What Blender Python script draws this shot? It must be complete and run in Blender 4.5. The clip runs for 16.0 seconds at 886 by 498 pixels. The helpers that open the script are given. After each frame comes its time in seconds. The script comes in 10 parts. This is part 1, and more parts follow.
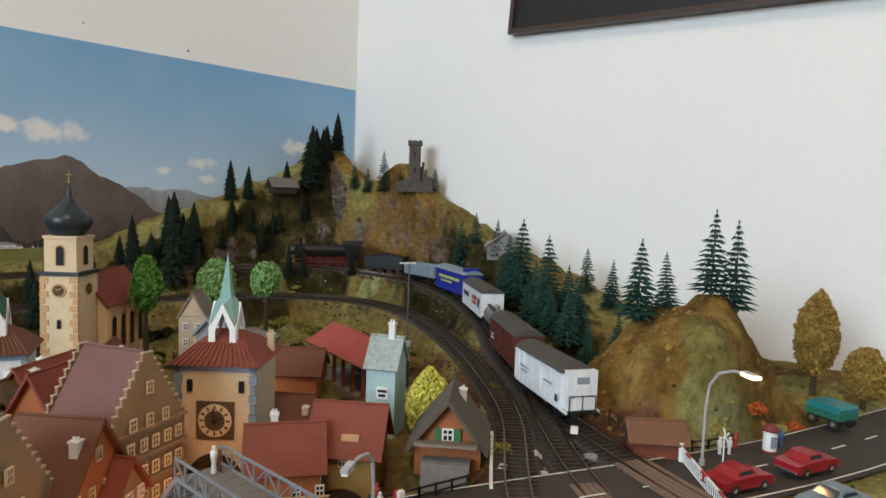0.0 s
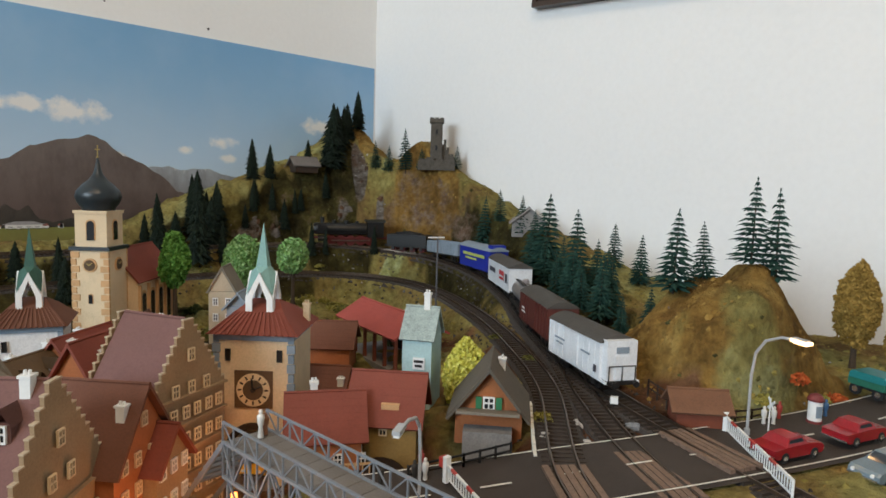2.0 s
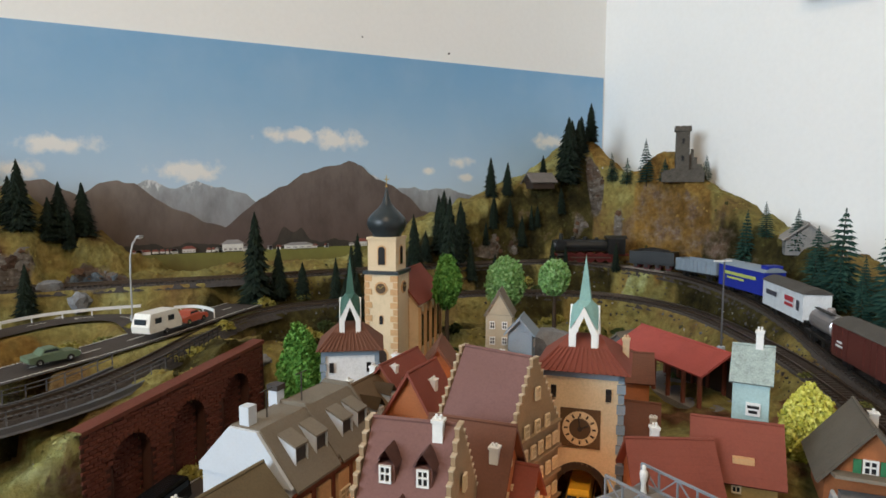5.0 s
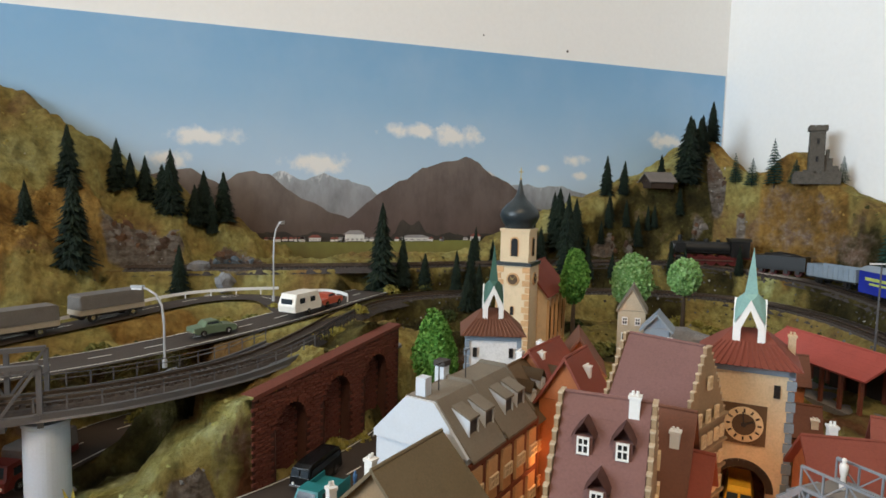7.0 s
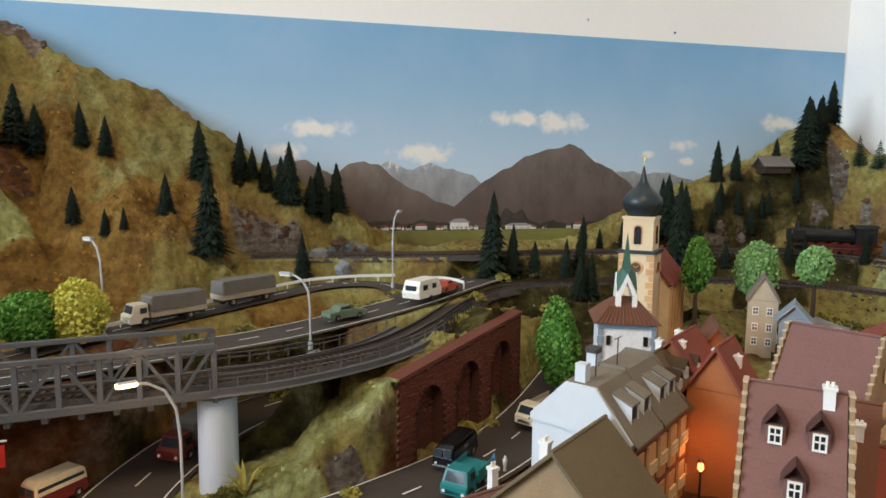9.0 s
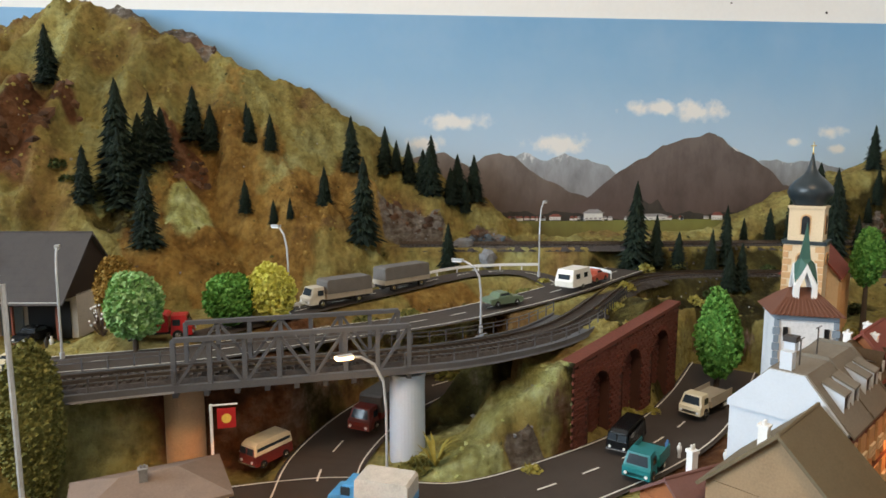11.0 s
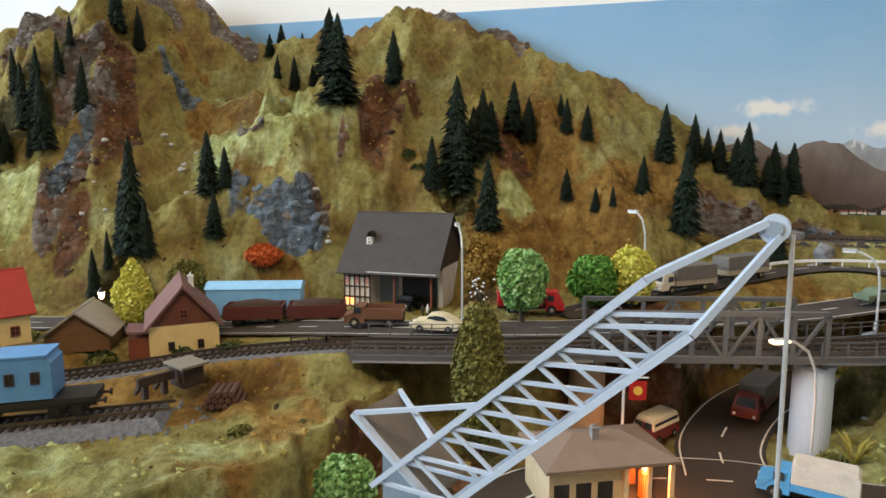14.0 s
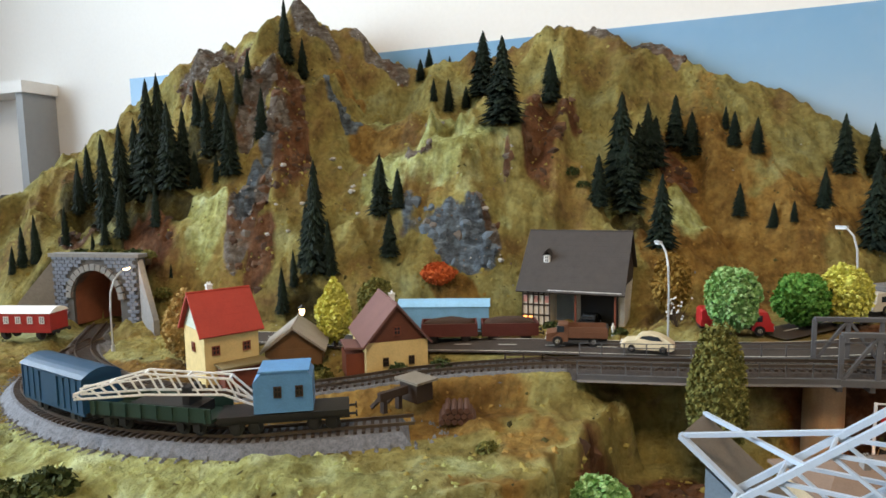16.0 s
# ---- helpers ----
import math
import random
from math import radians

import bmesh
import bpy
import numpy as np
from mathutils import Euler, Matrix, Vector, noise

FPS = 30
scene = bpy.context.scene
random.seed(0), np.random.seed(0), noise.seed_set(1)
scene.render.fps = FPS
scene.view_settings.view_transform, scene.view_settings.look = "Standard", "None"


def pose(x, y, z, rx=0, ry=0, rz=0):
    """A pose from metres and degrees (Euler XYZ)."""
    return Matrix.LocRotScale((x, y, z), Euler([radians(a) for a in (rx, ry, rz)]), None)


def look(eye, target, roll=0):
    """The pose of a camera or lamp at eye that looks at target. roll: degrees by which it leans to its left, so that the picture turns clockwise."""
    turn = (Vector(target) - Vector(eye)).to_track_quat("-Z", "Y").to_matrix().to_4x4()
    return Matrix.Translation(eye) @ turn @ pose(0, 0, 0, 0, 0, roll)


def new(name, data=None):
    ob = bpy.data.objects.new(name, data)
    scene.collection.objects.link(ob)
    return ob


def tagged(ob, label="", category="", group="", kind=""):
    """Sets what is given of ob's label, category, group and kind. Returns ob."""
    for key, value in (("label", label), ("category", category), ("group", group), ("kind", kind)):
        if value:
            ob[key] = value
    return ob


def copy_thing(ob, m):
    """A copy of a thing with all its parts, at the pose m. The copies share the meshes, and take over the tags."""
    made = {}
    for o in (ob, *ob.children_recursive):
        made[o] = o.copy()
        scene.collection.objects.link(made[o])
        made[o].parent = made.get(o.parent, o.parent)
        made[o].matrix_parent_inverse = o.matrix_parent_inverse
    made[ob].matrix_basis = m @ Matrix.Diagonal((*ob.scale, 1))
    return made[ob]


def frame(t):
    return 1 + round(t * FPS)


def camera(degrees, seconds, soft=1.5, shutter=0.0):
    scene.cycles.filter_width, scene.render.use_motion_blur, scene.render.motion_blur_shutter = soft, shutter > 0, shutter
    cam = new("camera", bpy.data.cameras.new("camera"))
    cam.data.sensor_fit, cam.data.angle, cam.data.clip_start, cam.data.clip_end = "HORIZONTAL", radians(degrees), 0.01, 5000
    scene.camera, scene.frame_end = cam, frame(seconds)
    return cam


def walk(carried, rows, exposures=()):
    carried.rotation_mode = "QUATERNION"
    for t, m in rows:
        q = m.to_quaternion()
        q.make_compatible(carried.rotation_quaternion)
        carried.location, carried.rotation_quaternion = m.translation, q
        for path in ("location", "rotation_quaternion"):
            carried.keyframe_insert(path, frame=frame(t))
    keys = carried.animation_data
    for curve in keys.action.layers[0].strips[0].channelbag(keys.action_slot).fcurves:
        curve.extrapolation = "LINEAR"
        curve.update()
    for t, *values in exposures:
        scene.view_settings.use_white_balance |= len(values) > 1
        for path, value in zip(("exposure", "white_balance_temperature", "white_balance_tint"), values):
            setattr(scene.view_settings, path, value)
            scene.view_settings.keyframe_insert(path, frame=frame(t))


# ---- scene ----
cam = camera(70.6, 16.0, soft=1.6)
PATH = [
    (0, (-0.062, 0.194, 0.956), (1.311, 1.641, 0.808), 2.1),
    (0.5, (-0.062, 0.199, 0.95), (1.293, 1.658, 0.76), 1.8),
    (1, (-0.064, 0.204, 0.946), (1.28, 1.673, 0.752), 1.8),
    (1.5, (-0.064, 0.205, 0.938), (1.275, 1.678, 0.745), 1.7),
    (2, (-0.072, 0.212, 0.941), (1.271, 1.681, 0.746), 1.7),
    (2.5, (-0.08, 0.221, 0.946), (1.235, 1.717, 0.757), 1.1),
    (3, (-0.093, 0.233, 0.953), (1.162, 1.78, 0.769), -0.3),
    (3.5, (-0.107, 0.243, 0.954), (1.087, 1.837, 0.777), -0.4),
    (4, (-0.12, 0.255, 0.959), (0.993, 1.906, 0.77), -0.6),
    (4.5, (-0.138, 0.276, 0.956), (0.897, 1.975, 0.747), -0.4),
    (5, (-0.151, 0.292, 0.958), (0.726, 2.08, 0.773), -0.0),
    (7.5, (-0.227, 0.308, 0.943), (0.385, 2.203, 0.756), 1.4),
    (8, (-0.24, 0.312, 0.944), (0.317, 2.222, 0.738), 1.5),
    (10.5, (-0.33, 0.306, 0.945), (-0.115, 2.281, 0.713), -0.5),
    (11, (-0.351, 0.301, 0.942), (-0.212, 2.281, 0.697), 0.1),
    (11.5, (-0.376, 0.297, 0.936), (-0.345, 2.284, 0.704), 1.1),
    (12, (-0.4, 0.293, 0.937), (-0.462, 2.278, 0.701), 1.2),
    (12.5, (-0.431, 0.29, 0.937), (-0.583, 2.27, 0.699), 1.2),
    (13, (-0.465, 0.284, 0.936), (-0.739, 2.25, 0.691), 0.5),
    (13.5, (-0.499, 0.276, 0.931), (-0.886, 2.221, 0.674), 0.5),
    (14, (-0.528, 0.265, 0.931), (-0.995, 2.193, 0.673), 0.0),
    (14.5, (-0.57, 0.251, 0.937), (-1.09, 2.167, 0.693), -1.1),
    (15, (-0.595, 0.244, 0.939), (-1.178, 2.142, 0.703), -0.6),
    (15.5, (-0.623, 0.232, 0.934), (-1.289, 2.102, 0.691), -1.2),
    (16, (-0.642, 0.225, 0.935), (-1.36, 2.08, 0.732), -1.1),
]
walk(cam, [(t, look(eye, target, roll)) for t, eye, target, roll in PATH], exposures=((0.0, -0.14), (3.0, -0.14), (5.0, -0.02), (8.0, 0.14), (12.0, 0.30), (16.0, 0.30)))

# ---- light and exposure ----
world = bpy.data.worlds.new("world")
scene.world = world
world.use_nodes = True
sky = world.node_tree.nodes.new("ShaderNodeTexSky")
sky.sky_type, sky.sun_disc, sky.sun_elevation, sky.sun_rotation = "NISHITA", False, radians(35), radians(-90)
world.node_tree.links.new(sky.outputs[0], world.node_tree.nodes["Background"].inputs[0])
world.node_tree.nodes["Background"].inputs[1].default_value = 0.1


def area(name, m, power, colour, sx, sy, spread=180):
    lamp = bpy.data.lights.new(name, "AREA")
    lamp.shape, lamp.size, lamp.size_y, lamp.energy, lamp.color = "RECTANGLE", sx, sy, power, colour
    lamp.spread = radians(spread)
    ob = new(name, lamp)
    ob.matrix_world = m
    return ob


# daylight in the window's opening, and an unseen, assumed ceiling lamp for warm light
area("window_daylight", look((-2.74, 0.0, 1.72), (0.6, 0.55, 1.05)), 38, (0.72, 0.87, 1.0), 1.6, 1.3, 116)
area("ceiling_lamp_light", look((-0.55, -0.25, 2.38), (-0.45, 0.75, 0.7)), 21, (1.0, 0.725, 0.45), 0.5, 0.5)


# ---- materials ----
def nodes_of(name):
    m = bpy.data.materials.new(name)
    m.use_nodes = True
    t = m.node_tree
    return m, t, t.nodes["Principled BSDF"]


def add(t, kind, **inputs):
    n = t.nodes.new("ShaderNode" + kind)
    for key, value in inputs.items():
        k = int(key[1:]) if key[0] == "i" and key[1:].isdigit() else key
        if hasattr(value, "links"):
            t.links.new(value, n.inputs[k])
        else:
            n.inputs[k].default_value = value
    return n


def noise_node(t, vec, scale, detail=4.0, rough=0.6):
    n = add(t, "TexNoise", Vector=vec, Scale=scale, Detail=detail, Roughness=rough)
    return n.outputs["Fac"]


def ramp(t, fac, *stops):
    n = add(t, "ValToRGB", Fac=fac)
    e = n.color_ramp.elements
    while len(e) < len(stops):
        e.new(0.5)
    for el, (at, c) in zip(e, stops):
        el.position, el.color = at, (*c, 1) if len(c) == 3 else c
    return n.outputs[0]


def mixc(t, fac, a, b, how="MIX"):
    n = t.nodes.new("ShaderNodeMix")
    n.data_type, n.blend_type = "RGBA", how
    for sock, value in ((n.inputs[0], fac), (n.inputs[6], a), (n.inputs[7], b)):
        if hasattr(value, "links"):
            t.links.new(value, sock)
        else:
            sock.default_value = (*value, 1) if isinstance(value, tuple) and len(value) == 3 else value
    return n.outputs[2]


def shade(c, k):
    return tuple(min(1, max(0, v * k)) for v in c)


MATS = {}


def mat(name, colour, rough=0.7, metal=0.0, var=0.25, scale=70, fine=700, bump=0.15, spec=0.4, dirt=0.0):
    """A painted or plain model surface: mottled at two scales, with fine relief; each object a little different."""
    if name in MATS:
        return MATS[name]
    m, t, b = nodes_of(name)
    at = add(t, "TexCoord").outputs["Object"]
    big, small = noise_node(t, at, scale), noise_node(t, at, fine)
    mix = add(t, "Math", i0=big, i1=small)
    mix.operation = "ADD"
    info = add(t, "ObjectInfo").outputs["Random"]
    s = add(t, "Math", i0=info, i1=0.12)
    s.operation = "MULTIPLY"
    s2 = add(t, "Math", i0=mix.outputs[0], i1=s.outputs[0])
    s2.operation = "ADD"
    c = ramp(t, add(t, "MapRange", Value=s2.outputs[0], i1=0.6, i2=1.5).outputs[0], (0.0, shade(colour, 1 - var)), (0.5, colour), (1.0, shade(colour, 1 + var * 0.8)))
    if dirt:
        d = noise_node(t, at, scale * 0.5, 6, 0.7)
        c = mixc(t, add(t, "MapRange", Value=d, i1=0.48, i2=0.75, i4=dirt).outputs[0], c, shade((0.5 * colour[0] + 0.05, 0.42 * colour[1] + 0.035, 0.35 * colour[2] + 0.02), 0.7))
    t.links.new(c, b.inputs["Base Color"])
    b.inputs["Roughness"].default_value, b.inputs["Metallic"].default_value = rough, metal
    b.inputs["Specular IOR Level"].default_value = spec
    if bump:
        bm_ = add(t, "Bump", Height=small, Strength=bump, Distance=0.0006)
        t.links.new(bm_.outputs[0], b.inputs["Normal"])
    MATS[name] = m
    return m


def glow(name, colour, strength):
    m, t, b = nodes_of(name)
    b.inputs["Base Color"].default_value = (*colour, 1)
    b.inputs["Emission Color"].default_value = (*colour, 1)
    b.inputs["Emission Strength"].default_value = strength
    MATS[name] = m
    return m


def land_material():
    """Flock over plaster: olive grass, ochre, fresh green, bare earth, dark ground and painted rock, laid out by the
    mesh's own cover maps.
    """
    m, t, b = nodes_of("scattered_landscape")
    geo = add(t, "NewGeometry")
    at = geo.outputs["Position"]
    maps = []
    for title in ("cover", "tone"):
        a = t.nodes.new("ShaderNodeAttribute")
        a.attribute_name = title
        maps.append(add(t, "SeparateColor", Color=a.outputs["Color"]))
    cover, tone = maps
    n1, n2, n3 = noise_node(t, at, 26, 6, 0.65), noise_node(t, at, 120, 5, 0.6), noise_node(t, at, 900, 3, 0.7)
    nb = noise_node(t, add(t, "VectorMath", i0=at, i1=(3.7, 1.9, 0.4)).outputs[0], 9, 5, 0.6)
    # streaks that run down the slopes
    run = noise_node(t, add(t, "Mapping", Vector=at, Scale=(1.0, 0.35, 0.30)).outputs[0], 95, 4, 0.6)
    grass = ramp(t, nb, (0.34, (0.19, 0.115, 0.046)), (0.44, (0.26, 0.19, 0.062)), (0.53, (0.285, 0.24, 0.078)), (0.61, (0.335, 0.305, 0.115)), (0.70, (0.38, 0.38, 0.18)))
    green = ramp(t, n1, (0.34, (0.24, 0.225, 0.065)), (0.50, (0.37, 0.385, 0.15)), (0.66, (0.46, 0.50, 0.27)))
    ochre = ramp(t, n1, (0.32, (0.15, 0.078, 0.022)), (0.50, (0.26, 0.152, 0.040)), (0.68, (0.33, 0.22, 0.068)))
    soil = ramp(t, n1, (0.30, (0.050, 0.022, 0.012)), (0.48, (0.125, 0.055, 0.026)), (0.68, (0.20, 0.105, 0.055)))
    nr = noise_node(t, add(t, "Mapping", Vector=at, Scale=(1.0, 1.0, 1.9)).outputs[0], 62, 7, 0.66)
    rock = ramp(t, nr, (0.30, (0.055, 0.044, 0.036)), (0.45, (0.135, 0.112, 0.092)), (0.60, (0.205, 0.185, 0.165)), (0.72, (0.36, 0.345, 0.32)))
    slate = ramp(t, nr, (0.30, (0.024, 0.030, 0.038)), (0.46, (0.085, 0.105, 0.125)), (0.60, (0.15, 0.19, 0.23)), (0.74, (0.30, 0.36, 0.41)))
    dark_ground = ramp(t, n1, (0.32, (0.018, 0.016, 0.007)), (0.50, (0.052, 0.044, 0.014)), (0.68, (0.105, 0.088, 0.026)))

    def over(c, mask, top, lo=0.40, hi=0.54):
        s = add(t, "Math", i0=mask, i1=n1)
        s.operation = "ADD"
        return mixc(t, add(t, "MapRange", Value=s.outputs[0], i1=lo + 0.5, i2=hi + 0.5).outputs[0], c, top)

    c = over(grass, tone.outputs[0], ochre, 0.30, 0.62)
    c = over(c, cover.outputs[1], green, 0.26, 0.72)
    c = over(c, tone.outputs[2], dark_ground, 0.34, 0.60)
    c = over(c, cover.outputs[2], soil, 0.30, 0.68)
    up = add(t, "SeparateXYZ", Vector=geo.outputs["Normal"]).outputs[2]
    steep = add(t, "MapRange", Value=up, i1=0.40, i2=0.14, i4=0.46).outputs[0]
    c = over(c, steep, mixc(t, n2, soil, rock), 0.38, 0.56)
    bare = mixc(t, add(t, "MapRange", Value=tone.outputs[1], i1=0.15, i2=0.5).outputs[0], mixc(t, add(t, "MapRange", Value=nb, i1=0.50, i2=0.62, i4=0.8).outputs[0], rock, soil), slate)
    c = over(c, cover.outputs[0], bare, 0.36, 0.60)
    c = mixc(t, add(t, "MapRange", Value=run, i1=0.52, i2=0.30, i4=0.5).outputs[0], c, mixc(t, 0.72, c, (0.018, 0.011, 0.004)))
    c = mixc(t, add(t, "MapRange", Value=n2, i1=0.60, i2=0.30, i4=0.55).outputs[0], c, mixc(t, 0.75, c, (0.02, 0.013, 0.005)))
    c = mixc(t, add(t, "MapRange", Value=n3, i1=0.70, i2=0.78, i4=0.6).outputs[0], c, (0.55, 0.47, 0.28))
    c = mixc(t, add(t, "MapRange", Value=n3, i1=0.34, i2=0.25, i4=0.6).outputs[0], c, (0.022, 0.016, 0.006))
    c = mixc(t, 1.0, c, add(t, "MapRange", Value=noise_node(t, at, 6.5, 5, 0.62), i1=0.32, i2=0.68, i3=0.70, i4=1.40).outputs[0], "MULTIPLY")
    t.links.new(c, b.inputs["Base Color"])
    b.inputs["Roughness"].default_value = 0.95
    b.inputs["Specular IOR Level"].default_value = 0.10
    h = add(t, "Math", i0=n2, i1=add(t, "MapRange", Value=n3, i4=0.4).outputs[0])
    h.operation = "ADD"
    folds = add(t, "Bump", Height=noise_node(t, at, 48, 5, 0.62), Strength=0.8, Distance=0.014)
    t.links.new(add(t, "Bump", Height=h.outputs[0], Strength=0.9, Distance=0.005, Normal=folds.outputs[0]).outputs[0], b.inputs["Normal"])
    return m


def leaf(name, dark, mid, light):
    m, t, b = nodes_of(name)
    at = add(t, "NewGeometry")
    n = add(t, "Math", i0=add(t, "MapRange", Value=at.outputs["Random Per Island"], i3=0.22, i4=0.78).outputs[0], i1=noise_node(t, at.outputs["Position"], 160))
    n.operation = "ADD"
    t.links.new(ramp(t, add(t, "MapRange", Value=n.outputs[0], i1=0.3, i2=1.5).outputs[0], (0, dark), (0.5, mid), (1, light)), b.inputs["Base Color"])
    b.inputs["Roughness"].default_value = 0.85
    b.inputs["Specular IOR Level"].default_value = 0.2
    MATS[name] = m
    return m


LAND = land_material()
FIR_DARK = leaf("dark_fir_bristle", (0.003, 0.006, 0.004), (0.007, 0.013, 0.008), (0.018, 0.030, 0.016))
FIR_GREEN = leaf("green_fir_plastic", (0.005, 0.017, 0.013), (0.012, 0.040, 0.030), (0.032, 0.08, 0.058))
FOAM_GREEN = leaf("green_foam_leaf", (0.02, 0.06, 0.01), (0.07, 0.20, 0.03), (0.22, 0.42, 0.10))
FOAM_LIGHT = leaf("pale_green_foam_leaf", (0.05, 0.12, 0.03), (0.17, 0.34, 0.10), (0.42, 0.60, 0.30))
FOAM_YELLOW = leaf("yellow_foam_leaf", (0.22, 0.20, 0.02), (0.52, 0.50, 0.08), (0.75, 0.72, 0.22))
FOAM_OLIVE = leaf("olive_foam_leaf", (0.03, 0.035, 0.008), (0.12, 0.12, 0.03), (0.28, 0.26, 0.08))
FOAM_BROWN = leaf("autumn_foam_leaf", (0.07, 0.04, 0.01), (0.24, 0.145, 0.03), (0.42, 0.28, 0.08))
FOAM_STRAW = leaf("straw_foam_leaf", (0.16, 0.10, 0.03), (0.38, 0.26, 0.09), (0.55, 0.42, 0.18))
FOAM_RED = leaf("red_foam_leaf", (0.12, 0.02, 0.005), (0.42, 0.08, 0.02), (0.7, 0.18, 0.05))
BARK = mat("bark", (0.06, 0.04, 0.025), 0.9, fine=900)
WHITE_WALL = mat("white_wall_paint", (0.80, 0.79, 0.77), 0.85, var=0.04, scale=3, fine=120, bump=0.05)
WHITE = mat("white_plastic", (0.74, 0.74, 0.72), 0.45, var=0.08)
BLACK = mat("black_plastic", (0.012, 0.012, 0.013), 0.45)
ASPHALT = mat("asphalt", (0.048, 0.037, 0.030), 0.8, var=0.35, scale=25, fine=1200, bump=0.3)
GREY_BALLAST = mat("pale_grey_ballast", (0.165, 0.175, 0.20), 0.95, var=0.7, scale=260, fine=900, bump=1.0)
GREY_DARK = mat("dark_grey_ballast", (0.12, 0.118, 0.122), 0.95, var=0.7, scale=240, fine=850, bump=1.0)
BALLAST = mat("ballast", (0.05, 0.042, 0.038), 0.95, var=0.6, scale=220, fine=800, bump=1.0)
SLEEPER = mat("sleeper_brown", (0.045, 0.032, 0.024), 0.8)
RAIL = mat("rail_metal", (0.17, 0.13, 0.10), 0.36, 0.9, var=0.15)
PAINT_WHITE = mat("road_marking", (0.7, 0.68, 0.6), 0.8)
BRICK = mat("viaduct_brick", (0.125, 0.032, 0.018), 0.9, var=0.4, scale=300, dirt=0.5)
BRICK_DARK = mat("viaduct_mortar", (0.07, 0.025, 0.016), 0.95, dirt=0.5)
STEEL = mat("bridge_steel_grey", (0.105, 0.105, 0.112), 0.5, 0.2, var=0.2, dirt=0.3)
LIGHT_STEEL = mat("crane_light_grey", (0.42, 0.50, 0.61), 0.4, 0.1, var=0.08)
ROOF_RED = mat("roof_red", (0.20, 0.048, 0.030), 0.75, dirt=0.4)
ROOF_BROWN = mat("roof_brown", (0.14, 0.055, 0.032), 0.8, dirt=0.3)
ROOF_PURPLE = mat("roof_purple_brown", (0.165, 0.080, 0.070), 0.8, dirt=0.35)
ROOF_GREY = mat("roof_grey_brown", (0.18, 0.155, 0.12), 0.8, dirt=0.3)
ROOF_DARK = mat("roof_dark_grey", (0.055, 0.048, 0.045), 0.8, dirt=0.2)
CREAM = mat("cream_plaster", (0.66, 0.52, 0.34), 0.85, dirt=0.25)
BEIGE = mat("beige_plaster", (0.29, 0.20, 0.115), 0.85, dirt=0.3)
SANDSTONE = mat("sandstone_trim", (0.55, 0.33, 0.16), 0.85, dirt=0.2)
ORANGE = mat("orange_brown_plaster", (0.36, 0.125, 0.045), 0.85, dirt=0.3)
YELLOW = mat("yellow_plaster", (0.66, 0.50, 0.22), 0.85, dirt=0.2)
OCHRE = mat("ochre_plaster", (0.30, 0.19, 0.06), 0.85, dirt=0.3)
PALE_BLUE = mat("pale_blue_plaster", (0.36, 0.50, 0.50), 0.85, dirt=0.25)
GREYBLUE = mat("grey_blue_paint", (0.20, 0.25, 0.30), 0.7, dirt=0.2)
TIMBER = mat("dark_timber", (0.035, 0.02, 0.012), 0.8)
REDBROWN = mat("red_brown_timber", (0.17, 0.045, 0.022), 0.75)
GREEN_PAINT = mat("green_paint", (0.03, 0.16, 0.07), 0.6)
COPPER = mat("green_copper", (0.20, 0.36, 0.33), 0.6, dirt=0.3)
SLATE = mat("black_slate_dome", (0.02, 0.028, 0.032), 0.35)
PLASTER_WHITE = mat("white_house_plaster", (0.56, 0.60, 0.65), 0.8, var=0.07, dirt=0.08)
ROOF_OLIVE = mat("roof_olive_grey", (0.14, 0.11, 0.065), 0.85, dirt=0.25)
GLASS = mat("dark_window", (0.02, 0.022, 0.025), 0.15, var=0.1, bump=0)
STONE = mat("grey_stone", (0.22, 0.21, 0.20), 0.9, var=0.35, scale=200, dirt=0.3)
RUIN = mat("ruin_stone", (0.085, 0.075, 0.062), 0.95, var=0.5, scale=180, bump=0.6)
CONCRETE = mat("pale_concrete", (0.50, 0.59, 0.70), 0.6, var=0.08, scale=20, dirt=0.15)
LIT = glow("lit_window", (1.0, 0.36, 0.10), 2.2)
BULB = glow("lamp_bulb", (1.0, 0.62, 0.30), 6.0)


# ---- mesh helpers ----
def part(name, bm, material, parent=None, label="", m=None, smooth_shade=False):
    me = bpy.data.meshes.new(name)
    bm.normal_update()
    bm.to_mesh(me)
    bm.free()
    for one in material if isinstance(material, (list, tuple)) else (material,):
        me.materials.append(one)
    if smooth_shade:
        me.polygons.foreach_set("use_smooth", [True] * len(me.polygons))
    ob = new(name, me)
    if parent is not None:
        ob.parent = parent
    if m is not None:
        ob.matrix_basis = m
    if label:
        ob["label"] = label
    return ob


def share(name, me, parent, m):
    if isinstance(me, tuple):
        ob = share(name, me[0], parent, m)
        if parent.parent is None:
            share("pane", me[1], ob, Matrix.Identity(4))
        else:
            share("pane", me[1], parent, m)
        return ob
    ob = new(name, me)
    ob.parent = parent
    ob.matrix_basis = m
    return ob


def thing(name, m, label, category, group="", kind=""):
    ob = new(name)
    ob.empty_display_size = 0.01
    ob.matrix_basis = m
    return tagged(ob, label, category, group, kind)


def B():
    return bmesh.new()


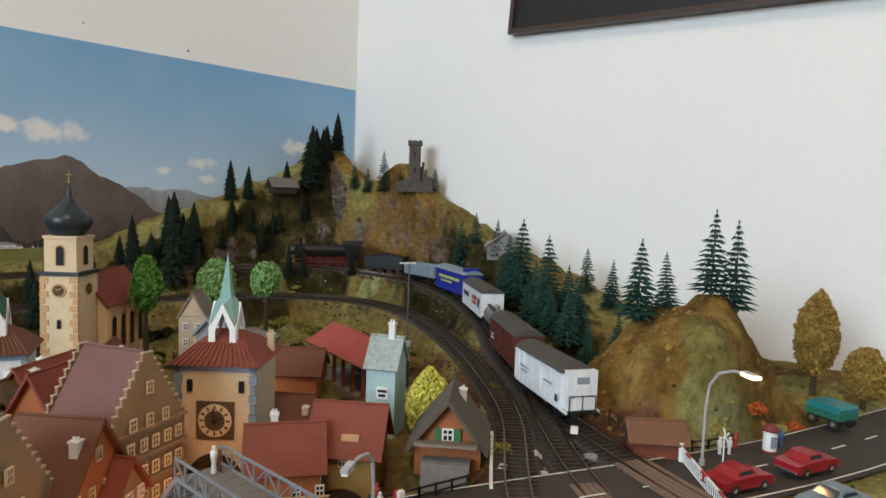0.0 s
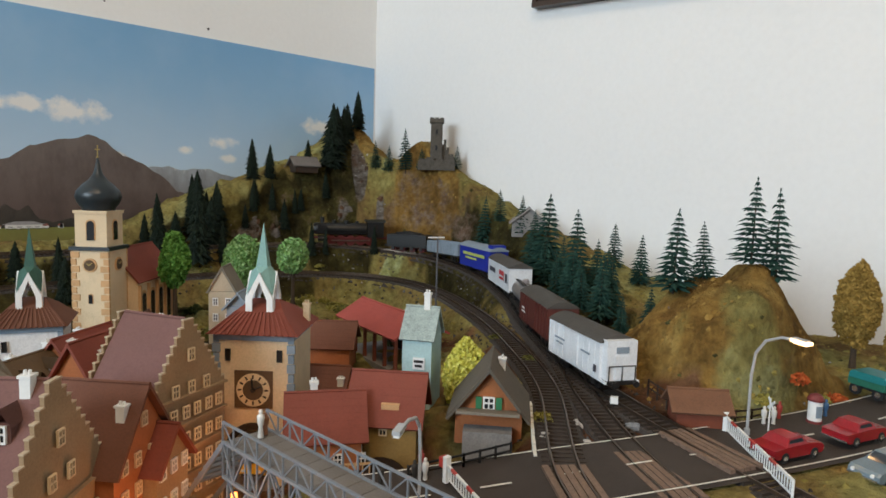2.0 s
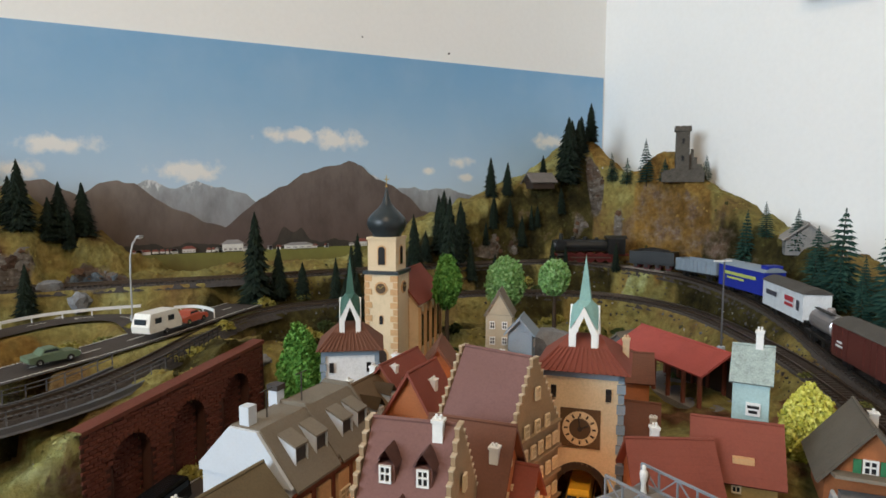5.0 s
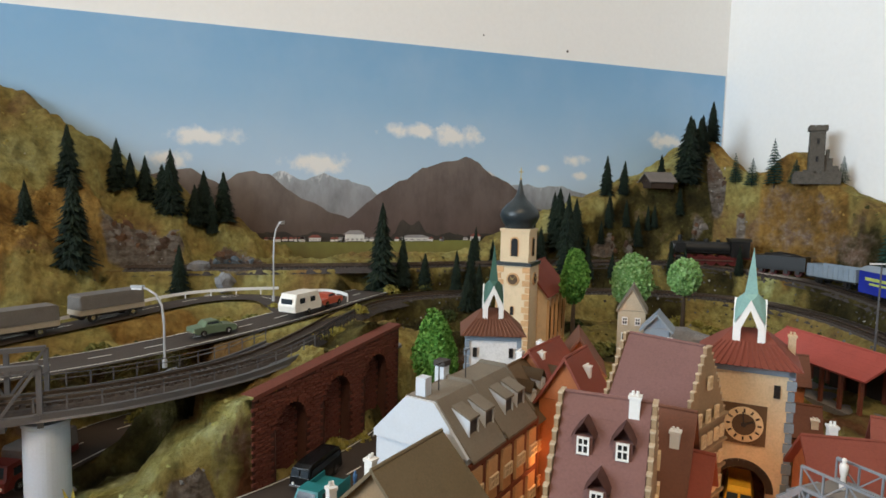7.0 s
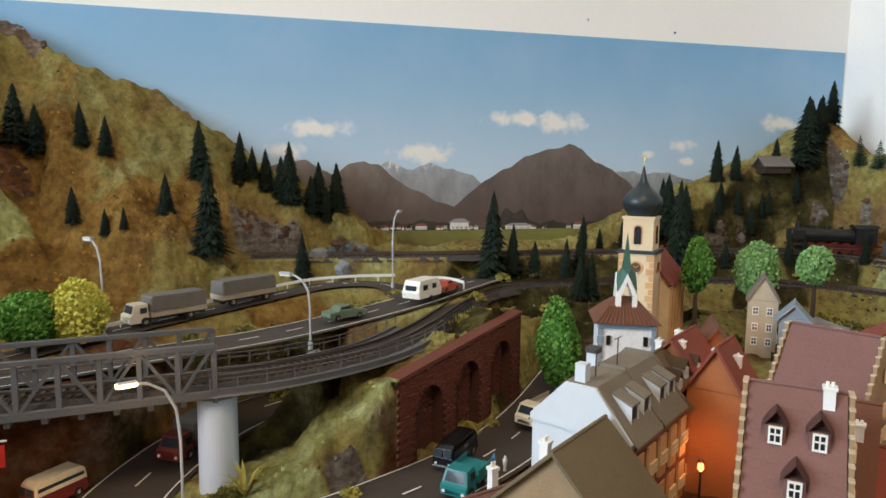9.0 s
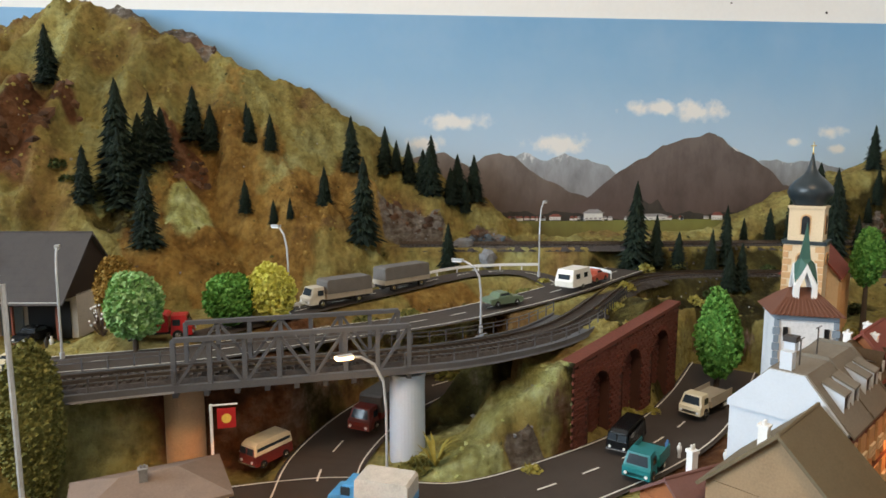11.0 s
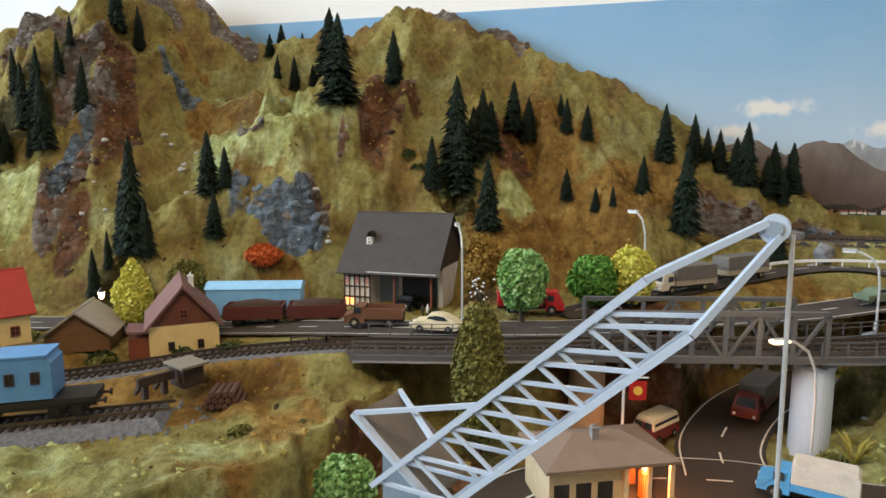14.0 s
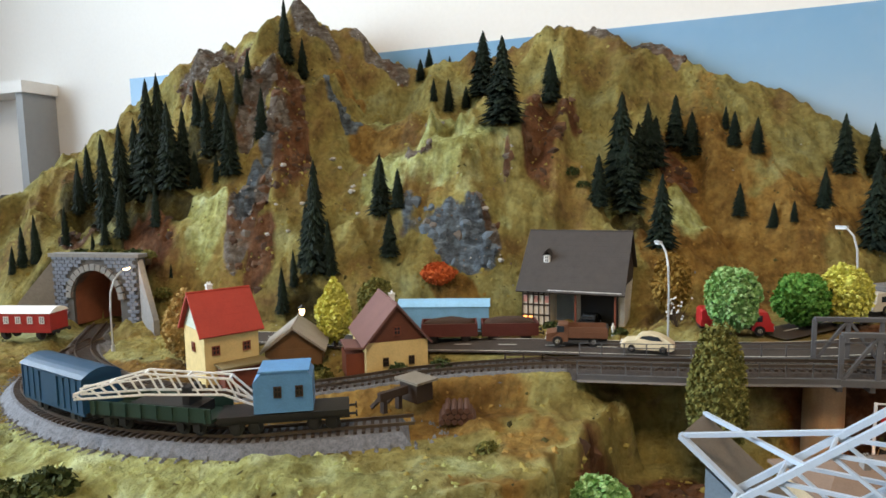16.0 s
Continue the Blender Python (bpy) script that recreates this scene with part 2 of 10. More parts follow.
def box(bm, x, y, z, sx, sy, sz, m=None, mi=0, taper=1.0):
    """A box with its base's middle at x, y, z."""
    vs = []
    for k, f in ((0, 1.0), (1, taper)):
        for a, b in ((-1, -1), (1, -1), (1, 1), (-1, 1)):
            v = Vector((x + a * sx / 2 * f, y + b * sy / 2 * f, z + k * sz))
            vs.append(bm.verts.new(m @ v if m else v))
    for f in ((3, 2, 1, 0), (4, 5, 6, 7), (0, 1, 5, 4), (1, 2, 6, 5), (2, 3, 7, 6), (3, 0, 4, 7)):
        bm.faces.new([vs[i] for i in f]).material_index = mi
    return bm


def rod(bm, p, q, r0, r1=None, seg=8, mi=0, caps=True):
    """A round bar from p to q."""
    p, q = Vector(p), Vector(q)
    r1 = r0 if r1 is None else r1
    d = (q - p).normalized()
    a = d.orthogonal().normalized()
    b = d.cross(a)
    rings = []
    for c, r in ((p, r0), (q, r1)):
        rings.append([bm.verts.new(c + (a * math.cos(2 * math.pi * i / seg) + b * math.sin(2 * math.pi * i / seg)) * max(r, 1e-5)) for i in range(seg)])
    for i in range(seg):
        j = (i + 1) % seg
        bm.faces.new((rings[0][i], rings[0][j], rings[1][j], rings[1][i])).material_index = mi
    if caps:
        bm.faces.new(rings[0][::-1]).material_index = mi
        bm.faces.new(rings[1]).material_index = mi
    return bm


def beam(bm, p, q, w, h, mi=0):
    """A squared bar from p to q, its height upright."""
    p, q = Vector(p), Vector(q)
    d = (q - p).normalized()
    up = Vector((0, 0, 1)) if abs(d.z) < 0.95 else Vector((0, 1, 0))
    s = d.cross(up).normalized()
    u = s.cross(d)
    vs = [bm.verts.new(c + s * a * w / 2 + u * b * h / 2) for c in (p, q) for a, b in ((-1, -1), (1, -1), (1, 1), (-1, 1))]
    for f in ((3, 2, 1, 0), (4, 5, 6, 7), (0, 1, 5, 4), (1, 2, 6, 5), (2, 3, 7, 6), (3, 0, 4, 7)):
        bm.faces.new([vs[i] for i in f]).material_index = mi
    return bm


def solid(bm, outline, y0, y1, mi=0):
    """An outline in x and z, given thickness along y."""
    a = [bm.verts.new((x, y0, z)) for x, z in outline]
    b = [bm.verts.new((x, y1, z)) for x, z in outline]
    bm.faces.new(a).material_index = mi
    bm.faces.new(b[::-1]).material_index = mi
    for i in range(len(a)):
        j = (i + 1) % len(a)
        bm.faces.new((a[j], a[i], b[i], b[j])).material_index = mi
    return bm


def turned(bm, profile, seg=16, mi=0, x=0, y=0):
    """A body of revolution from (radius, z) pairs."""
    rings = [[bm.verts.new((x + r * math.cos(2 * math.pi * i / seg), y + r * math.sin(2 * math.pi * i / seg), z)) for i in range(seg)] for r, z in profile]
    for a, b in zip(rings, rings[1:]):
        for i in range(seg):
            j = (i + 1) % seg
            bm.faces.new((a[i], a[j], b[j], b[i])).material_index = mi
    bm.faces.new(rings[0][::-1]).material_index = mi
    bm.faces.new(rings[-1]).material_index = mi
    return bm


def ground(x, y):
    return float(land(np.array([x]), np.array([y]))[0])
# ---- the lie of the land ----
WALL_Y, WALL_X, LEFT_X, FRONT_Y = 1.40, 0.79, -1.76, 0.18


def smooth(a, b, v):
    u = np.clip((v - a) / (b - a), 0, 1)
    return u * u * (3 - 2 * u)


def spline(points, step=0.01):
    """A Catmull-Rom line through points, resampled at even steps."""
    p = np.array(points, float)
    p = np.vstack([2 * p[0] - p[1], p, 2 * p[-1] - p[-2]])
    out = []
    for i in range(1, len(p) - 2):
        for u in np.linspace(0, 1, 20, endpoint=False):
            out.append(0.5 * (2 * p[i] + (p[i + 1] - p[i - 1]) * u + (2 * p[i - 1] - 5 * p[i] + 4 * p[i + 1] - p[i + 2]) * u * u
                              + (3 * p[i] - p[i - 1] - 3 * p[i + 1] + p[i + 2]) * u ** 3))
    out = np.array(out + [p[-2]])
    s = np.r_[0, np.cumsum(np.linalg.norm(np.diff(out, axis=0), axis=1))]
    at = np.linspace(0, s[-1], max(2, int(s[-1] / step) + 1))
    return np.stack([np.interp(at, s, out[:, k]) for k in range(out.shape[1])], 1)


def grain(x, y, scale, seed=0):
    """Value noise in -1..1."""
    x, y = np.asarray(x) * scale + 100 + 17.3 * seed, np.asarray(y) * scale + 100 + 31.7 * seed
    xi, yi = np.floor(x).astype(np.int64), np.floor(y).astype(np.int64)
    fx, fy = x - xi, y - yi
    fx, fy = fx * fx * (3 - 2 * fx), fy * fy * (3 - 2 * fy)

    def h(a, b):
        n = (a * 374761393 + b * 668265263 + seed * 1442695041) & 0x7FFFFFFF
        n = ((n ^ (n >> 13)) * 1274126177) & 0x7FFFFFFF
        return ((n ^ (n >> 16)) & 0xFFFF) / 32767.5 - 1

    a, b, c, d = h(xi, yi), h(xi + 1, yi), h(xi, yi + 1), h(xi + 1, yi + 1)
    return (a * (1 - fx) + b * fx) * (1 - fy) + (c * (1 - fx) + d * fx) * fy


def layered(x, y, scale, octaves=4, seed=0):
    return sum(grain(x, y, scale * 2 ** k, seed + k) * 0.5 ** k for k in range(octaves))


OUTER = spline([(0.29, 0.20, .766), (0.31, 0.29, .767), (0.347, 0.40, .770), (0.40, 0.53, .776), (0.485, 0.66, .785), (0.585, 0.79, .795), (0.655, 0.91, .803),
                (0.685, 1.03, .813), (0.665, 1.12, .82), (0.60, 1.19, .828), (0.50, 1.225, .834), (0.30, 1.235, .836), (0.0, 1.235, .836), (-0.16, 1.24, .836), (-0.35, 1.25, .836)])
INNER = spline([(0.15, 0.22, .764), (0.185, 0.33, .766), (0.235, 0.425, .768), (0.345, 0.53, .774), (0.41, 0.62, .78), (0.475, 0.73, .785), (0.535, 0.87, .79), (0.55, 0.97, .793),
                (0.52, 1.05, .796), (0.45, 1.11, .798), (0.35, 1.145, .80), (0.2, 1.165, .80), (0.1, 1.17, .80), (0.02, 1.155, .80), (-0.045, 1.115, .798), (-0.095, 1.05, .795),
                (-0.15, 0.97, .79), (-0.21, 0.905, .786), (-0.29, 0.858, .785), (-0.36, 0.838, .785), (-0.528, 0.811, .783), (-0.64, 0.79, .78), (-0.74, 0.778, .777), (-0.80, 0.765, .773),
                (-0.87, 0.746, .766), (-0.94, 0.712, .758), (-1.02, 0.68, .752), (-1.12, 0.675, .75), (-1.22, 0.70, .75), (-1.32, 0.76, .75), (-1.42, 0.87, .75)])
SIDING = spline([(-0.842, 0.670, .7495), (-0.896, 0.643, .748), (-0.971, 0.603, .748), (-1.077, 0.588, .748), (-1.165, 0.603, .748), (-1.25, 0.645, .748), (-1.31, 0.72, .748), (-1.345, 0.80, .749)])
MIDDLE = spline([(0.205, 0.21, .765), (0.25, 0.33, .766), (0.298, 0.417, .7675), (0.36, 0.50, .772), (0.418, 0.567, .777), (0.452, 0.616, .7795)])
UPPER_ROAD = spline([(-0.02, 1.19, .80), (-0.07, 1.135, .80), (-0.14, 1.07, .795), (-0.22, 1.02, .788), (-0.32, 0.965, .782), (-0.43, 0.925, .778), (-0.54, 0.875, .776), (-0.66, 0.85, .774), (-0.80, 0.845, .768),
                     (-0.95, 0.85, .757), (-1.08, 0.86, .752), (-1.2, 0.84, .75)])
HILL_ROAD = spline([(-0.14, 1.07, .795), (-0.17, 1.16, .80), (-0.25, 1.165, .80), (-0.36, 1.10, .79), (-0.47, 1.00, .785), (-0.56, 0.92, .778)])
STREET = spline([(0.05, 1.03, .70), (-0.02, 0.94, .692), (-0.09, 0.865, .69), (-0.18, 0.80, .69), (-0.30, 0.745, .69), (-0.42, 0.76, .69), (-0.55, 0.72, .69), (-0.62, 0.60, .69)])
STREET_BACK = spline([(-0.42, 0.76, .69), (-0.415, 0.83, .691), (-0.38, 0.90, .70), (-0.33, 0.945, .71), (-0.28, 0.97, .715)])
RIGHT_ROAD = spline([(0.12, 0.50, .757), (0.17, 0.465, .763), (0.25, 0.428, .766), (0.34, 0.39, .767), (0.45, 0.352, .766), (0.56, 0.322, .766), (0.79, 0.27, .766)])


def near(line, x, y):
    """Distance to a line, and its height at the nearest point."""
    best, level = np.full(x.shape, 9.0), np.zeros(x.shape)
    for p in line:
        d = (x - p[0]) ** 2 + (y - p[1]) ** 2
        closer = d < best
        best, level = np.where(closer, d, best), np.where(closer, p[2], level)
    return np.sqrt(best), level


def inside_outer(x, y):
    """How far a place lies beyond the outer track, towards the walls: minus inside."""
    best, side = np.full(x.shape, 9.0), np.zeros(x.shape)
    for p, q in zip(OUTER[:-1:2], OUTER[2::2]):
        dx, dy = q[0] - p[0], q[1] - p[1]
        d = (x - p[0]) ** 2 + (y - p[1]) ** 2
        s = np.sign((x - p[0]) * dy - (y - p[1]) * dx)
        closer = d < best
        best, side = np.where(closer, d, best), np.where(closer, s, side)
    return np.sqrt(best) * side


def beyond_arches(x, y):
    """1 on the hill's side of the curved track above the brick arches, 0 on the town's side."""
    part = INNER[(INNER[:, 0] < 0.03) & (INNER[:, 0] > -0.36) & (INNER[:, 1] > 0.83)]
    best, side = np.full(x.shape, 9.0), np.zeros(x.shape)
    for p, q in zip(part[:-1], part[1:]):
        d = (x - p[0]) ** 2 + (y - p[1]) ** 2
        s = (x - p[0]) * (q[1] - p[1]) - (y - p[1]) * (q[0] - p[0])
        closer = d < best
        best, side = np.where(closer, d, best), np.where(closer, s, side)
    return np.where(side > 0, 1.0, 0.0), np.sqrt(best)


# the brick arcade's straight face: where it begins, which way it runs, how long it is
ARCADE, ARCADE_RUN, ARCADE_LONG = (-0.197, 0.833), (0.735, 0.678), 0.225


def arcade(x, y):
    """How far along the arcade a place lies, and how far behind its face."""
    dx, dy = x - ARCADE[0], y - ARCADE[1]
    return dx * ARCADE_RUN[0] + dy * ARCADE_RUN[1], dy * ARCADE_RUN[0] - dx * ARCADE_RUN[1]


def crag(x, y, scale, seed):
    """Broken, ridged relief in 0..1."""
    return 1 - np.abs(layered(x, y, scale, 4, seed))


def blob(x, y, cx, cy, rx, ry, seed=0):
    w = 0.95 * layered(x, y, 13, 4, 20 + seed)
    return np.clip(1.25 - ((x - cx) / rx) ** 2 - ((y - cy) / ry) ** 2 + w, 0, 1)


ROCK_HILL = ((-1.188, 1.181, 0.052, 0.016), (-1.252, 1.05, 0.022, 0.05), (-1.245, 0.985, 0.020, 0.04), (-1.30, 1.10, 0.022, 0.045), (-1.285, 1.265, 0.05, 0.025), (-1.20, 1.318, 0.07, 0.02), (-0.83, 1.362, 0.10, 0.015), (-0.70, 1.368, 0.07, 0.012),
             (-1.41, 1.205, 0.05, 0.03), (-0.90, 1.048, 0.03, 0.018), (-1.022, 1.172, 0.014, 0.010), (-1.012, 1.089, 0.018, 0.005), (-1.50, 1.20, 0.08, 0.05), (-1.52, 0.925, 0.03, 0.025), (-0.885, 1.115, 0.010, 0.03))
ROCK_REST = ((-0.195, 1.265, 0.06, 0.05), (-0.33, 1.285, 0.05, 0.03), (0.672, 1.215, 0.014, 0.014), (0.610, 1.256, 0.020, 0.012), (0.655, 1.266, 0.014, 0.022), (0.46, 1.283, 0.07, 0.010),
             (-0.68, 0.60, 0.03, 0.06), (-0.665, 0.70, 0.03, 0.03), (-0.78, 0.47, 0.05, 0.02), (-0.235, 0.812, 0.03, 0.012))


def rocky(x, y):
    """Where the rock is bare."""
    r = blob(x, y, -0.955, 1.037, 0.075, 0.016)
    for cx, cy, rx, ry in ROCK_HILL + ROCK_REST:
        r = np.maximum(r, blob(x, y, cx, cy, rx, ry, int(abs(cx) * 100)))
    return r


def land(x, y):
    """Height of the modelled landscape."""
    x, y = np.asarray(x, float), np.asarray(y, float)
    rough = layered(x, y, 14, 4, 3)
    z = 0.70 + 0.062 * smooth(0.90, 1.08, y) + 0.03 * smooth(1.08, 1.2, y) - 0.012 * smooth(0.05, -0.12, x)
    z = z + (0.757 - z) * smooth(0.15, 0.25, x + 0.25 * (y - 0.6)) * smooth(1.05, 0.9, y)
    # bank behind the bridge, up to the road on the hill's foot
    hillside, apart = beyond_arches(x, y)
    hillside = np.where((x > -0.36) & (x < 0.06) & (y > 0.83), hillside, 1.0)
    terrace = smooth(0.885, 0.955, y + 0.02 * rough + 0.10 * smooth(-0.42, -0.6, x) - 0.02 * smooth(-0.25, -0.12, x)) * smooth(0.06, -0.02, x) * hillside
    z = z + (0.775 - z) * terrace
    # grassy bank between the street and the brick arches
    z = z + 0.034 * np.exp(-((x + 0.255) / 0.075) ** 2 - ((y - 0.835) / 0.045) ** 2)
    z = np.where(hillside < 0.5, np.minimum(z, 0.702 + 0.09 * smooth(0.98, 1.14, y) + 0.03 * np.exp(-((x + 0.255) / 0.06) ** 2 - ((y - 0.86) / 0.05) ** 2)), z)
    # grass bank that leans on the arcade's near end, and the fill behind its face
    bank = 0.697 + 0.064 * smooth(-0.345, -0.205, x + 0.008 * rough)
    z = np.where(hillside < 0.5, np.maximum(z, z + (bank - z) * smooth(0.795, 0.842, y + 0.010 * rough + 0.02 * smooth(-0.26, -0.34, x)) * smooth(0.95, 0.87, y) * smooth(-0.180, -0.196, x)), z)
    along, behind = arcade(x, y)
    z = np.where((behind > 0.013) & (along > -0.004) & (along < ARCADE_LONG + 0.02) & (hillside < 0.5), 0.7715 + 0.10 * along + 0.004 * rough, z)
    # plateau of the siding, with its broken edge
    edge = smooth(-0.672, -0.702, x + 0.030 * rough + 0.012 * layered(x, y, 45, 3, 61) - 0.55 * (y - 0.7) * (y < 0.7))
    plateau = 0.744 - 0.055 * smooth(0.60, 0.40, y) + 0.012 * smooth(0.72, 0.85, y)
    z = z + (plateau - z) * edge * smooth(0.33, 0.38, y + 0.1)
    # the large hill along the back wall
    ridge = np.interp(x, [-1.76, -1.67, -1.56, -1.42, -1.335, -1.235, -1.141, -0.94, -0.855, -0.746, -0.62, -0.49, -0.385, -0.29, -0.23, -0.15, -0.08],
                      [1.10, 1.165, 1.21, 1.225, 1.285, 1.225, 1.145, 1.185, 1.208, 1.18, 1.13, 1.065, 1.0, 0.955, 0.90, 0.845, 0.80])
    foot = np.interp(x, [-1.76, -1.5, -1.3, -1.1, -0.9, -0.7, -0.5, -0.35, -0.2, -0.08], [0.80, 0.84, 0.90, 0.93, 1.00, 1.06, 1.11, 1.19, 1.215, 1.30])
    top = np.interp(x, [-1.76, -1.5, -1.335, -1.2, -1.0, -0.3], [1.27, 1.26, 1.26, 1.32, 1.35, 1.385])
    u = np.clip((y - foot) / (top - foot), 0, 1.25)
    shape = np.where(u < 1, u ** 0.9 + 0.10 * np.sin(u * np.pi * 2.0 + 3 * grain(x, y, 5, 9)) * (1 - u) * u * 2, 1 - 0.25 * (u - 1))
    gully = 1 - np.abs(layered(x + 0.3 * y, y * 0.6, 7, 3, 5))
    climb = np.maximum(ridge - 0.765, 0)
    hill = 0.765 + climb * shape + climb * u * (1 - np.minimum(u, 1)) * (0.72 * (gully - 0.6)) + 0.017 * layered(x, y, 22, 4, 8) * smooth(0, 0.15, u)
    ledge = 0.075 + 0.02 * grain(x, y, 3, 77)
    hill = hill + 0.0085 * np.sin(hill / ledge * 2 * np.pi + 5 * layered(x, y, 5, 2, 71)) * smooth(0.06, 0.3, u) * smooth(1.1, 0.9, u)
    z = np.where(u > 0, np.maximum(z, hill), z)
    # the brown scarp: the slope above it stands proud of the hollow below
    scarp = np.exp(-((x + 0.85 + 0.5 * (y - 1.175)) / 0.05) ** 2 - ((y - 1.19) / 0.06) ** 2)
    z = z + 0.020 * scarp * smooth(-0.03, 0.02, y - 1.175 + 0.6 * (x + 0.85)) - 0.010 * scarp
    # a rocky rib that runs down beside the fresh green slope
    rib = np.exp(-((x + 1.235 + 0.45 * (y - 1.03)) / 0.030) ** 2) * smooth(0.93, 0.97, y) * smooth(1.20, 1.12, y)
    z = z + 0.022 * rib
    # quarry face behind the timbered house
    quarry = np.exp(-((x + 0.93) / 0.10) ** 2) * smooth(1.015, 1.05, y) * smooth(1.20, 1.10, y)
    z = z + 0.045 * quarry
    # hill with the ruin in the corner, and the slope along the right-hand wall
    out = inside_outer(x, y)
    wall = np.minimum(WALL_X - x, WALL_Y - y)
    back = np.interp(x, [0.0, 0.2, 0.35, 0.413, 0.484, 0.586, 0.66, 0.72, 0.79], [0.832, 0.838, 0.908, 0.935, 0.958, 1.0, 1.04, 1.05, 0.99])
    side = np.interp(y, [0.2, 0.45, 0.55, 0.644, 0.73, 0.851, 0.946, 1.04, 1.164, 1.30, 1.40], [0.765, 0.77, 0.79, 0.809, 0.835, 0.868, 0.90, 0.945, 0.965, 0.985, 0.99])
    w = smooth(-0.14, 0.14, (WALL_X - x) - (WALL_Y - y))
    crest = side * (1 - w) + back * w
    v = np.clip((out - 0.03) / np.maximum(out - 0.03 + wall - 0.03, 0.02), 0, 1)
    lift = np.clip(smooth(0.0, 0.55, v) * 1.02, 0, 1)
    corner = np.where(out > 0.028, np.maximum(crest - 0.80, 0) * lift, 0)
    spur = 0.17 * np.exp(-((x - 0.715) / 0.055) ** 2 - ((y - 1.145) / 0.06) ** 2)
    knoll = 0.06 * np.exp(-((x - 0.69) / 0.05) ** 2 - ((y - 1.33) / 0.05) ** 2)
    level = np.interp(y, [0.2, 0.5, 0.8, 1.0, 1.2], [0.764, 0.772, 0.795, 0.81, 0.832])
    z = np.where(out > 0.02, np.maximum(np.where(x > 0.1, level, z), 0.80 * (corner > 0) + corner) * 1.0, z)
    z = z + np.where(out > 0.045, (spur * (1 - smooth(0.93, 1.0, crest) * 0.9) + knoll * 0.6), 0) * smooth(0.045, 0.09, out)
    # mound beside the level crossing
    mound = 0.112 * np.exp(-(((x - 0.50) * 0.9 + (y - 0.455) * 0.3) / 0.062) ** 4 - (((y - 0.47) - 0.2 * (x - 0.5)) / 0.085) ** 4)
    mound = mound * (0.30 + 0.70 * smooth(-0.10, 0.035, (x - 0.50) * 0.72 - (y - 0.455) * 0.69))
    z = z + mound * (1 + 0.15 * rough) * smooth(0.03, 0.075, out) * smooth(0.035, 0.07, y - np.interp(x, RIGHT_ROAD[:, 0], RIGHT_ROAD[:, 1]))
    bare = rocky(x, y)
    high = smooth(0.76, 0.80, z)
    z = z + 0.0035 * layered(x, y, 60, 3, 2) + 0.006 * rough + bare * (1 - 0.75 * smooth(1.10, 1.17, z)) * (0.026 * (crag(x, y, 20, 41) - 0.62) + 0.010 * (crag(x, y, 62, 47) - 0.6)) + high * 0.009 * (crag(x + y, y * 0.5, 16, 51) - 0.6)
    z = np.where(bare > 0.3, z + 0.35 * bare * (np.round(z / 0.011) * 0.011 - z), z)
    # beds of the tracks and roads
    for line, half, fade, on in ((OUTER, 0.019, 0.022, None), (INNER, 0.019, 0.022, "bridge"), (SIDING, 0.031, 0.014, "low"), (MIDDLE, 0.019, 0.02, None)):
        d, lv = near(line, x, y)
        k = 1 - smooth(half, half + fade, d)
        if on == "bridge":
            k = np.where((hillside < 0.5) & (x > -0.22) & (y < 1.13), 1 - smooth(half, half + 0.006, d), k)
            k = k * np.clip(smooth(-0.145, -0.115, x) + smooth(-0.70, -0.735, x), 0, 1)
        z = z + (lv - (0.0125 if on == "low" else 0.0062) - z) * k
    for line, half, fade in ((UPPER_ROAD, 0.033, 0.022), (HILL_ROAD, 0.024, 0.022), (STREET, 0.041, 0.010), (STREET_BACK, 0.038, 0.014), (RIGHT_ROAD, 0.042, 0.022)):
        d, lv = near(line, x, y)
        k = 1 - smooth(half, half + fade, d)
        z = z + (lv - 0.003 - z) * k
    # cutting into the tunnel's mouth
    mouth = (np.abs(x + 1.405 + 0.105 * (y - 0.858)) < 0.043) & (y > 0.852) & (y < 0.925)
    return np.where(mouth, 0.7435, z)
# ---- end of the lie of the land ----


# ---- the room ----
def slab(name, x0, x1, y0, y1, z0, z1, material, kind_label):
    ob = part(name, box(B(), (x0 + x1) / 2, (y0 + y1) / 2, z0, x1 - x0, y1 - y0, z1 - z0), material)
    return tagged(ob, kind_label, name.split("_")[0], kind="structure")


ROOM_X0, ROOM_X1, ROOM_Y0, ROOM_Y1, ROOM_Z = -2.80, 0.79, -2.2, 1.40, 2.5
FLOOR_WOOD = mat("floor_boards", (0.24, 0.15, 0.08), 0.5, scale=6)
slab("floor", ROOM_X0 - 0.2, ROOM_X1 + 0.2, ROOM_Y0 - 0.2, ROOM_Y1 + 0.2, -0.1, 0, FLOOR_WOOD, "brown wooden floor of the room")
slab("ceiling", ROOM_X0 - 0.2, ROOM_X1 + 0.2, ROOM_Y0 - 0.2, ROOM_Y1 + 0.2, ROOM_Z, ROOM_Z + 0.1, WHITE_WALL, "plain white ceiling of the room")
slab("wall_north", ROOM_X0 - 0.2, ROOM_X1 + 0.2, ROOM_Y1, ROOM_Y1 + 0.2, 0, ROOM_Z, WHITE_WALL, "white painted wall behind the mountain poster")
slab("wall_east", ROOM_X1, ROOM_X1 + 0.2, ROOM_Y0, ROOM_Y1, 0, ROOM_Z, WHITE_WALL, "white painted wall with a dark picture frame")
slab("wall_south", ROOM_X0 - 0.2, ROOM_X1 + 0.2, ROOM_Y0 - 0.2, ROOM_Y0, 0, ROOM_Z, WHITE_WALL, "plain white wall of the room")
wb = B()
WY0, WY1, WZ0, WZ1 = -0.85, 0.85, 1.02, 2.40
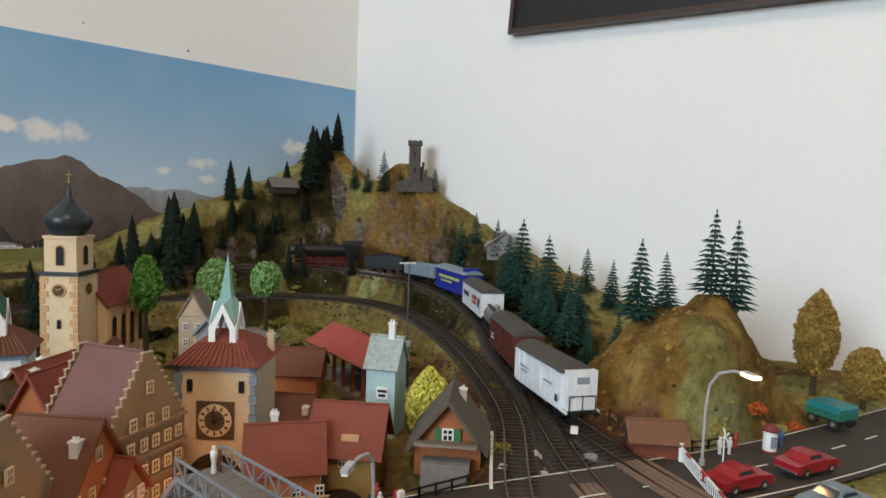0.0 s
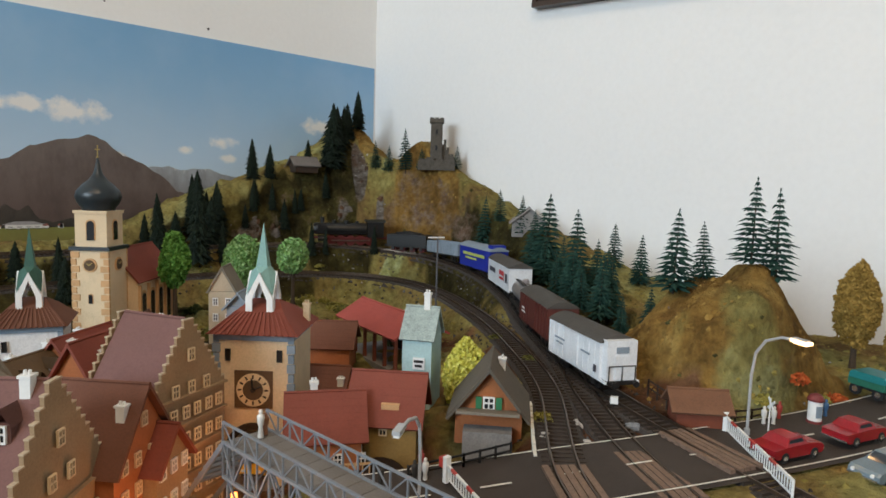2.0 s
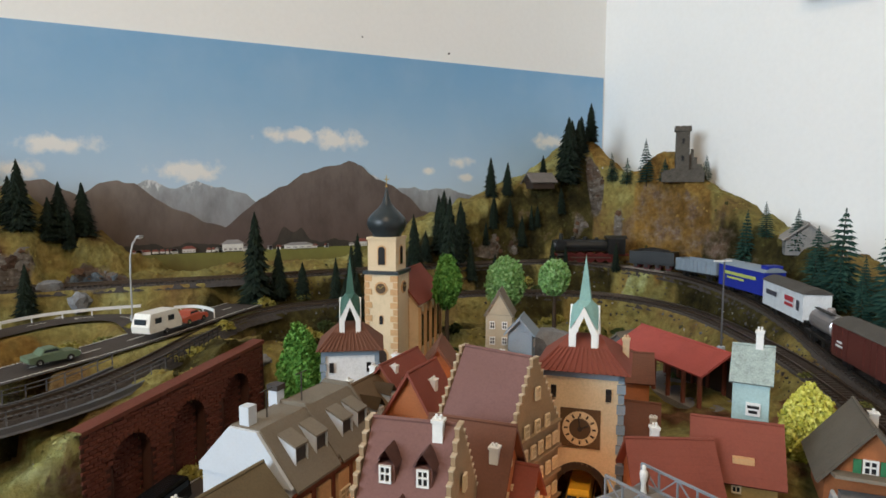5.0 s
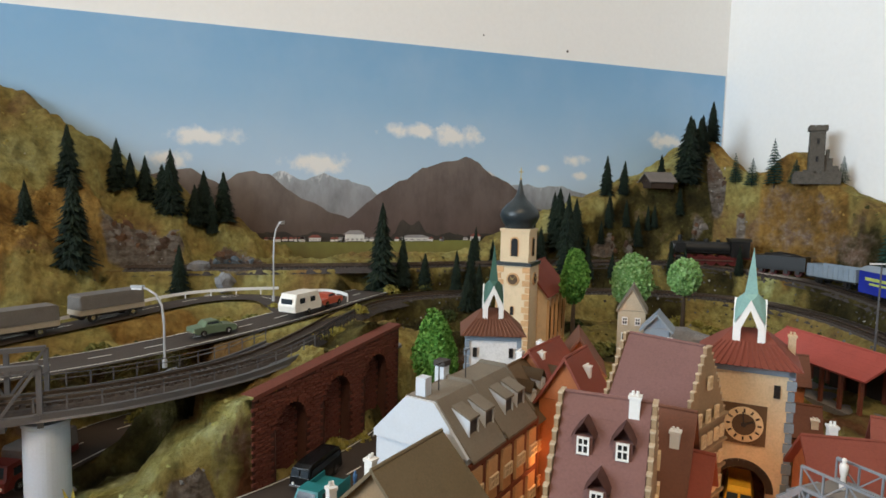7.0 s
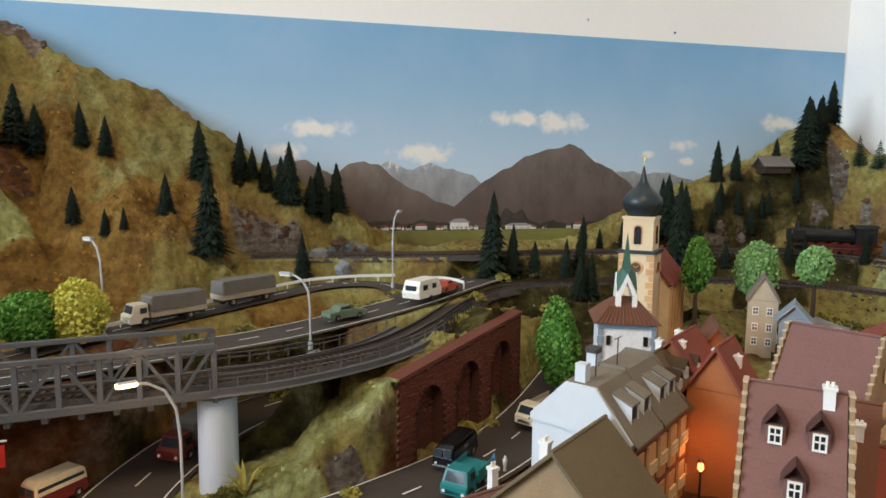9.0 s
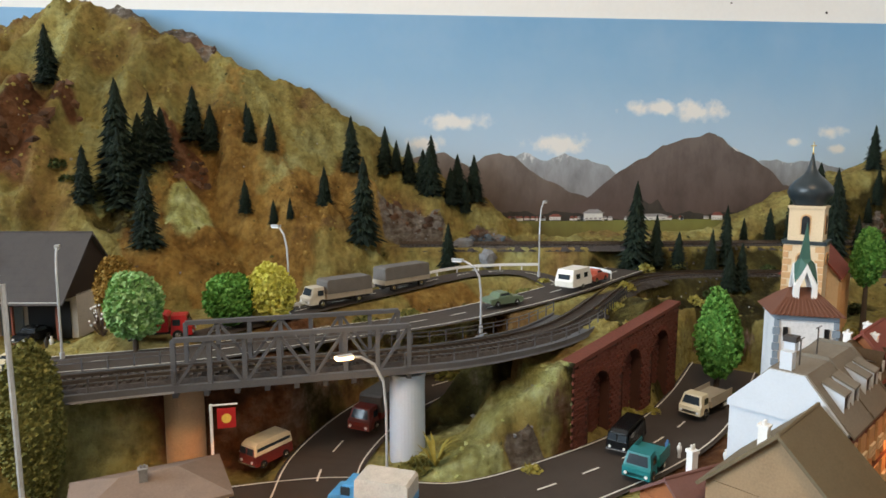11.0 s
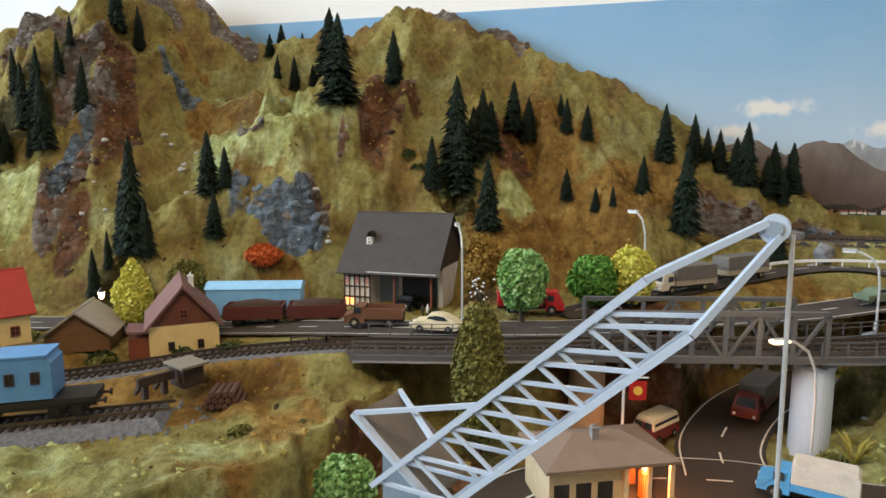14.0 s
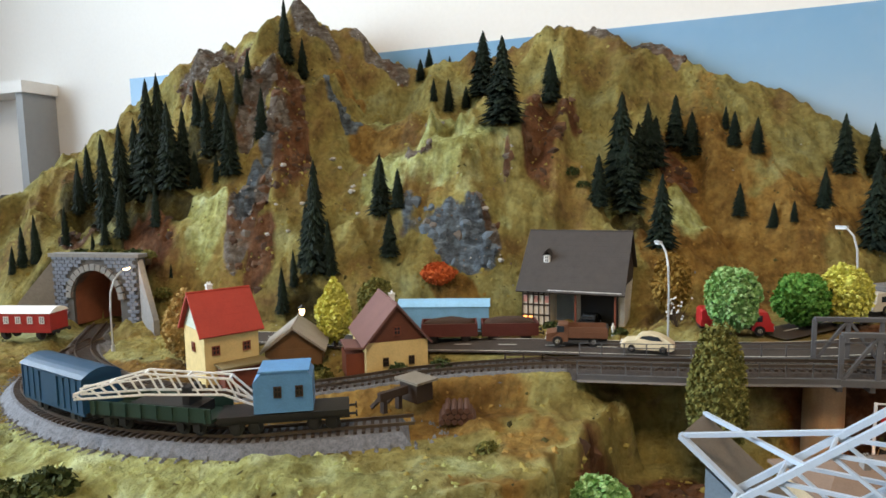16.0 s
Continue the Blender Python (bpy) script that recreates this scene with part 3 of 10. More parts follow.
for y0, y1, z0, z1 in ((ROOM_Y0, WY0, 0, ROOM_Z), (WY1, ROOM_Y1, 0, ROOM_Z), (WY0, WY1, 0, WZ0), (WY0, WY1, WZ1, ROOM_Z)):
    box(wb, ROOM_X0 - 0.1, (y0 + y1) / 2, z0, 0.2, y1 - y0, z1 - z0)
tagged(part("wall_west", wb, WHITE_WALL), "white wall with a wide window opening", "wall", kind="structure")
wf = B()
for y in (WY0 + 0.03, (WY0 + WY1) / 2, WY1 - 0.03):
    box(wf, ROOM_X0 - 0.14, y, WZ0, 0.05, 0.06, WZ1 - WZ0)
for z in (WZ0, WZ1 - 0.06):
    box(wf, ROOM_X0 - 0.14, (WY0 + WY1) / 2, z, 0.046, WY1 - WY0, 0.06)
tagged(part("window_1", wf, WHITE), "white window frame letting in daylight", "window", kind="structure")
# fixture out of view, added to go with the warm light from above
lampb = thing("ceiling_lamp", pose(-0.55, -0.25, 2.5), "unseen flat white ceiling lamp, assumed from the room's warm light", "lamp")
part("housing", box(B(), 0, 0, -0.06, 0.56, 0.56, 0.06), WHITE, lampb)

# dark picture on the right-hand wall
pic = thing("picture_frame", pose(0.79, 0.929, 1.250, 4.4, 0, 0), "dark picture with a thin brown frame on the wall", "picture")
FRAME_BROWN = mat("frame_brown", (0.05, 0.03, 0.022), 0.4)
part("panel", box(B(), -0.008, -0.42, 0.006, 0.012, 0.83, 0.62), mat("picture_black", (0.012, 0.010, 0.010), 0.5), pic)
fb = B()
for y, z, sy, sz in ((-0.42, 0, 0.84, 0.008), (-0.42, 0.622, 0.84, 0.008), (-0.004, 0.008, 0.008, 0.614), (-0.836, 0.008, 0.008, 0.614)):
    box(fb, -0.01, y, z, 0.02, sy, sz)
part("frame", fb, FRAME_BROWN, pic)


# ---- the printed mountain backdrop ----
def poster_sky():
    m, t, b = nodes_of("printed_sky")
    at = add(t, "NewGeometry").outputs["Position"]
    xyz = add(t, "SeparateXYZ", Vector=at)
    h = add(t, "MapRange", Value=xyz.outputs[2], i1=0.86, i2=1.21).outputs[0]
    c = ramp(t, h, (0.0, (0.62, 0.68, 0.72)), (0.35, (0.42, 0.56, 0.70)), (0.7, (0.25, 0.43, 0.62)), (1.0, (0.17, 0.36, 0.58)))
    haze = noise_node(t, at, 5, 4)
    c = mixc(t, add(t, "MapRange", Value=haze, i1=0.45, i2=0.8, i4=0.25).outputs[0], c, (0.5, 0.6, 0.7))
    billow = noise_node(t, at, 38, 6, 0.62)
    for cx, cz, w, hh in ((-0.252, 1.028, 0.060, 0.014), (-0.30, 0.990, 0.035, 0.014), (-0.070, 0.990, 0.056, 0.018), (0.105, 1.055, 0.062, 0.012), (0.180, 1.048, 0.058, 0.018), (0.429, 1.014, 0.032, 0.011), (0.445, 0.984, 0.018, 0.008), (0.360, 0.997, 0.014, 0.007), (0.64, 1.062, 0.045, 0.017), (-0.56, 0.985, 0.06, 0.014)):
        u = add(t, "MapRange", Value=xyz.outputs[0], i1=cx - w, i2=cx + w, i3=-1.0, i4=1.0)
        v = add(t, "MapRange", Value=xyz.outputs[2], i1=cz - hh, i2=cz + hh, i3=-1.0, i4=1.0)
        u.clamp, v.clamp = False, False
        ln = add(t, "VectorMath", i0=add(t, "CombineXYZ", X=u.outputs[0], Y=v.outputs[0]).outputs[0])
        ln.operation = "LENGTH"
        s = add(t, "Math", i0=ln.outputs["Value"], i1=add(t, "MapRange", Value=billow, i1=0.25, i2=0.75, i4=1.3).outputs[0])
        s.operation = "ADD"
        c = mixc(t, add(t, "MapRange", Value=s.outputs[0], i1=1.75, i2=1.05, i4=0.9).outputs[0], c, (0.80, 0.77, 0.73))
    t.links.new(c, b.inputs["Base Color"])
    b.inputs["Roughness"].default_value = 0.42
    return m


def printed(name, low, high, z0, z1, scale=30, snow=False):
    m, t, b = nodes_of(name)
    at = add(t, "NewGeometry").outputs["Position"]
    st = add(t, "Mapping", Vector=at, Scale=(1.0, 1.0, 0.45))
    n = noise_node(t, st.outputs[0], scale, 7, 0.65)
    z = add(t, "MapRange", Value=add(t, "SeparateXYZ", Vector=at).outputs[2], i1=z0, i2=z1).outputs[0]
    c = mixc(t, z, low, high)
    c = mixc(t, add(t, "MapRange", Value=n, i1=0.40, i2=0.70, i4=0.65).outputs[0], c, shade(low, 0.5))
    if snow:
        peak = add(t, "Math", i0=add(t, "MapRange", Value=z, i1=0.55, i2=1.0, i4=0.35).outputs[0], i1=noise_node(t, st.outputs[0], scale * 3.2, 5, 0.7))
        peak.operation = "ADD"
        c = mixc(t, add(t, "MapRange", Value=peak.outputs[0], i1=0.74, i2=0.86, i4=0.8).outputs[0], c, (0.70, 0.71, 0.73))
    t.links.new(c, b.inputs["Base Color"])
    b.inputs["Roughness"].default_value = 0.6
    return m


poster = thing("mountain_poster", pose(0, WALL_Y, 0), "printed backdrop of blue sky and alpine mountains on the wall", "poster")
part("sky", box(B(), (-1.90 + 0.785) / 2, -0.001, 0.70, 0.785 + 1.90, 0.002, 1.205 - 0.70), poster_sky(), poster)


def range_sheet(name, pts, base, y, material, wob, seed):
    bm = B()
    xs = np.arange(pts[0][0], pts[-1][0], 0.004)
    top = np.interp(xs, [p[0] for p in pts], [p[1] for p in pts]) + wob * layered(xs, xs * 0, 40, 4, seed)
    lo = [bm.verts.new((x, y, base)) for x in xs]
    hi = [bm.verts.new((x, y, max(z, base + 1e-4))) for x, z in zip(xs, top)]
    for i in range(len(xs) - 1):
        bm.faces.new((lo[i], lo[i + 1], hi[i + 1], hi[i]))
    return part(name, bm, material, poster)


range_sheet("far_range", [(-0.9, 0.90), (-0.45, 0.93), (-0.20, 0.955), (-0.144, 0.970), (-0.121, 0.972), (-0.091, 0.960), (-0.059, 0.975), (-0.034, 0.966), (-0.009, 0.961), (0.018, 0.951), (0.040, 0.935), (0.10, 0.90), (0.20, 0.93), (0.246, 0.985), (0.265, 0.974), (0.29, 0.965), (0.328, 0.968), (0.362, 0.957), (0.407, 0.963), (0.46, 0.945), (0.52, 0.925), (0.70, 0.90)],
            0.84, -0.0025, printed("printed_far_range", (0.22, 0.205, 0.21), (0.36, 0.39, 0.42), 0.87, 0.985, 30, True), 0.004, 4)
range_sheet("near_slope", [(-0.9, 0.89), (-0.33, 0.965), (-0.296, 0.975), (-0.27, 0.975), (-0.245, 0.957), (-0.228, 0.950), (-0.201, 0.970), (-0.176, 0.976), (-0.15, 0.969), (-0.127, 0.951), (-0.098, 0.931), (-0.062, 0.913), (-0.023, 0.900), (0.03, 0.87)], 0.84, -0.003,
            printed("printed_near_slope", (0.105, 0.072, 0.058), (0.20, 0.165, 0.145), 0.88, 0.975, 24), 0.0025, 6)
range_sheet("great_peak", [(-0.075, 0.862), (-0.037, 0.882), (0.017, 0.926), (0.073, 0.966), (0.090, 0.970), (0.116, 0.989), (0.16, 1.001), (0.183, 1.006), (0.200, 1.013), (0.226, 1.003), (0.253, 0.980), (0.286, 0.966), (0.319, 0.945), (0.345, 0.918), (0.40, 0.905), (0.48, 0.89), (0.62, 0.88), (0.78, 0.87)],
            0.84, -0.0035, printed("printed_peak", (0.10, 0.066, 0.056), (0.155, 0.125, 0.112), 0.88, 1.01, 34), 0.0028, 2)
range_sheet("wood_edge", [(-0.9, 0.862), (-0.15, 0.868), (-0.04, 0.872), (0.03, 0.862), (0.068, 0.868), (0.078, 0.892), (0.10, 0.886), (0.112, 0.896), (0.126, 0.876), (0.16, 0.868), (0.22, 0.866), (0.30, 0.874), (0.40, 0.87), (0.78, 0.868)], 0.845, -0.004, printed("printed_wood", (0.022, 0.020, 0.015), (0.06, 0.045, 0.035), 0.84, 0.90, 90), 0.006, 7)
range_sheet("meadow", [(-0.9, 0.855), (0.0, 0.8555), (0.10, 0.858), (0.78, 0.857)], 0.72, -0.0045, printed("printed_meadow", (0.17, 0.125, 0.03), (0.20, 0.21, 0.05), 0.81, 0.86, 12), 0.0006, 1)
vb = B()
rv = random.Random(4)
for i in range(40):
    x = rv.uniform(-0.16, 0.36)
    w = rv.uniform(0.004, 0.010)
    box(vb, x, -0.0052, 0.8555 + rv.uniform(0, 0.003), w, 0.0006, rv.uniform(0.003, 0.005), mi=0)
    solid(vb, [(x - w * 0.6, 0.8605), (x + w * 0.6, 0.8605), (x + w * 0.3, 0.8640), (x - w * 0.3, 0.8640)], -0.0061, -0.0056, mi=rv.choice((1, 2)))
for x, w, h in ((-0.006, 0.034, 0.012), (0.105, 0.05, 0.006), (0.222, 0.020, 0.008), (-0.075, 0.02, 0.006)):
    box(vb, x, -0.0064, 0.857, w, 0.0006, h, mi=0)
    for k in range(4):
        box(vb, x - w * 0.36 + w * 0.24 * k, -0.0070, 0.8585, w * 0.13, 0.0004, h * 0.25, mi=2)
    solid(vb, [(x - w * 0.6, 0.857 + h), (x + w * 0.6, 0.857 + h), (x + w * 0.25, 0.860 + h * 1.35), (x - w * 0.25, 0.860 + h * 1.35)], -0.0078, -0.0072, mi=2 if w > 0.03 else 1)
tagged(part("printed_village", vb, [mat("printed_white", (0.7, 0.68, 0.64), 0.6), mat("printed_red", (0.25, 0.08, 0.06), 0.6), mat("printed_grey", (0.3, 0.28, 0.28), 0.6)], poster), kind="stuff")

# ---- table and landscape ----
TABLE = mat("layout_board", (0.10, 0.07, 0.045), 0.7)
tb = B()
box(tb, (LEFT_X + WALL_X) / 2, (FRONT_Y + WALL_Y) / 2, 0.60, WALL_X - LEFT_X - 0.004, WALL_Y - FRONT_Y - 0.004, 0.07)
table = thing("layout_table", pose(0, 0, 0), "brown wooden table carrying the model landscape", "table")
part("tabletop", tb, TABLE, table)
for x in (-1.68, -0.9, -0.1, 0.70):
    for y in (0.36, 1.32):
        part("leg", box(B(), x, y, 0, 0.06, 0.06, 0.60), TABLE, table)

NX, NY = 780, 376
gx, gy = np.meshgrid(np.linspace(LEFT_X, WALL_X - 0.001, NX), np.linspace(FRONT_Y, WALL_Y - 0.007, NY))
gz = land(gx, gy)
lm = bpy.data.meshes.new("landscape")
idx = np.arange(NX * NY).reshape(NY, NX)
quads = np.stack([idx[:-1, :-1], idx[:-1, 1:], idx[1:, 1:], idx[1:, :-1]], -1).reshape(-1, 4)
lm.from_pydata(np.stack([gx, gy, gz], -1).reshape(-1, 3).tolist(), [], quads.tolist())
lm.materials.append(LAND)


def patch(*spots):
    return np.clip(sum(blob(gx, gy, *s) for s in spots), 0, 1)


FRESH = ((-1.06, 1.10, 0.05, 0.05), (-0.99, 1.17, 0.045, 0.035), (-1.12, 1.21, 0.05, 0.02), (-0.965, 1.095, 0.075, 0.040), (-0.925, 1.135, 0.045, 0.030), (-1.295, 0.968, 0.030, 0.035), (-1.345, 0.985, 0.035, 0.030), (-0.735, 1.160, 0.040, 0.014), (-0.64, 1.180, 0.030, 0.030), (-0.85, 1.074, 0.060, 0.010), (-0.90, 0.575, 0.22, 0.040),
         (-1.20, 0.50, 0.35, 0.075), (-0.25, 0.845, 0.070, 0.030), (-0.30, 0.80, 0.050, 0.030), (0.60, 1.115, 0.060, 0.014), (0.50, 1.00, 0.050, 0.022), (-0.20, 1.03, 0.05, 0.015), (-0.80, 0.62, 0.06, 0.03))
EARTH = ((-0.85, 1.175, 0.040, 0.050), (-0.815, 1.225, 0.028, 0.022), (-1.207, 1.03, 0.026, 0.050), (-1.20, 0.965, 0.040, 0.030), (-1.385, 0.925, 0.050, 0.025), (-1.235, 1.09, 0.020, 0.030), (-1.27, 1.14, 0.030, 0.020), (-0.70, 0.52, 0.06, 0.08), (-0.66, 0.72, 0.05, 0.06), (-0.55, 0.86, 0.15, 0.05),
         (0.0, 0.66, 0.25, 0.20), (0.30, 0.88, 0.12, 0.06), (0.40, 0.62, 0.05, 0.20), (0.25, 0.62, 0.10, 0.10), (-0.19, 0.825, 0.035, 0.02), (-0.70, 0.66, 0.022, 0.10), (-0.665, 1.245, 0.03, 0.02), (-0.64, 0.62, 0.05, 0.10), (-0.45, 0.95, 0.12, 0.03), (0.36, 0.46, 0.10, 0.05))
OCHRE_PATCH = ((-0.755, 0.675, 0.05, 0.05), (-0.56, 1.215, 0.11, 0.13), (-0.63, 1.13, 0.07, 0.05), (-0.44, 1.27, 0.06, 0.06), (0.715, 1.13, 0.06, 0.07), (0.50, 0.455, 0.14, 0.12), (-0.935, 1.004, 0.05, 0.015), (-0.29, 1.086, 0.07, 0.04), (0.70, 1.30, 0.03, 0.04), (-1.215, 1.24, 0.05, 0.016), (-0.98, 1.06, 0.02, 0.012),
               (-0.76, 0.58, 0.05, 0.05), (-1.00, 0.70, 0.30, 0.06), (-1.12, 1.17, 0.05, 0.03))
# darker ground in patches around firs, beside the tracks and behind the bridge
DARK_GROUND = ((-0.09, 0.96, 0.11, 0.06), (0.10, 1.13, 0.20, 0.05), (0.45, 1.21, 0.16, 0.05), (-1.48, 1.0, 0.13, 0.12), (-1.38, 1.05, 0.07, 0.08), (0.30, 1.24, 0.24, 0.035), (0.40, 1.28, 0.20, 0.025), (0.62, 0.78, 0.07, 0.17), (0.68, 0.95, 0.05, 0.12), (0.54, 0.62, 0.06, 0.08), (0.42, 1.09, 0.14, 0.030), (0.15, 1.20, 0.20, 0.020), (0.20, 1.08, 0.16, 0.030), (0.52, 1.16, 0.08, 0.020), (0.62, 1.27, 0.03, 0.03), (0.28, 0.96, 0.14, 0.03),
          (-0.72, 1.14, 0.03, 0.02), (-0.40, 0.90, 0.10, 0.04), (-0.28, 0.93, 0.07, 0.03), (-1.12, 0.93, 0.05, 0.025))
cover = np.zeros((NY, NX, 4), np.float32)
cover[..., 0] = rocky(gx, gy)
cover[..., 1] = patch(*FRESH)
cover[..., 2] = patch(*EARTH)
tone = np.zeros((NY, NX, 4), np.float32)
tone[..., 0] = patch(*OCHRE_PATCH)
tone[..., 1] = patch((-0.95, 1.03, 0.11, 0.035), (-0.20, 1.265, 0.07, 0.05), (-1.255, 1.0, 0.02, 0.04), (-1.18, 1.18, 0.06, 0.02))
tone[..., 2] = patch(*DARK_GROUND)
for title, values in (("cover", cover), ("tone", tone)):
    lm.color_attributes.new(title, "FLOAT_COLOR", "POINT").data.foreach_set("color", values.ravel())
lm.polygons.foreach_set("use_smooth", [True] * len(lm.polygons))
tagged(new("ground", lm), "scattered model landscape of grass, earth and rock", "landscape", kind="structure")


# ---- roads ----
def side_of(line):
    d = np.gradient(line[:, :2], axis=0)
    d /= np.linalg.norm(d, axis=1)[:, None]
    return np.stack([-d[:, 1], d[:, 0]], 1)


def strip(line, a, b, dz, bm=None, lo=0, hi=None):
    """A band along a line, from a to b metres to its left, dz above it."""
    bm = bm or B()
    n = side_of(line)
    rows = [[bm.verts.new((p[0] + s[0] * k, p[1] + s[1] * k, p[2] + dz)) for k in (a, b)] for p, s in list(zip(line, n))[lo:hi]]
    for r, q in zip(rows, rows[1:]):
        bm.faces.new((r[1], r[0], q[0], q[1]))
    return bm


def road(name, line, half, label, dashes=True, edge=True):
    ob = tagged(part(name, strip(line, -half, half, 0.0), ASPHALT), label, "road", kind="structure")
    bm = B()
    if dashes:
        for i in range(3, len(line) - 4, 5):
            strip(line, -0.0009, 0.0009, 0.0011, bm, i, i + 3)
    if edge:
        for k in (-half + 0.004, half - 0.004):
            strip(line, k - 0.0007, k + 0.0007, 0.0012, bm)
    if len(bm.verts):
        part("lane_marking", bm, PAINT_WHITE, ob)
    else:
        bm.free()
    return ob


road("road_upper", UPPER_ROAD[:int(len(UPPER_ROAD))], 0.030, "dark asphalt road with white dashes along the hill")
road("road_hill", HILL_ROAD, 0.021, "narrow asphalt road at the hill's foot", edge=False)
road("road_street", STREET, 0.040, "dark asphalt street with dashes between the houses")
road("road_underpass", STREET_BACK, 0.036, "asphalt road passing under the railway bridge")
road("road_crossing", RIGHT_ROAD, 0.040, "asphalt road over the level crossing")


# ---- railway tracks ----
def track(name, line, label, ballast=None, shoulder=0.024, drop=-0.012):
    t = thing(name, Matrix.Identity(4), label, "track", kind="structure")
    n = side_of(line)
    bed = B()
    rows = []
    for i, (p, s) in enumerate(zip(line, n)):
        j = 0.0015 * math.sin(i * 2.7) + 0.001 * math.sin(i * 7.1)
        crest = drop - 0.002 if i == 0 else -0.0045
        rows.append([bed.verts.new((p[0] + s[0] * k, p[1] + s[1] * k, p[2] + z)) for k, z in ((-shoulder + j, drop), (-0.017, crest), (0.017, crest), (shoulder - j, drop))])
    for r, q in zip(rows, rows[1:]):
        for k in range(3):
            bed.faces.new((r[k + 1], r[k], q[k], q[k + 1])).material_index = int(ballast is None and r[0].co.x < -0.74)
    part("ballast_bed", bed, ballast or [BALLAST, GREY_DARK], t)
    length = 0.01 * (len(line) - 1)
    bm = B()
    count = int(length / 0.0066)
    for i in range(2, count):
        f = i / count * (len(line) - 1)
        k = int(f)
        p = line[k] + (line[min(k + 1, len(line) - 1)] - line[k]) * (f - k)
        a = math.degrees(math.atan2(n[k][1], n[k][0]))
        box(bm, 0, 0, 0, 0.029, 0.0027, 0.002, pose(p[0], p[1], p[2] - 0.0045, 0, 0, a))
    tagged(part("sleepers", bm, SLEEPER, t), kind="stuff")
    for k in (-0.00825, 0.00825):
        bm = B()
        rows = [[bm.verts.new((p[0] + s[0] * (k + d), p[1] + s[1] * (k + d), p[2] + z)) for d, z in ((-0.0007, -0.0025), (-0.0006, 0.0), (0.0006, 0.0), (0.0007, -0.0025))] for p, s in zip(line, n)]
        for r, q in zip(rows, rows[1:]):
            for c in range(3):
                bm.faces.new((r[c + 1], r[c], q[c], q[c + 1]))
        part("rail", bm, RAIL, t)
    return t


track("track_outer", OUTER, "dark ballasted railway track curving past the town")
track("track_inner", INNER, "dark railway track running from the crossing over the bridge")
track("track_middle", MIDDLE, "short middle track joining the outer one past the crossing")
track("track_siding", SIDING, "curved siding track with grey ballast", GREY_BALLAST, 0.030, -0.016)

# the white unit's shaded side is put into the colour of its side panels
SHELF_SHADE_GREY = mat("shelf_side_shade", (0.30, 0.31, 0.32), 0.6, var=0.08)
cup = thing("shelf_unit", pose(-2.47, 1.355, 0), "white shallow open shelf against the wall, its sides coloured grey for shade", "shelf")
for x in (-0.302, 0.302):
    part("side_panel", box(B(), x, 0, 0, 0.024, 0.088, 1.18), SHELF_SHADE_GREY, cup, "side panel of the white shelf, coloured grey for its shade")
part("back_panel", box(B(), 0, 0.038, 0, 0.578, 0.010, 1.18), WHITE_WALL, cup)
part("top_board", box(B(), 0, -0.004, 1.18, 0.65, 0.096, 0.028), WHITE_WALL, cup)
for z in (0.06, 0.42, 0.838):
    part("shelf_board", box(B(), 0, -0.006, z, 0.578, 0.076, 0.026), WHITE_WALL, cup)
mh = thing("model_house", pose(-2.262, 1.348, 0.864, 0, 0, 4), "unfinished model house with a dark brown roof on the shelf", "model house")
part("wall", box(B(), 0, 0, 0, 0.09, 0.050, 0.03), mat("model_house_red", (0.34, 0.12, 0.08), 0.8), mh)


# ---- windows and houses ----
def window_mesh(name, w, h, frame_mat, glass_mat, bars=1):
    """A little window: one proud frame with glazing bars, and the pane behind it. It looks along -y, its foot at the origin."""
    f = min(w, h) * 0.14
    b = f * 0.35
    xs = [-w / 2, -w / 2 + f, -b, b, w / 2 - f, w / 2] if bars else [-w / 2, -w / 2 + f, w / 2 - f, w / 2]
    zs = [0, f, h * 0.54 - b, h * 0.54 + b, h - f, h] if bars else [0, f, h - f, h]
    n = len(xs)
    bm = B()
    front = [[bm.verts.new((x, -0.0011, z)) for z in zs] for x in xs]
    back = [[bm.verts.new((x, 0.0003, z)) for z in zs] for x in xs]

    def full(i, j):
        return 0 <= i < n - 1 and 0 <= j < n - 1 and (i % 2 == 0 or j % 2 == 0)

    for i in range(n - 1):
        for j in range(n - 1):
            if full(i, j):
                bm.faces.new((front[i][j], front[i + 1][j], front[i + 1][j + 1], front[i][j + 1]))
                for (di, dj), (p, q) in (((-1, 0), ((i, j), (i, j + 1))), ((1, 0), ((i + 1, j + 1), (i + 1, j))), ((0, -1), ((i + 1, j), (i, j))), ((0, 1), ((i, j + 1), (i + 1, j + 1)))):
                    if not full(i + di, j + dj):
                        bm.faces.new((front[p[0]][p[1]], front[q[0]][q[1]], back[q[0]][q[1]], back[p[0]][p[1]]))
    bmesh.ops.delete(bm, geom=[v for v in bm.verts if not v.link_faces], context="VERTS")
    out = []
    pane = box(B(), 0, 0.0001, f * 0.5, w - f, 0.0004, h - f)
    for one, material, title in ((bm, frame_mat, "window"), (pane, glass_mat, "pane")):
        me = bpy.data.meshes.new(title)
        one.normal_update()
        one.to_mesh(me)
        one.free()
        me.materials.append(material)
        out.append(me)
    return tuple(out)


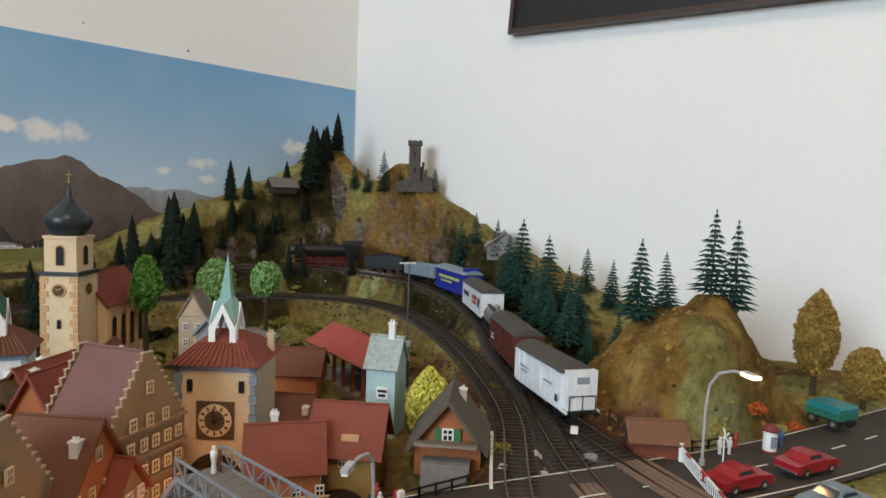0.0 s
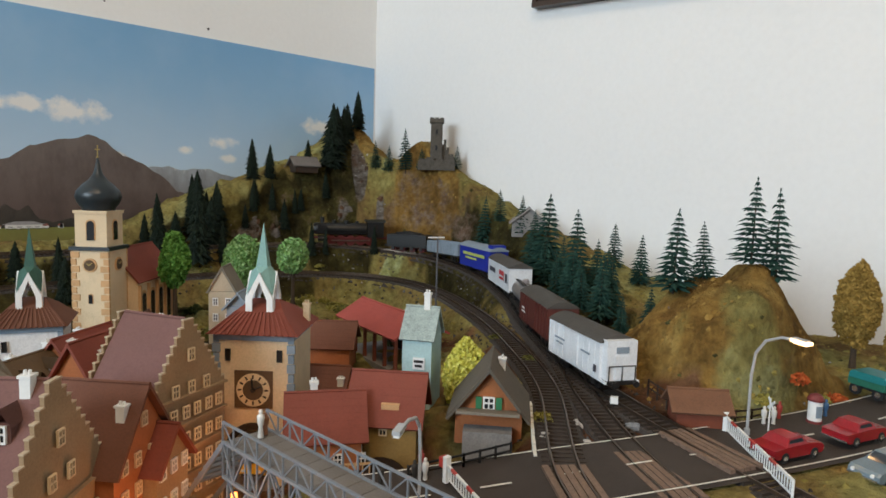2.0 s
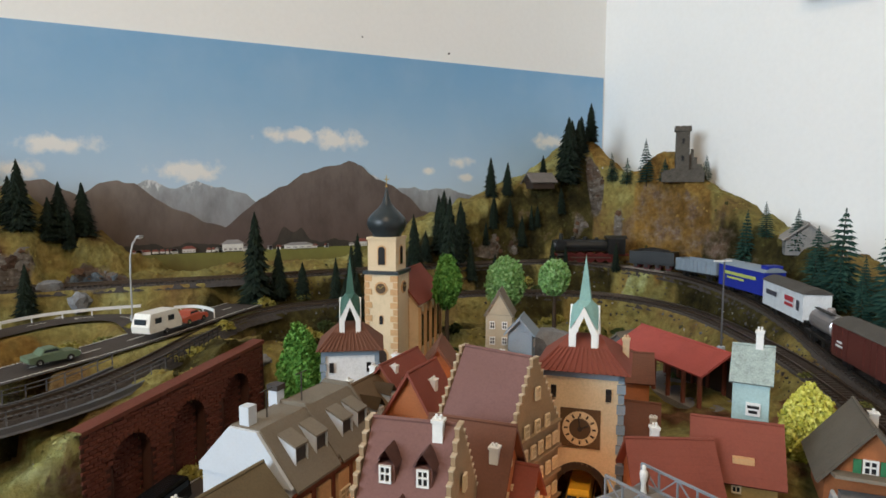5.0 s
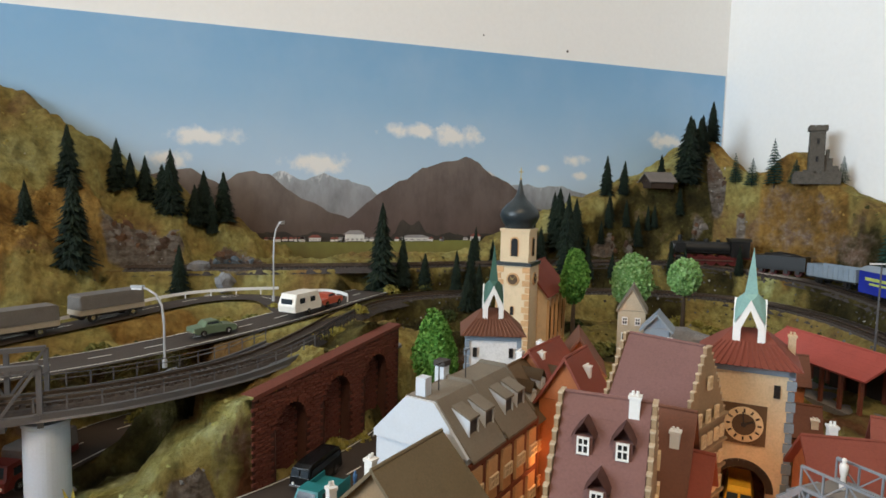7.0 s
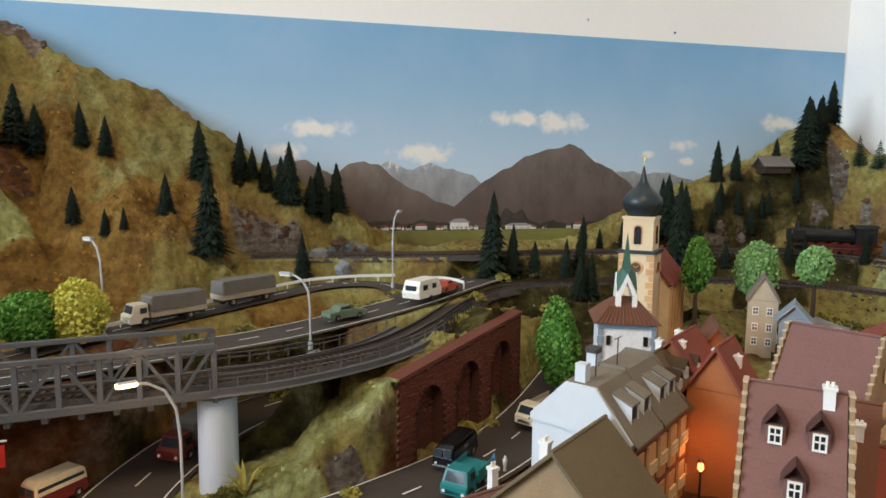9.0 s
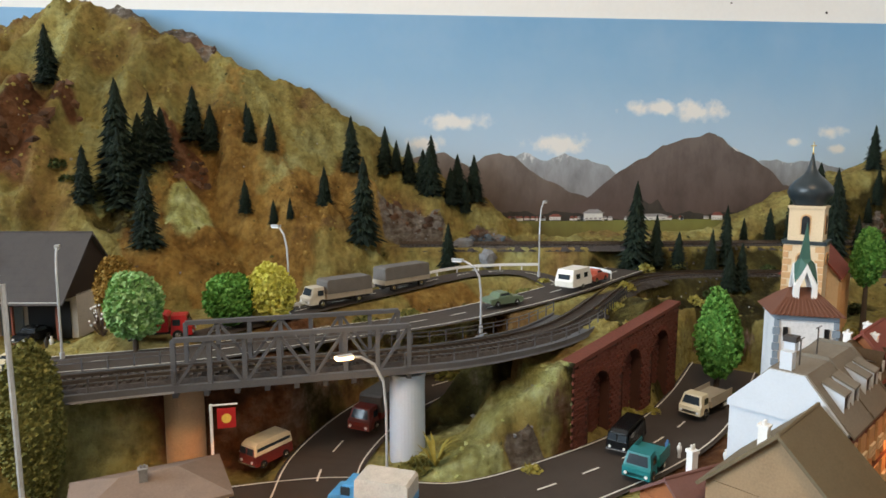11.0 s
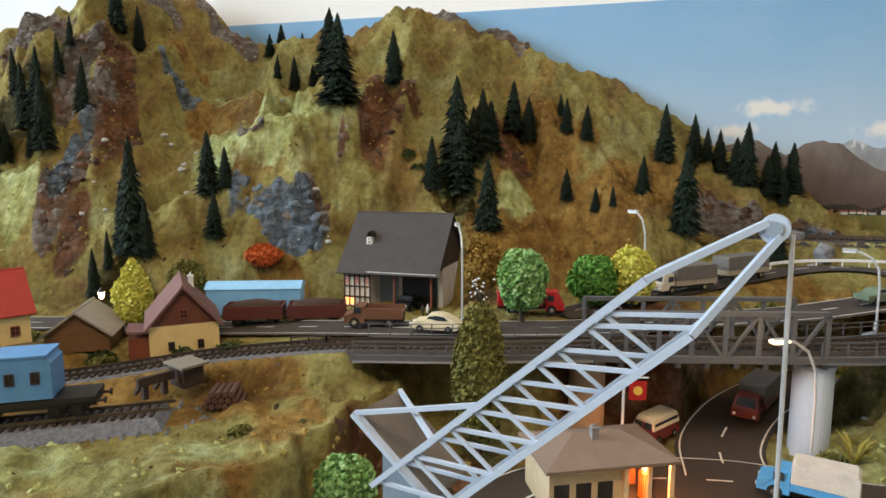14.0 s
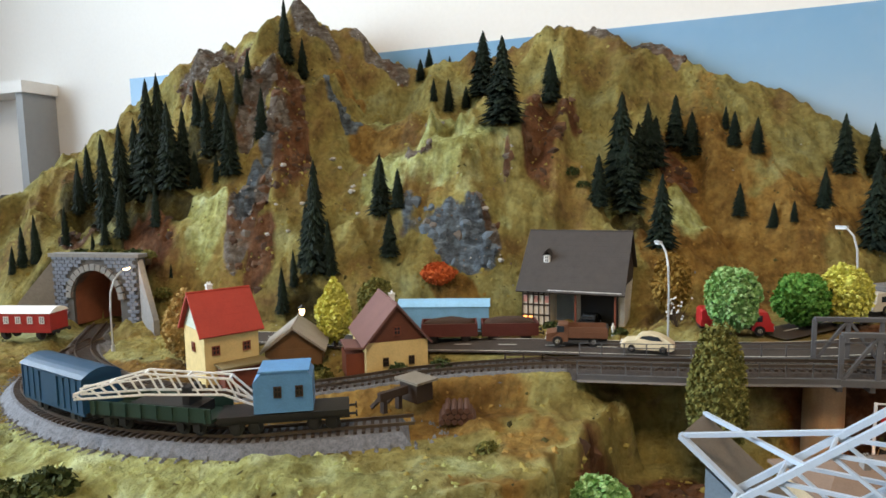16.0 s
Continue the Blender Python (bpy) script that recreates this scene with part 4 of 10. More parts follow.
WIN = {"white": window_mesh("window", 0.0062, 0.0088, WHITE, GLASS), "lit": window_mesh("window", 0.0068, 0.0088, SANDSTONE, LIT), "cream": window_mesh("window", 0.0058, 0.0086, CREAM, GLASS),
       "dark": window_mesh("window", 0.0058, 0.0085, TIMBER, GLASS), "red": window_mesh("window", 0.0075, 0.009, REDBROWN, GLASS), "big": window_mesh("window", 0.0085, 0.010, WHITE, GLASS), "slit": window_mesh("window", 0.004, 0.009, BLACK, BLACK, 0)}


def chimney(parent, x, y, z, h, material=None, w=0.0052):
    h = h * 0.68
    bm = box(B(), x, y, z, w, w, h)
    box(bm, x, y, z + h, w * 1.25, w * 1.25, h * 0.12)
    for a in (-0.22, 0.22):
        rod(bm, (x + a * w, y, z + h * 1.12), (x + a * w, y, z + h * 1.3), w * 0.16, seg=6)
    return part("chimney", bm, material or WHITE, parent, "pale chimney")


def put_windows(parent, style, face, w, d, xs, zs, off=0.0):
    turn = {"front": 0, "right": 90, "back": 180, "left": -90}[face]
    reach = {"front": d / 2, "back": d / 2, "left": w / 2, "right": w / 2}[face] + 0.0005 + off
    for z in zs:
        for x in xs:
            share("window", WIN[style], parent, pose(0, 0, 0, 0, 0, turn) @ pose(x, -reach, z))


def roof_slopes(parent, w, d, z, rh, over, material, courses=7, name="roof_slope", m=None):
    """Two roof slopes, each one sheet stepped in courses, and a ridge cap."""
    sl = math.hypot(d / 2, rh)
    run, drop = d / 2 / sl, rh / sl
    t = 0.0016
    length = sl + over
    ridge = Vector((0, 0, z + rh))
    for side in (-1, 1):
        bm = B()
        n = Vector((0, side * drop, run))
        along = Vector((0, side * run, -drop))
        line = [ridge - n * t * 0.3]
        for k in range(courses):
            line += [ridge + along * (length * k / courses) + n * t * 0.94, ridge + along * (length * (k + 1) / courses) + n * t * 0.99]
        line.append(ridge + along * length - n * t * 0.3)
        ends = [[bm.verts.new(c + Vector((x, 0, 0))) for c in line] for x in (-w / 2 - over, w / 2 + over)]
        for i in range(len(line)):
            j = (i + 1) % len(line)
            bm.faces.new((ends[0][i], ends[0][j], ends[1][j], ends[1][i]))
        bm.faces.new(ends[0])
        bm.faces.new(ends[1][::-1])
        bmesh.ops.recalc_face_normals(bm, faces=bm.faces)
        part(name, bm, material, parent, m=m)
    part("ridge_cap", rod(B(), (-w / 2 - over, 0, z + rh + t), (w / 2 + over, 0, z + rh + t), 0.0013, seg=6), material, parent, m=m)


def dormer(parent, x, d, z, rh, wall, roof, down=0.5, w=0.009, side=-1, style="white"):
    y = side * d / 2 * down
    zz = z + rh * (1 - down)
    bm = box(B(), x, y - side * 0.004, zz - 0.001, w, 0.012, 0.0100)
    dr = part("dormer", bm, wall, parent)
    rb = B()
    for a in (-1, 1):
        vs = [rb.verts.new((x, y + side * 0.0035, zz + 0.0165)), rb.verts.new((x + a * w * 0.68, y + side * 0.0035, zz + 0.008)), rb.verts.new((x + a * w * 0.68, y - side * 0.016, zz + 0.010)), rb.verts.new((x, y - side * 0.022, zz + 0.0165))]
        rb.faces.new(vs)
    bmesh.ops.solidify(rb, geom=rb.faces[:], thickness=0.0012)
    part("dormer_roof", rb, roof, dr)
    share("window", WIN[style], dr, pose(x, y + side * 0.0026, zz, 0, 0, 0 if side < 0 else 180))


GABLE_PALE = mat("pale_gable_edge", (0.50, 0.40, 0.28), 0.85, dirt=0.5)


def gable_wall(parent, material, w, d, z, rh, step=0, steps=10, m=None, name="gable"):
    """Gable ends; stepped ones rise in steps above the slopes."""
    for s in (-1, 1):
        bm = B()
        if step:
            pts = [(-d / 2 - 0.001, 0)]
            for i in range(steps):
                y0, zz = -d / 2 - 0.001 + (d / 2) * i / steps, z + rh * (i + 1) / steps + step
                pts += [(y0, zz), (y0 + d / 2 / steps, zz)]
            pts = pts + [(-y, zz) for y, zz in pts[::-1]]
            out = []
            for p in pts:
                if not out or p != out[-1]:
                    out.append(p)
            th = 0.0022
        else:
            out = [(-d / 2, z), (0, z + rh), (d / 2, z)]
            th = 0.002
        x0 = s * (w / 2 + (0.0022 if step else 0)) - s * th
        a = [bm.verts.new((x0, y, zz)) for y, zz in out]
        b = [bm.verts.new((x0 + s * th, y, zz)) for y, zz in out]
        bm.faces.new(a)
        bm.faces.new(b)
        for i in range(len(a)):
            j = (i + 1) % len(a)
            bm.faces.new((a[i], a[j], b[j], b[i]))
        bmesh.ops.recalc_face_normals(bm, faces=bm.faces)
        part(name, bm, material, parent, m=m)
        if step:
            for (ya, za), (yb, zb) in zip(out, out[1:]):
                if abs(za - zb) < 1e-6 and za > z:
                    part("coping_stone", box(B(), x0 + s * th / 2, (ya + yb) / 2, za, th + 0.0005, abs(yb - ya) + 0.0004, 0.0008), GABLE_PALE, parent)


def house(x, y, turn, w, d, wall_h, roof_h, wall, roof, label, base=None, step=0, front=(), right=(), left=(), gable=(), style="cream", chimneys=(), dormers=(), over=0.005, gable_mat=None, courses=7, dwall=None, bands=(), category="house", group="town houses"):
    z0 = ground(x, y) - 0.004 if base is None else base
    h = thing("house", pose(x, y, z0, 0, 0, turn), label, category, group)
    bm = box(B(), 0, 0, 0, w, d, wall_h)
    part("wall", bm, wall, h)
    gable_wall(h, gable_mat or wall, w, d, wall_h + 0.0004, roof_h - 0.0004, step)
    for z in bands:
        part("string_course", box(B(), w / 2 + (0.0035 if step else 0), 0, z, 0.003, d + 0.003, 0.0016), wall, h)
    roof_slopes(h, w - (0.001 if step else 0), d, wall_h, roof_h, 0.0 if step else over, roof, courses)
    for face, spec in (("front", front), ("right", right), ("left", left)):
        if spec:
            put_windows(h, style, face, w, d, spec[0], spec[1], 0.0032 if (step and face != "front") else 0)
    for side, spec in gable:
        put_windows(h, style, side, w, d, spec[0], spec[1], 0.0032 if step else 0)
    for cx, cy, ch in chimneys:
        chimney(h, cx, cy, wall_h + roof_h * (1 - abs(cy) / (d / 2)) - 0.003, ch)
    for dx, down, side in dormers:
        dormer(h, dx, d, wall_h, roof_h, dwall or wall, roof, down, side=side)
    return h


# ---- the town ----
house(-0.028, 0.576, -41, 0.045, 0.082, 0.085, 0.055, BEIGE, ROOF_PURPLE, "beige stepped-gable town house with a purple-brown roof", base=0.70, step=0.0012, right=((-0.030, -0.018, -0.006, 0.006, 0.018, 0.030), (0.012, 0.034, 0.056)), bands=(0.028, 0.050, 0.076), gable=(("right", ((-0.008, 0.008), (0.088,))), ("right", ((0.0,), (0.108,)))),
      style="cream", chimneys=((0.014, -0.004, 0.018),), dormers=((-0.0085, 0.42, -1), (0.0105, 0.42, -1), (0.001, 0.78, -1)), dwall=ROOF_PURPLE, courses=12)
house(0.026, 0.613, -48, 0.046, 0.058, 0.084, 0.040, ORANGE, ROOF_BROWN, "orange-brown town house with a steep brown roof", base=0.695, right=((-0.02, -0.007, 0.007, 0.02), (0.02, 0.04, 0.06, 0.078)), front=((-0.015, 0, 0.015), (0.03, 0.06)), chimneys=((0.018, -0.012, 0.016), (-0.018, 0.012, 0.014)), gable=(("right", ((0.0,), (0.10,))),))
house(0.050, 0.609, -50, 0.028, 0.034, 0.068, 0.022, BEIGE, ROOF_RED, "narrow brown town house with a red roof", base=0.70, right=((-0.012, 0.0, 0.012), (0.02, 0.04, 0.06)), style="white")
house(0.066, 0.650, -63, 0.054, 0.066, 0.096, 0.052, BEIGE, ROOF_PURPLE, "tall grey-beige stepped-gable house with a purple roof", base=0.70, step=0.0012, right=((-0.026, -0.016, -0.005, 0.005, 0.016, 0.026), (0.012, 0.030, 0.048, 0.066, 0.084)), bands=(0.026, 0.044, 0.062, 0.080, 0.098), gable=(("right", ((-0.014, 0, 0.014), (0.10,))), ("right", ((0.0,), (0.122,)))), chimneys=((0.0, 0.006, 0.016),), courses=12)
house(0.046, 0.731, 39, 0.040, 0.042, 0.086, 0.034, ORANGE, ROOF_RED, "red-roofed town house with white chimneys", base=0.70, right=((-0.014, 0.0, 0.014), (0.03, 0.055)), chimneys=((0.0, -0.01, 0.015), (0.015, 0.01, 0.013)))
# a pair of white row houses: flat-topped gables, steep slopes, hatches in the roof
row = thing("row_house", pose(-0.0579, 0.7164, 0.70, 0, 0, 39), "white row house with a flat-topped gable and grey-brown roof", "house", "town houses")
part("wall", box(B(), 0, -0.0015, 0, 0.101, 0.072, 0.0795), PLASTER_WHITE, row)
for x0, x1 in ((-0.0525, -0.050), (-0.0045, -0.0015), (0.0475, 0.050)):
    up = 0.0 if x0 < -0.05 else 0.003
    bm = B()
    prof = [(-0.0385, 0.0795), (0.0355, 0.0795), (0.0355, 0.084), (0.0095, 0.1112 + up), (-0.0125, 0.1112 + up), (-0.0385, 0.080 + up)]
    ends = [[bm.verts.new((x, y, z)) for y, z in prof] for x in (x0, x1)]
    for i in range(6):
        bm.faces.new((ends[0][i], ends[0][(i + 1) % 6], ends[1][(i + 1) % 6], ends[1][i]))
    bm.faces.new(ends[0])
    bm.faces.new(ends[1])
    bmesh.ops.recalc_face_normals(bm, faces=bm.faces)
    part("gable", bm, PLASTER_WHITE if up == 0 else ROOF_GREY, row)
for x0, x1 in ((-0.0498, -0.0047), (-0.0013, 0.0473)):
    for prof in (((-0.0415, 0.0765), (-0.0415, 0.0782), (-0.0128, 0.1122), (-0.0118, 0.1098)), ((0.0385, 0.0765), (0.0385, 0.0782), (0.0098, 0.1122), (0.0088, 0.1098)), ((-0.0117, 0.1098), (-0.0127, 0.1118), (0.0097, 0.1118), (0.0087, 0.1098))):
        bm = B()
        ends = [[bm.verts.new((x, y, z)) for y, z in prof] for x in (x0, x1)]
        for i in range(4):
            bm.faces.new((ends[0][i], ends[0][(i + 1) % 4], ends[1][(i + 1) % 4], ends[1][i]))
        bm.faces.new(ends[0])
        bm.faces.new(ends[1])
        bmesh.ops.recalc_face_normals(bm, faces=bm.faces)
        part("roof_slope", bm, ROOF_GREY, row)
for x in (-0.034, -0.013, 0.017, 0.036):
    bm = B()
    for (y0, z0), (y1, z1) in (((-0.019, 0.1072), (-0.033, 0.101)), ):
        prof = [(y0, z0), (y1, z1), (y1, z1 - 0.0014), (y0, z0 - 0.0014)]
        ends = [[bm.verts.new((x + s * 0.0065, y, z)) for y, z in prof] for s in (-1, 1)]
        for i in range(4):
            bm.faces.new((ends[0][i], ends[0][(i + 1) % 4], ends[1][(i + 1) % 4], ends[1][i]))
        bm.faces.new(ends[0])
        bm.faces.new(ends[1])
    bmesh.ops.recalc_face_normals(bm, faces=bm.faces)
    dr = part("dormer", bm, ROOF_GREY, row, "flat grey-brown dormer lid")
    for sx in (-1, 1):
        ck = B()
        tri_ = [(-0.0185, 0.1056), (-0.0325, 0.0995), (-0.0325, 0.0885)]
        ends = [[ck.verts.new((x + sx * (0.0055 + e), y, z)) for y, z in tri_] for e in (0.0, 0.0008)]
        ck.faces.new(ends[0])
        ck.faces.new(ends[1][::-1])
        for i in range(3):
            ck.faces.new((ends[0][i], ends[0][(i + 1) % 3], ends[1][(i + 1) % 3], ends[1][i]))
        bmesh.ops.recalc_face_normals(ck, faces=ck.faces)
        part("dormer_cheek", ck, PLASTER_WHITE, dr, "white plastered cheek")
    part("dormer_front", box(B(), x, -0.0305, 0.088, 0.010, 0.002, 0.0125), ROOF_DARK, dr)
part("chimney", box(B(), -0.044, 0.001, 0.108, 0.0075, 0.0075, 0.016), PLASTER_WHITE, row, "pale chimney")
part("chimney", box(B(), -0.004, 0.012, 0.106, 0.0075, 0.0075, 0.015), PLASTER_WHITE, row, "pale chimney")
part("chimney_pot", box(B(), -0.004, 0.012, 0.121, 0.009, 0.009, 0.004), ROOF_DARK, row)
for x, h in ((-0.03, 0.020), (0.006, 0.022)):
    bm = B()
    rod(bm, (x, -0.002, 0.110), (x, -0.002, 0.110 + h), 0.0005, seg=5)
    rod(bm, (x - 0.006, -0.002, 0.110 + h), (x + 0.006, -0.002, 0.110 + h), 0.0004, seg=5)
    part("aerial", bm, ROOF_DARK, row)
for i in range(5):
    x = -0.042 + 0.021 * i
    for z in (0.008, 0.042):
        part("bay_window", box(B(), x, -0.0385, z, 0.0125, 0.004, 0.029), SANDSTONE, row)
        share("window", WIN["cream"], row, pose(x - 0.003, -0.041, z + 0.009))
        share("window", WIN["cream"], row, pose(x + 0.003, -0.041, z + 0.009))
    part("timber", box(B(), x + 0.0105, -0.0384, 0, 0.004, 0.002, 0.0765), REDBROWN, row)
for z in (0.003, 0.037, 0.072):
    part("timber", box(B(), 0, -0.0386, z, 0.101, 0.0026, 0.0035), REDBROWN, row)
house(0.018, 0.778, 39, 0.085, 0.070, 0.072, 0.030, ORANGE, mat("roof_olive_brown", (0.13, 0.085, 0.045), 0.8, dirt=0.3), "half-timbered house with an olive-brown roof and roof lights", base=0.70, chimneys=((-0.012, 0.012, 0.018), (0.018, 0.006, 0.018)), dormers=((0.0, 0.60, -1), (0.024, 0.66, -1), (-0.026, 0.7, -1)), dwall=PLASTER_WHITE, style="lit", front=((-0.03, -0.015, 0, 0.015, 0.03), (0.015, 0.044)), courses=8)
house(-0.116, 0.640, 39, 0.060, 0.080, 0.056, 0.040, BEIGE, ROOF_OLIVE, "low house with a plain brown-grey roof", base=0.70, chimneys=((-0.02, 0.012, 0.02),), courses=10)
house(-0.150, 0.690, 20, 0.05, 0.055, 0.028, 0.02, ORANGE, ROOF_PURPLE, "small house with a red-brown roof and a tall white chimney", base=0.692, chimneys=((0.0, 0.006, 0.028),))
house(0.055, 0.800, 39, 0.06, 0.05, 0.075, 0.03, ORANGE, ROOF_RED, "orange house with a red roof in the back row", base=0.705, front=((-0.02, 0, 0.02), (0.02, 0.045)), chimneys=((0.0, 0.004, 0.014), (-0.02, -0.006, 0.012)))
house(0.112, 0.835, 60, 0.05, 0.044, 0.065, 0.03, ORANGE, ROOF_BROWN, "brown half-timbered house in the back row", base=0.715, front=((-0.014, 0.0, 0.014), (0.02, 0.045)), style="dark")
house(0.228, 0.912, 52, 0.034, 0.030, 0.068, 0.026, mat("pale_beige_plaster", (0.42, 0.35, 0.25), 0.85, dirt=0.25), ROOF_GREY, "slim beige gabled house below the church", base=0.748, front=((-0.006, 0.006), (0.02, 0.045)), left=((-0.007, 0.007), (0.018, 0.034, 0.052)), style="white", over=0.002)
house(0.225, 0.862, 48, 0.026, 0.026, 0.048, 0.014, GREYBLUE, GREYBLUE, "small grey-blue tower house", base=0.758, front=((0.0,), (0.03,)), style="white")
house(0.218, 0.700, -46, 0.062, 0.050, 0.040, 0.016, ORANGE, ROOF_BROWN, "brown house with lit orange windows", base=0.72, front=((-0.016, -0.004), (0.030,)), right=((-0.012, 0.012), (0.03,)), style="lit", chimneys=((0.03, -0.018, 0.014),))
house(0.262, 0.745, -42, 0.05, 0.05, 0.050, 0.018, ORANGE, ROOF_BROWN, "brick-red workshop with a low brown roof", base=0.735, style="dark", front=((-0.012, 0.012), (0.02,)))
ghs = house(0.210, 0.575, -48, 0.048, 0.050, 0.058, 0.028, OCHRE, ROOF_RED, "ochre gate house with a red roof and an archway", base=0.715, front=((0.0,), (0.048,)), style="cream", chimneys=((0.014, 0.01, 0.012),))
low = house(0.162, 0.588, -30, 0.048, 0.046, 0.034, 0.024, ORANGE, ROOF_RED, "low red-roofed house with white windows and a balcony", base=0.734, front=((0.008, 0.024), (0.014,)), right=((-0.012, 0.012), (0.014,)), style="white", chimneys=((-0.008, 0.006, 0.022),))
house(0.272, 0.611, -55, 0.025, 0.036, 0.060, 0.022, PALE_BLUE, mat("roof_mottled_grey", (0.30, 0.36, 0.34), 0.85, var=0.5, scale=200), "narrow pale blue house with a grey-green roof", base=0.756, chimneys=((0.004, 0.0, 0.022),), over=0.0025)
plaque = thing("wall_sign", pose(0.272, 0.611, 0.756, 0, 0, -55) @ pose(0.002, -0.0188, 0.034), "small white advertising plaque on the blue house", "sign")
part("board", box(B(), 0, 0, 0, 0.010, 0.0012, 0.010), WHITE, plaque)
for z, w_ in ((0.0058, 0.008), (0.002, 0.006)):
    part("lettering_bar", box(B(), 0, -0.0007, z, w_, 0.0004, 0.0022), BLACK, plaque)
part("balcony_floor", box(B(), 0.012, -0.030, 0.008, 0.036, 0.014, 0.002), TIMBER, low)
for i in range(8):
    part("baluster", box(B(), -0.005 + 0.0048 * i, -0.0365, 0.010, 0.001, 0.001, 0.010), SANDSTONE, low)
part("balcony_rail", box(B(), 0.012, -0.0365, 0.020, 0.036, 0.0014, 0.0012), SANDSTONE, low)
# no opening here: a dark plate on the wall paints the arch's shaded inside
bm = B()
solid(bm, [(-0.020, 0.0), (0.020, 0.0)] + [(0.020 * math.cos(math.pi * i / 14), 0.014 + 0.018 * math.sin(math.pi * i / 14)) for i in range(15)], -0.0268, -0.0246)
part("archway", bm, TIMBER, ghs, "dark round plate on the wall, standing in for the archway's shade")
part("roof_light", box(B(), 0.004, -0.0165, 0.0655, 0.013, 0.008, 0.004), SANDSTONE, ghs)
hut = house(0.268, 0.526, 41, 0.050, 0.048, 0.026, 0.030, ORANGE, mat("chalet_roof", (0.10, 0.085, 0.066), 0.85, dirt=0.3), "small orange chalet with a broad grey roof", base=0.757, over=0.008, chimneys=((0.012, -0.008, 0.016),), left=((0.0,), (0.026,)), style="big")
for sy in (-1, 1):
    part("shutter", box(B(), -0.0268, sy * 0.0072, 0.026, 0.0012, 0.0044, 0.010), GREEN_PAINT, hut)
part("porch_roof", box(B(), -0.038, 0, 0.019, 0.026, 0.044, 0.002, pose(0, 0, 0, 0, 12, 0)), ROOF_GREY, hut)
part("porch_wall", box(B(), -0.036, 0, -0.004, 0.014, 0.034, 0.020), STONE, hut)

# long shed with a red roof
shed = thing("open_shed", pose(0.336, 0.740, 0.752, 0, 0, 82), "long open wooden shed with a red roof", "shed")
roof_slopes(shed, 0.125, 0.058, 0.042, 0.016, 0.004, mat("shed_red_roof", (0.33, 0.06, 0.045), 0.7, dirt=0.2))
part("back_wall", box(B(), 0, -0.026, 0, 0.12, 0.002, 0.042), TIMBER, shed)
part("floor", box(B(), 0, 0, 0, 0.125, 0.054, 0.006), STONE, shed)
for i in range(6):
    for yy in (-0.024, 0.024):
        part("post", box(B(), -0.055 + 0.022 * i, yy, 0.006, 0.003, 0.003, 0.036), REDBROWN, shed)


def arch_front(bm, half, height, radius, spring, y0, y1):
    """A wall with a round-headed opening through it."""
    arc = [(-radius * math.cos(math.pi * i / 16), spring + radius * math.sin(math.pi * i / 16)) for i in range(17)]
    cells = [[(-half, 0), (-radius, 0), (-radius, spring), (-half, spring)], [(radius, 0), (half, 0), (half, spring), (radius, spring)],
             [(-half, spring), (-radius, spring), (-radius, height), (-half, height)], [(radius, spring), (half, spring), (half, height), (radius, height)]]
    for (xa, za), (xb, zb) in zip(arc, arc[1:]):
        cells.append([(xa, za), (xb, zb), (xb, height), (xa, height)])
    for c in cells:
        for y in (y0, y1):
            bm.faces.new([bm.verts.new((x, y, z)) for x, z in c])
    rim = [(-half, 0), (-radius, 0)] + arc + [(radius, 0), (half, 0), (half, height), (-half, height), (-half, 0)]
    for (xa, za), (xb, zb) in zip(rim, rim[1:]):
        if (xa, za) != (xb, zb):
            bm.faces.new([bm.verts.new(v) for v in ((xa, y0, za), (xb, y0, zb), (xb, y1, zb), (xa, y1, za))])
    bmesh.ops.remove_doubles(bm, verts=bm.verts, dist=1e-6)
    bmesh.ops.recalc_face_normals(bm, faces=bm.faces)
    return bm


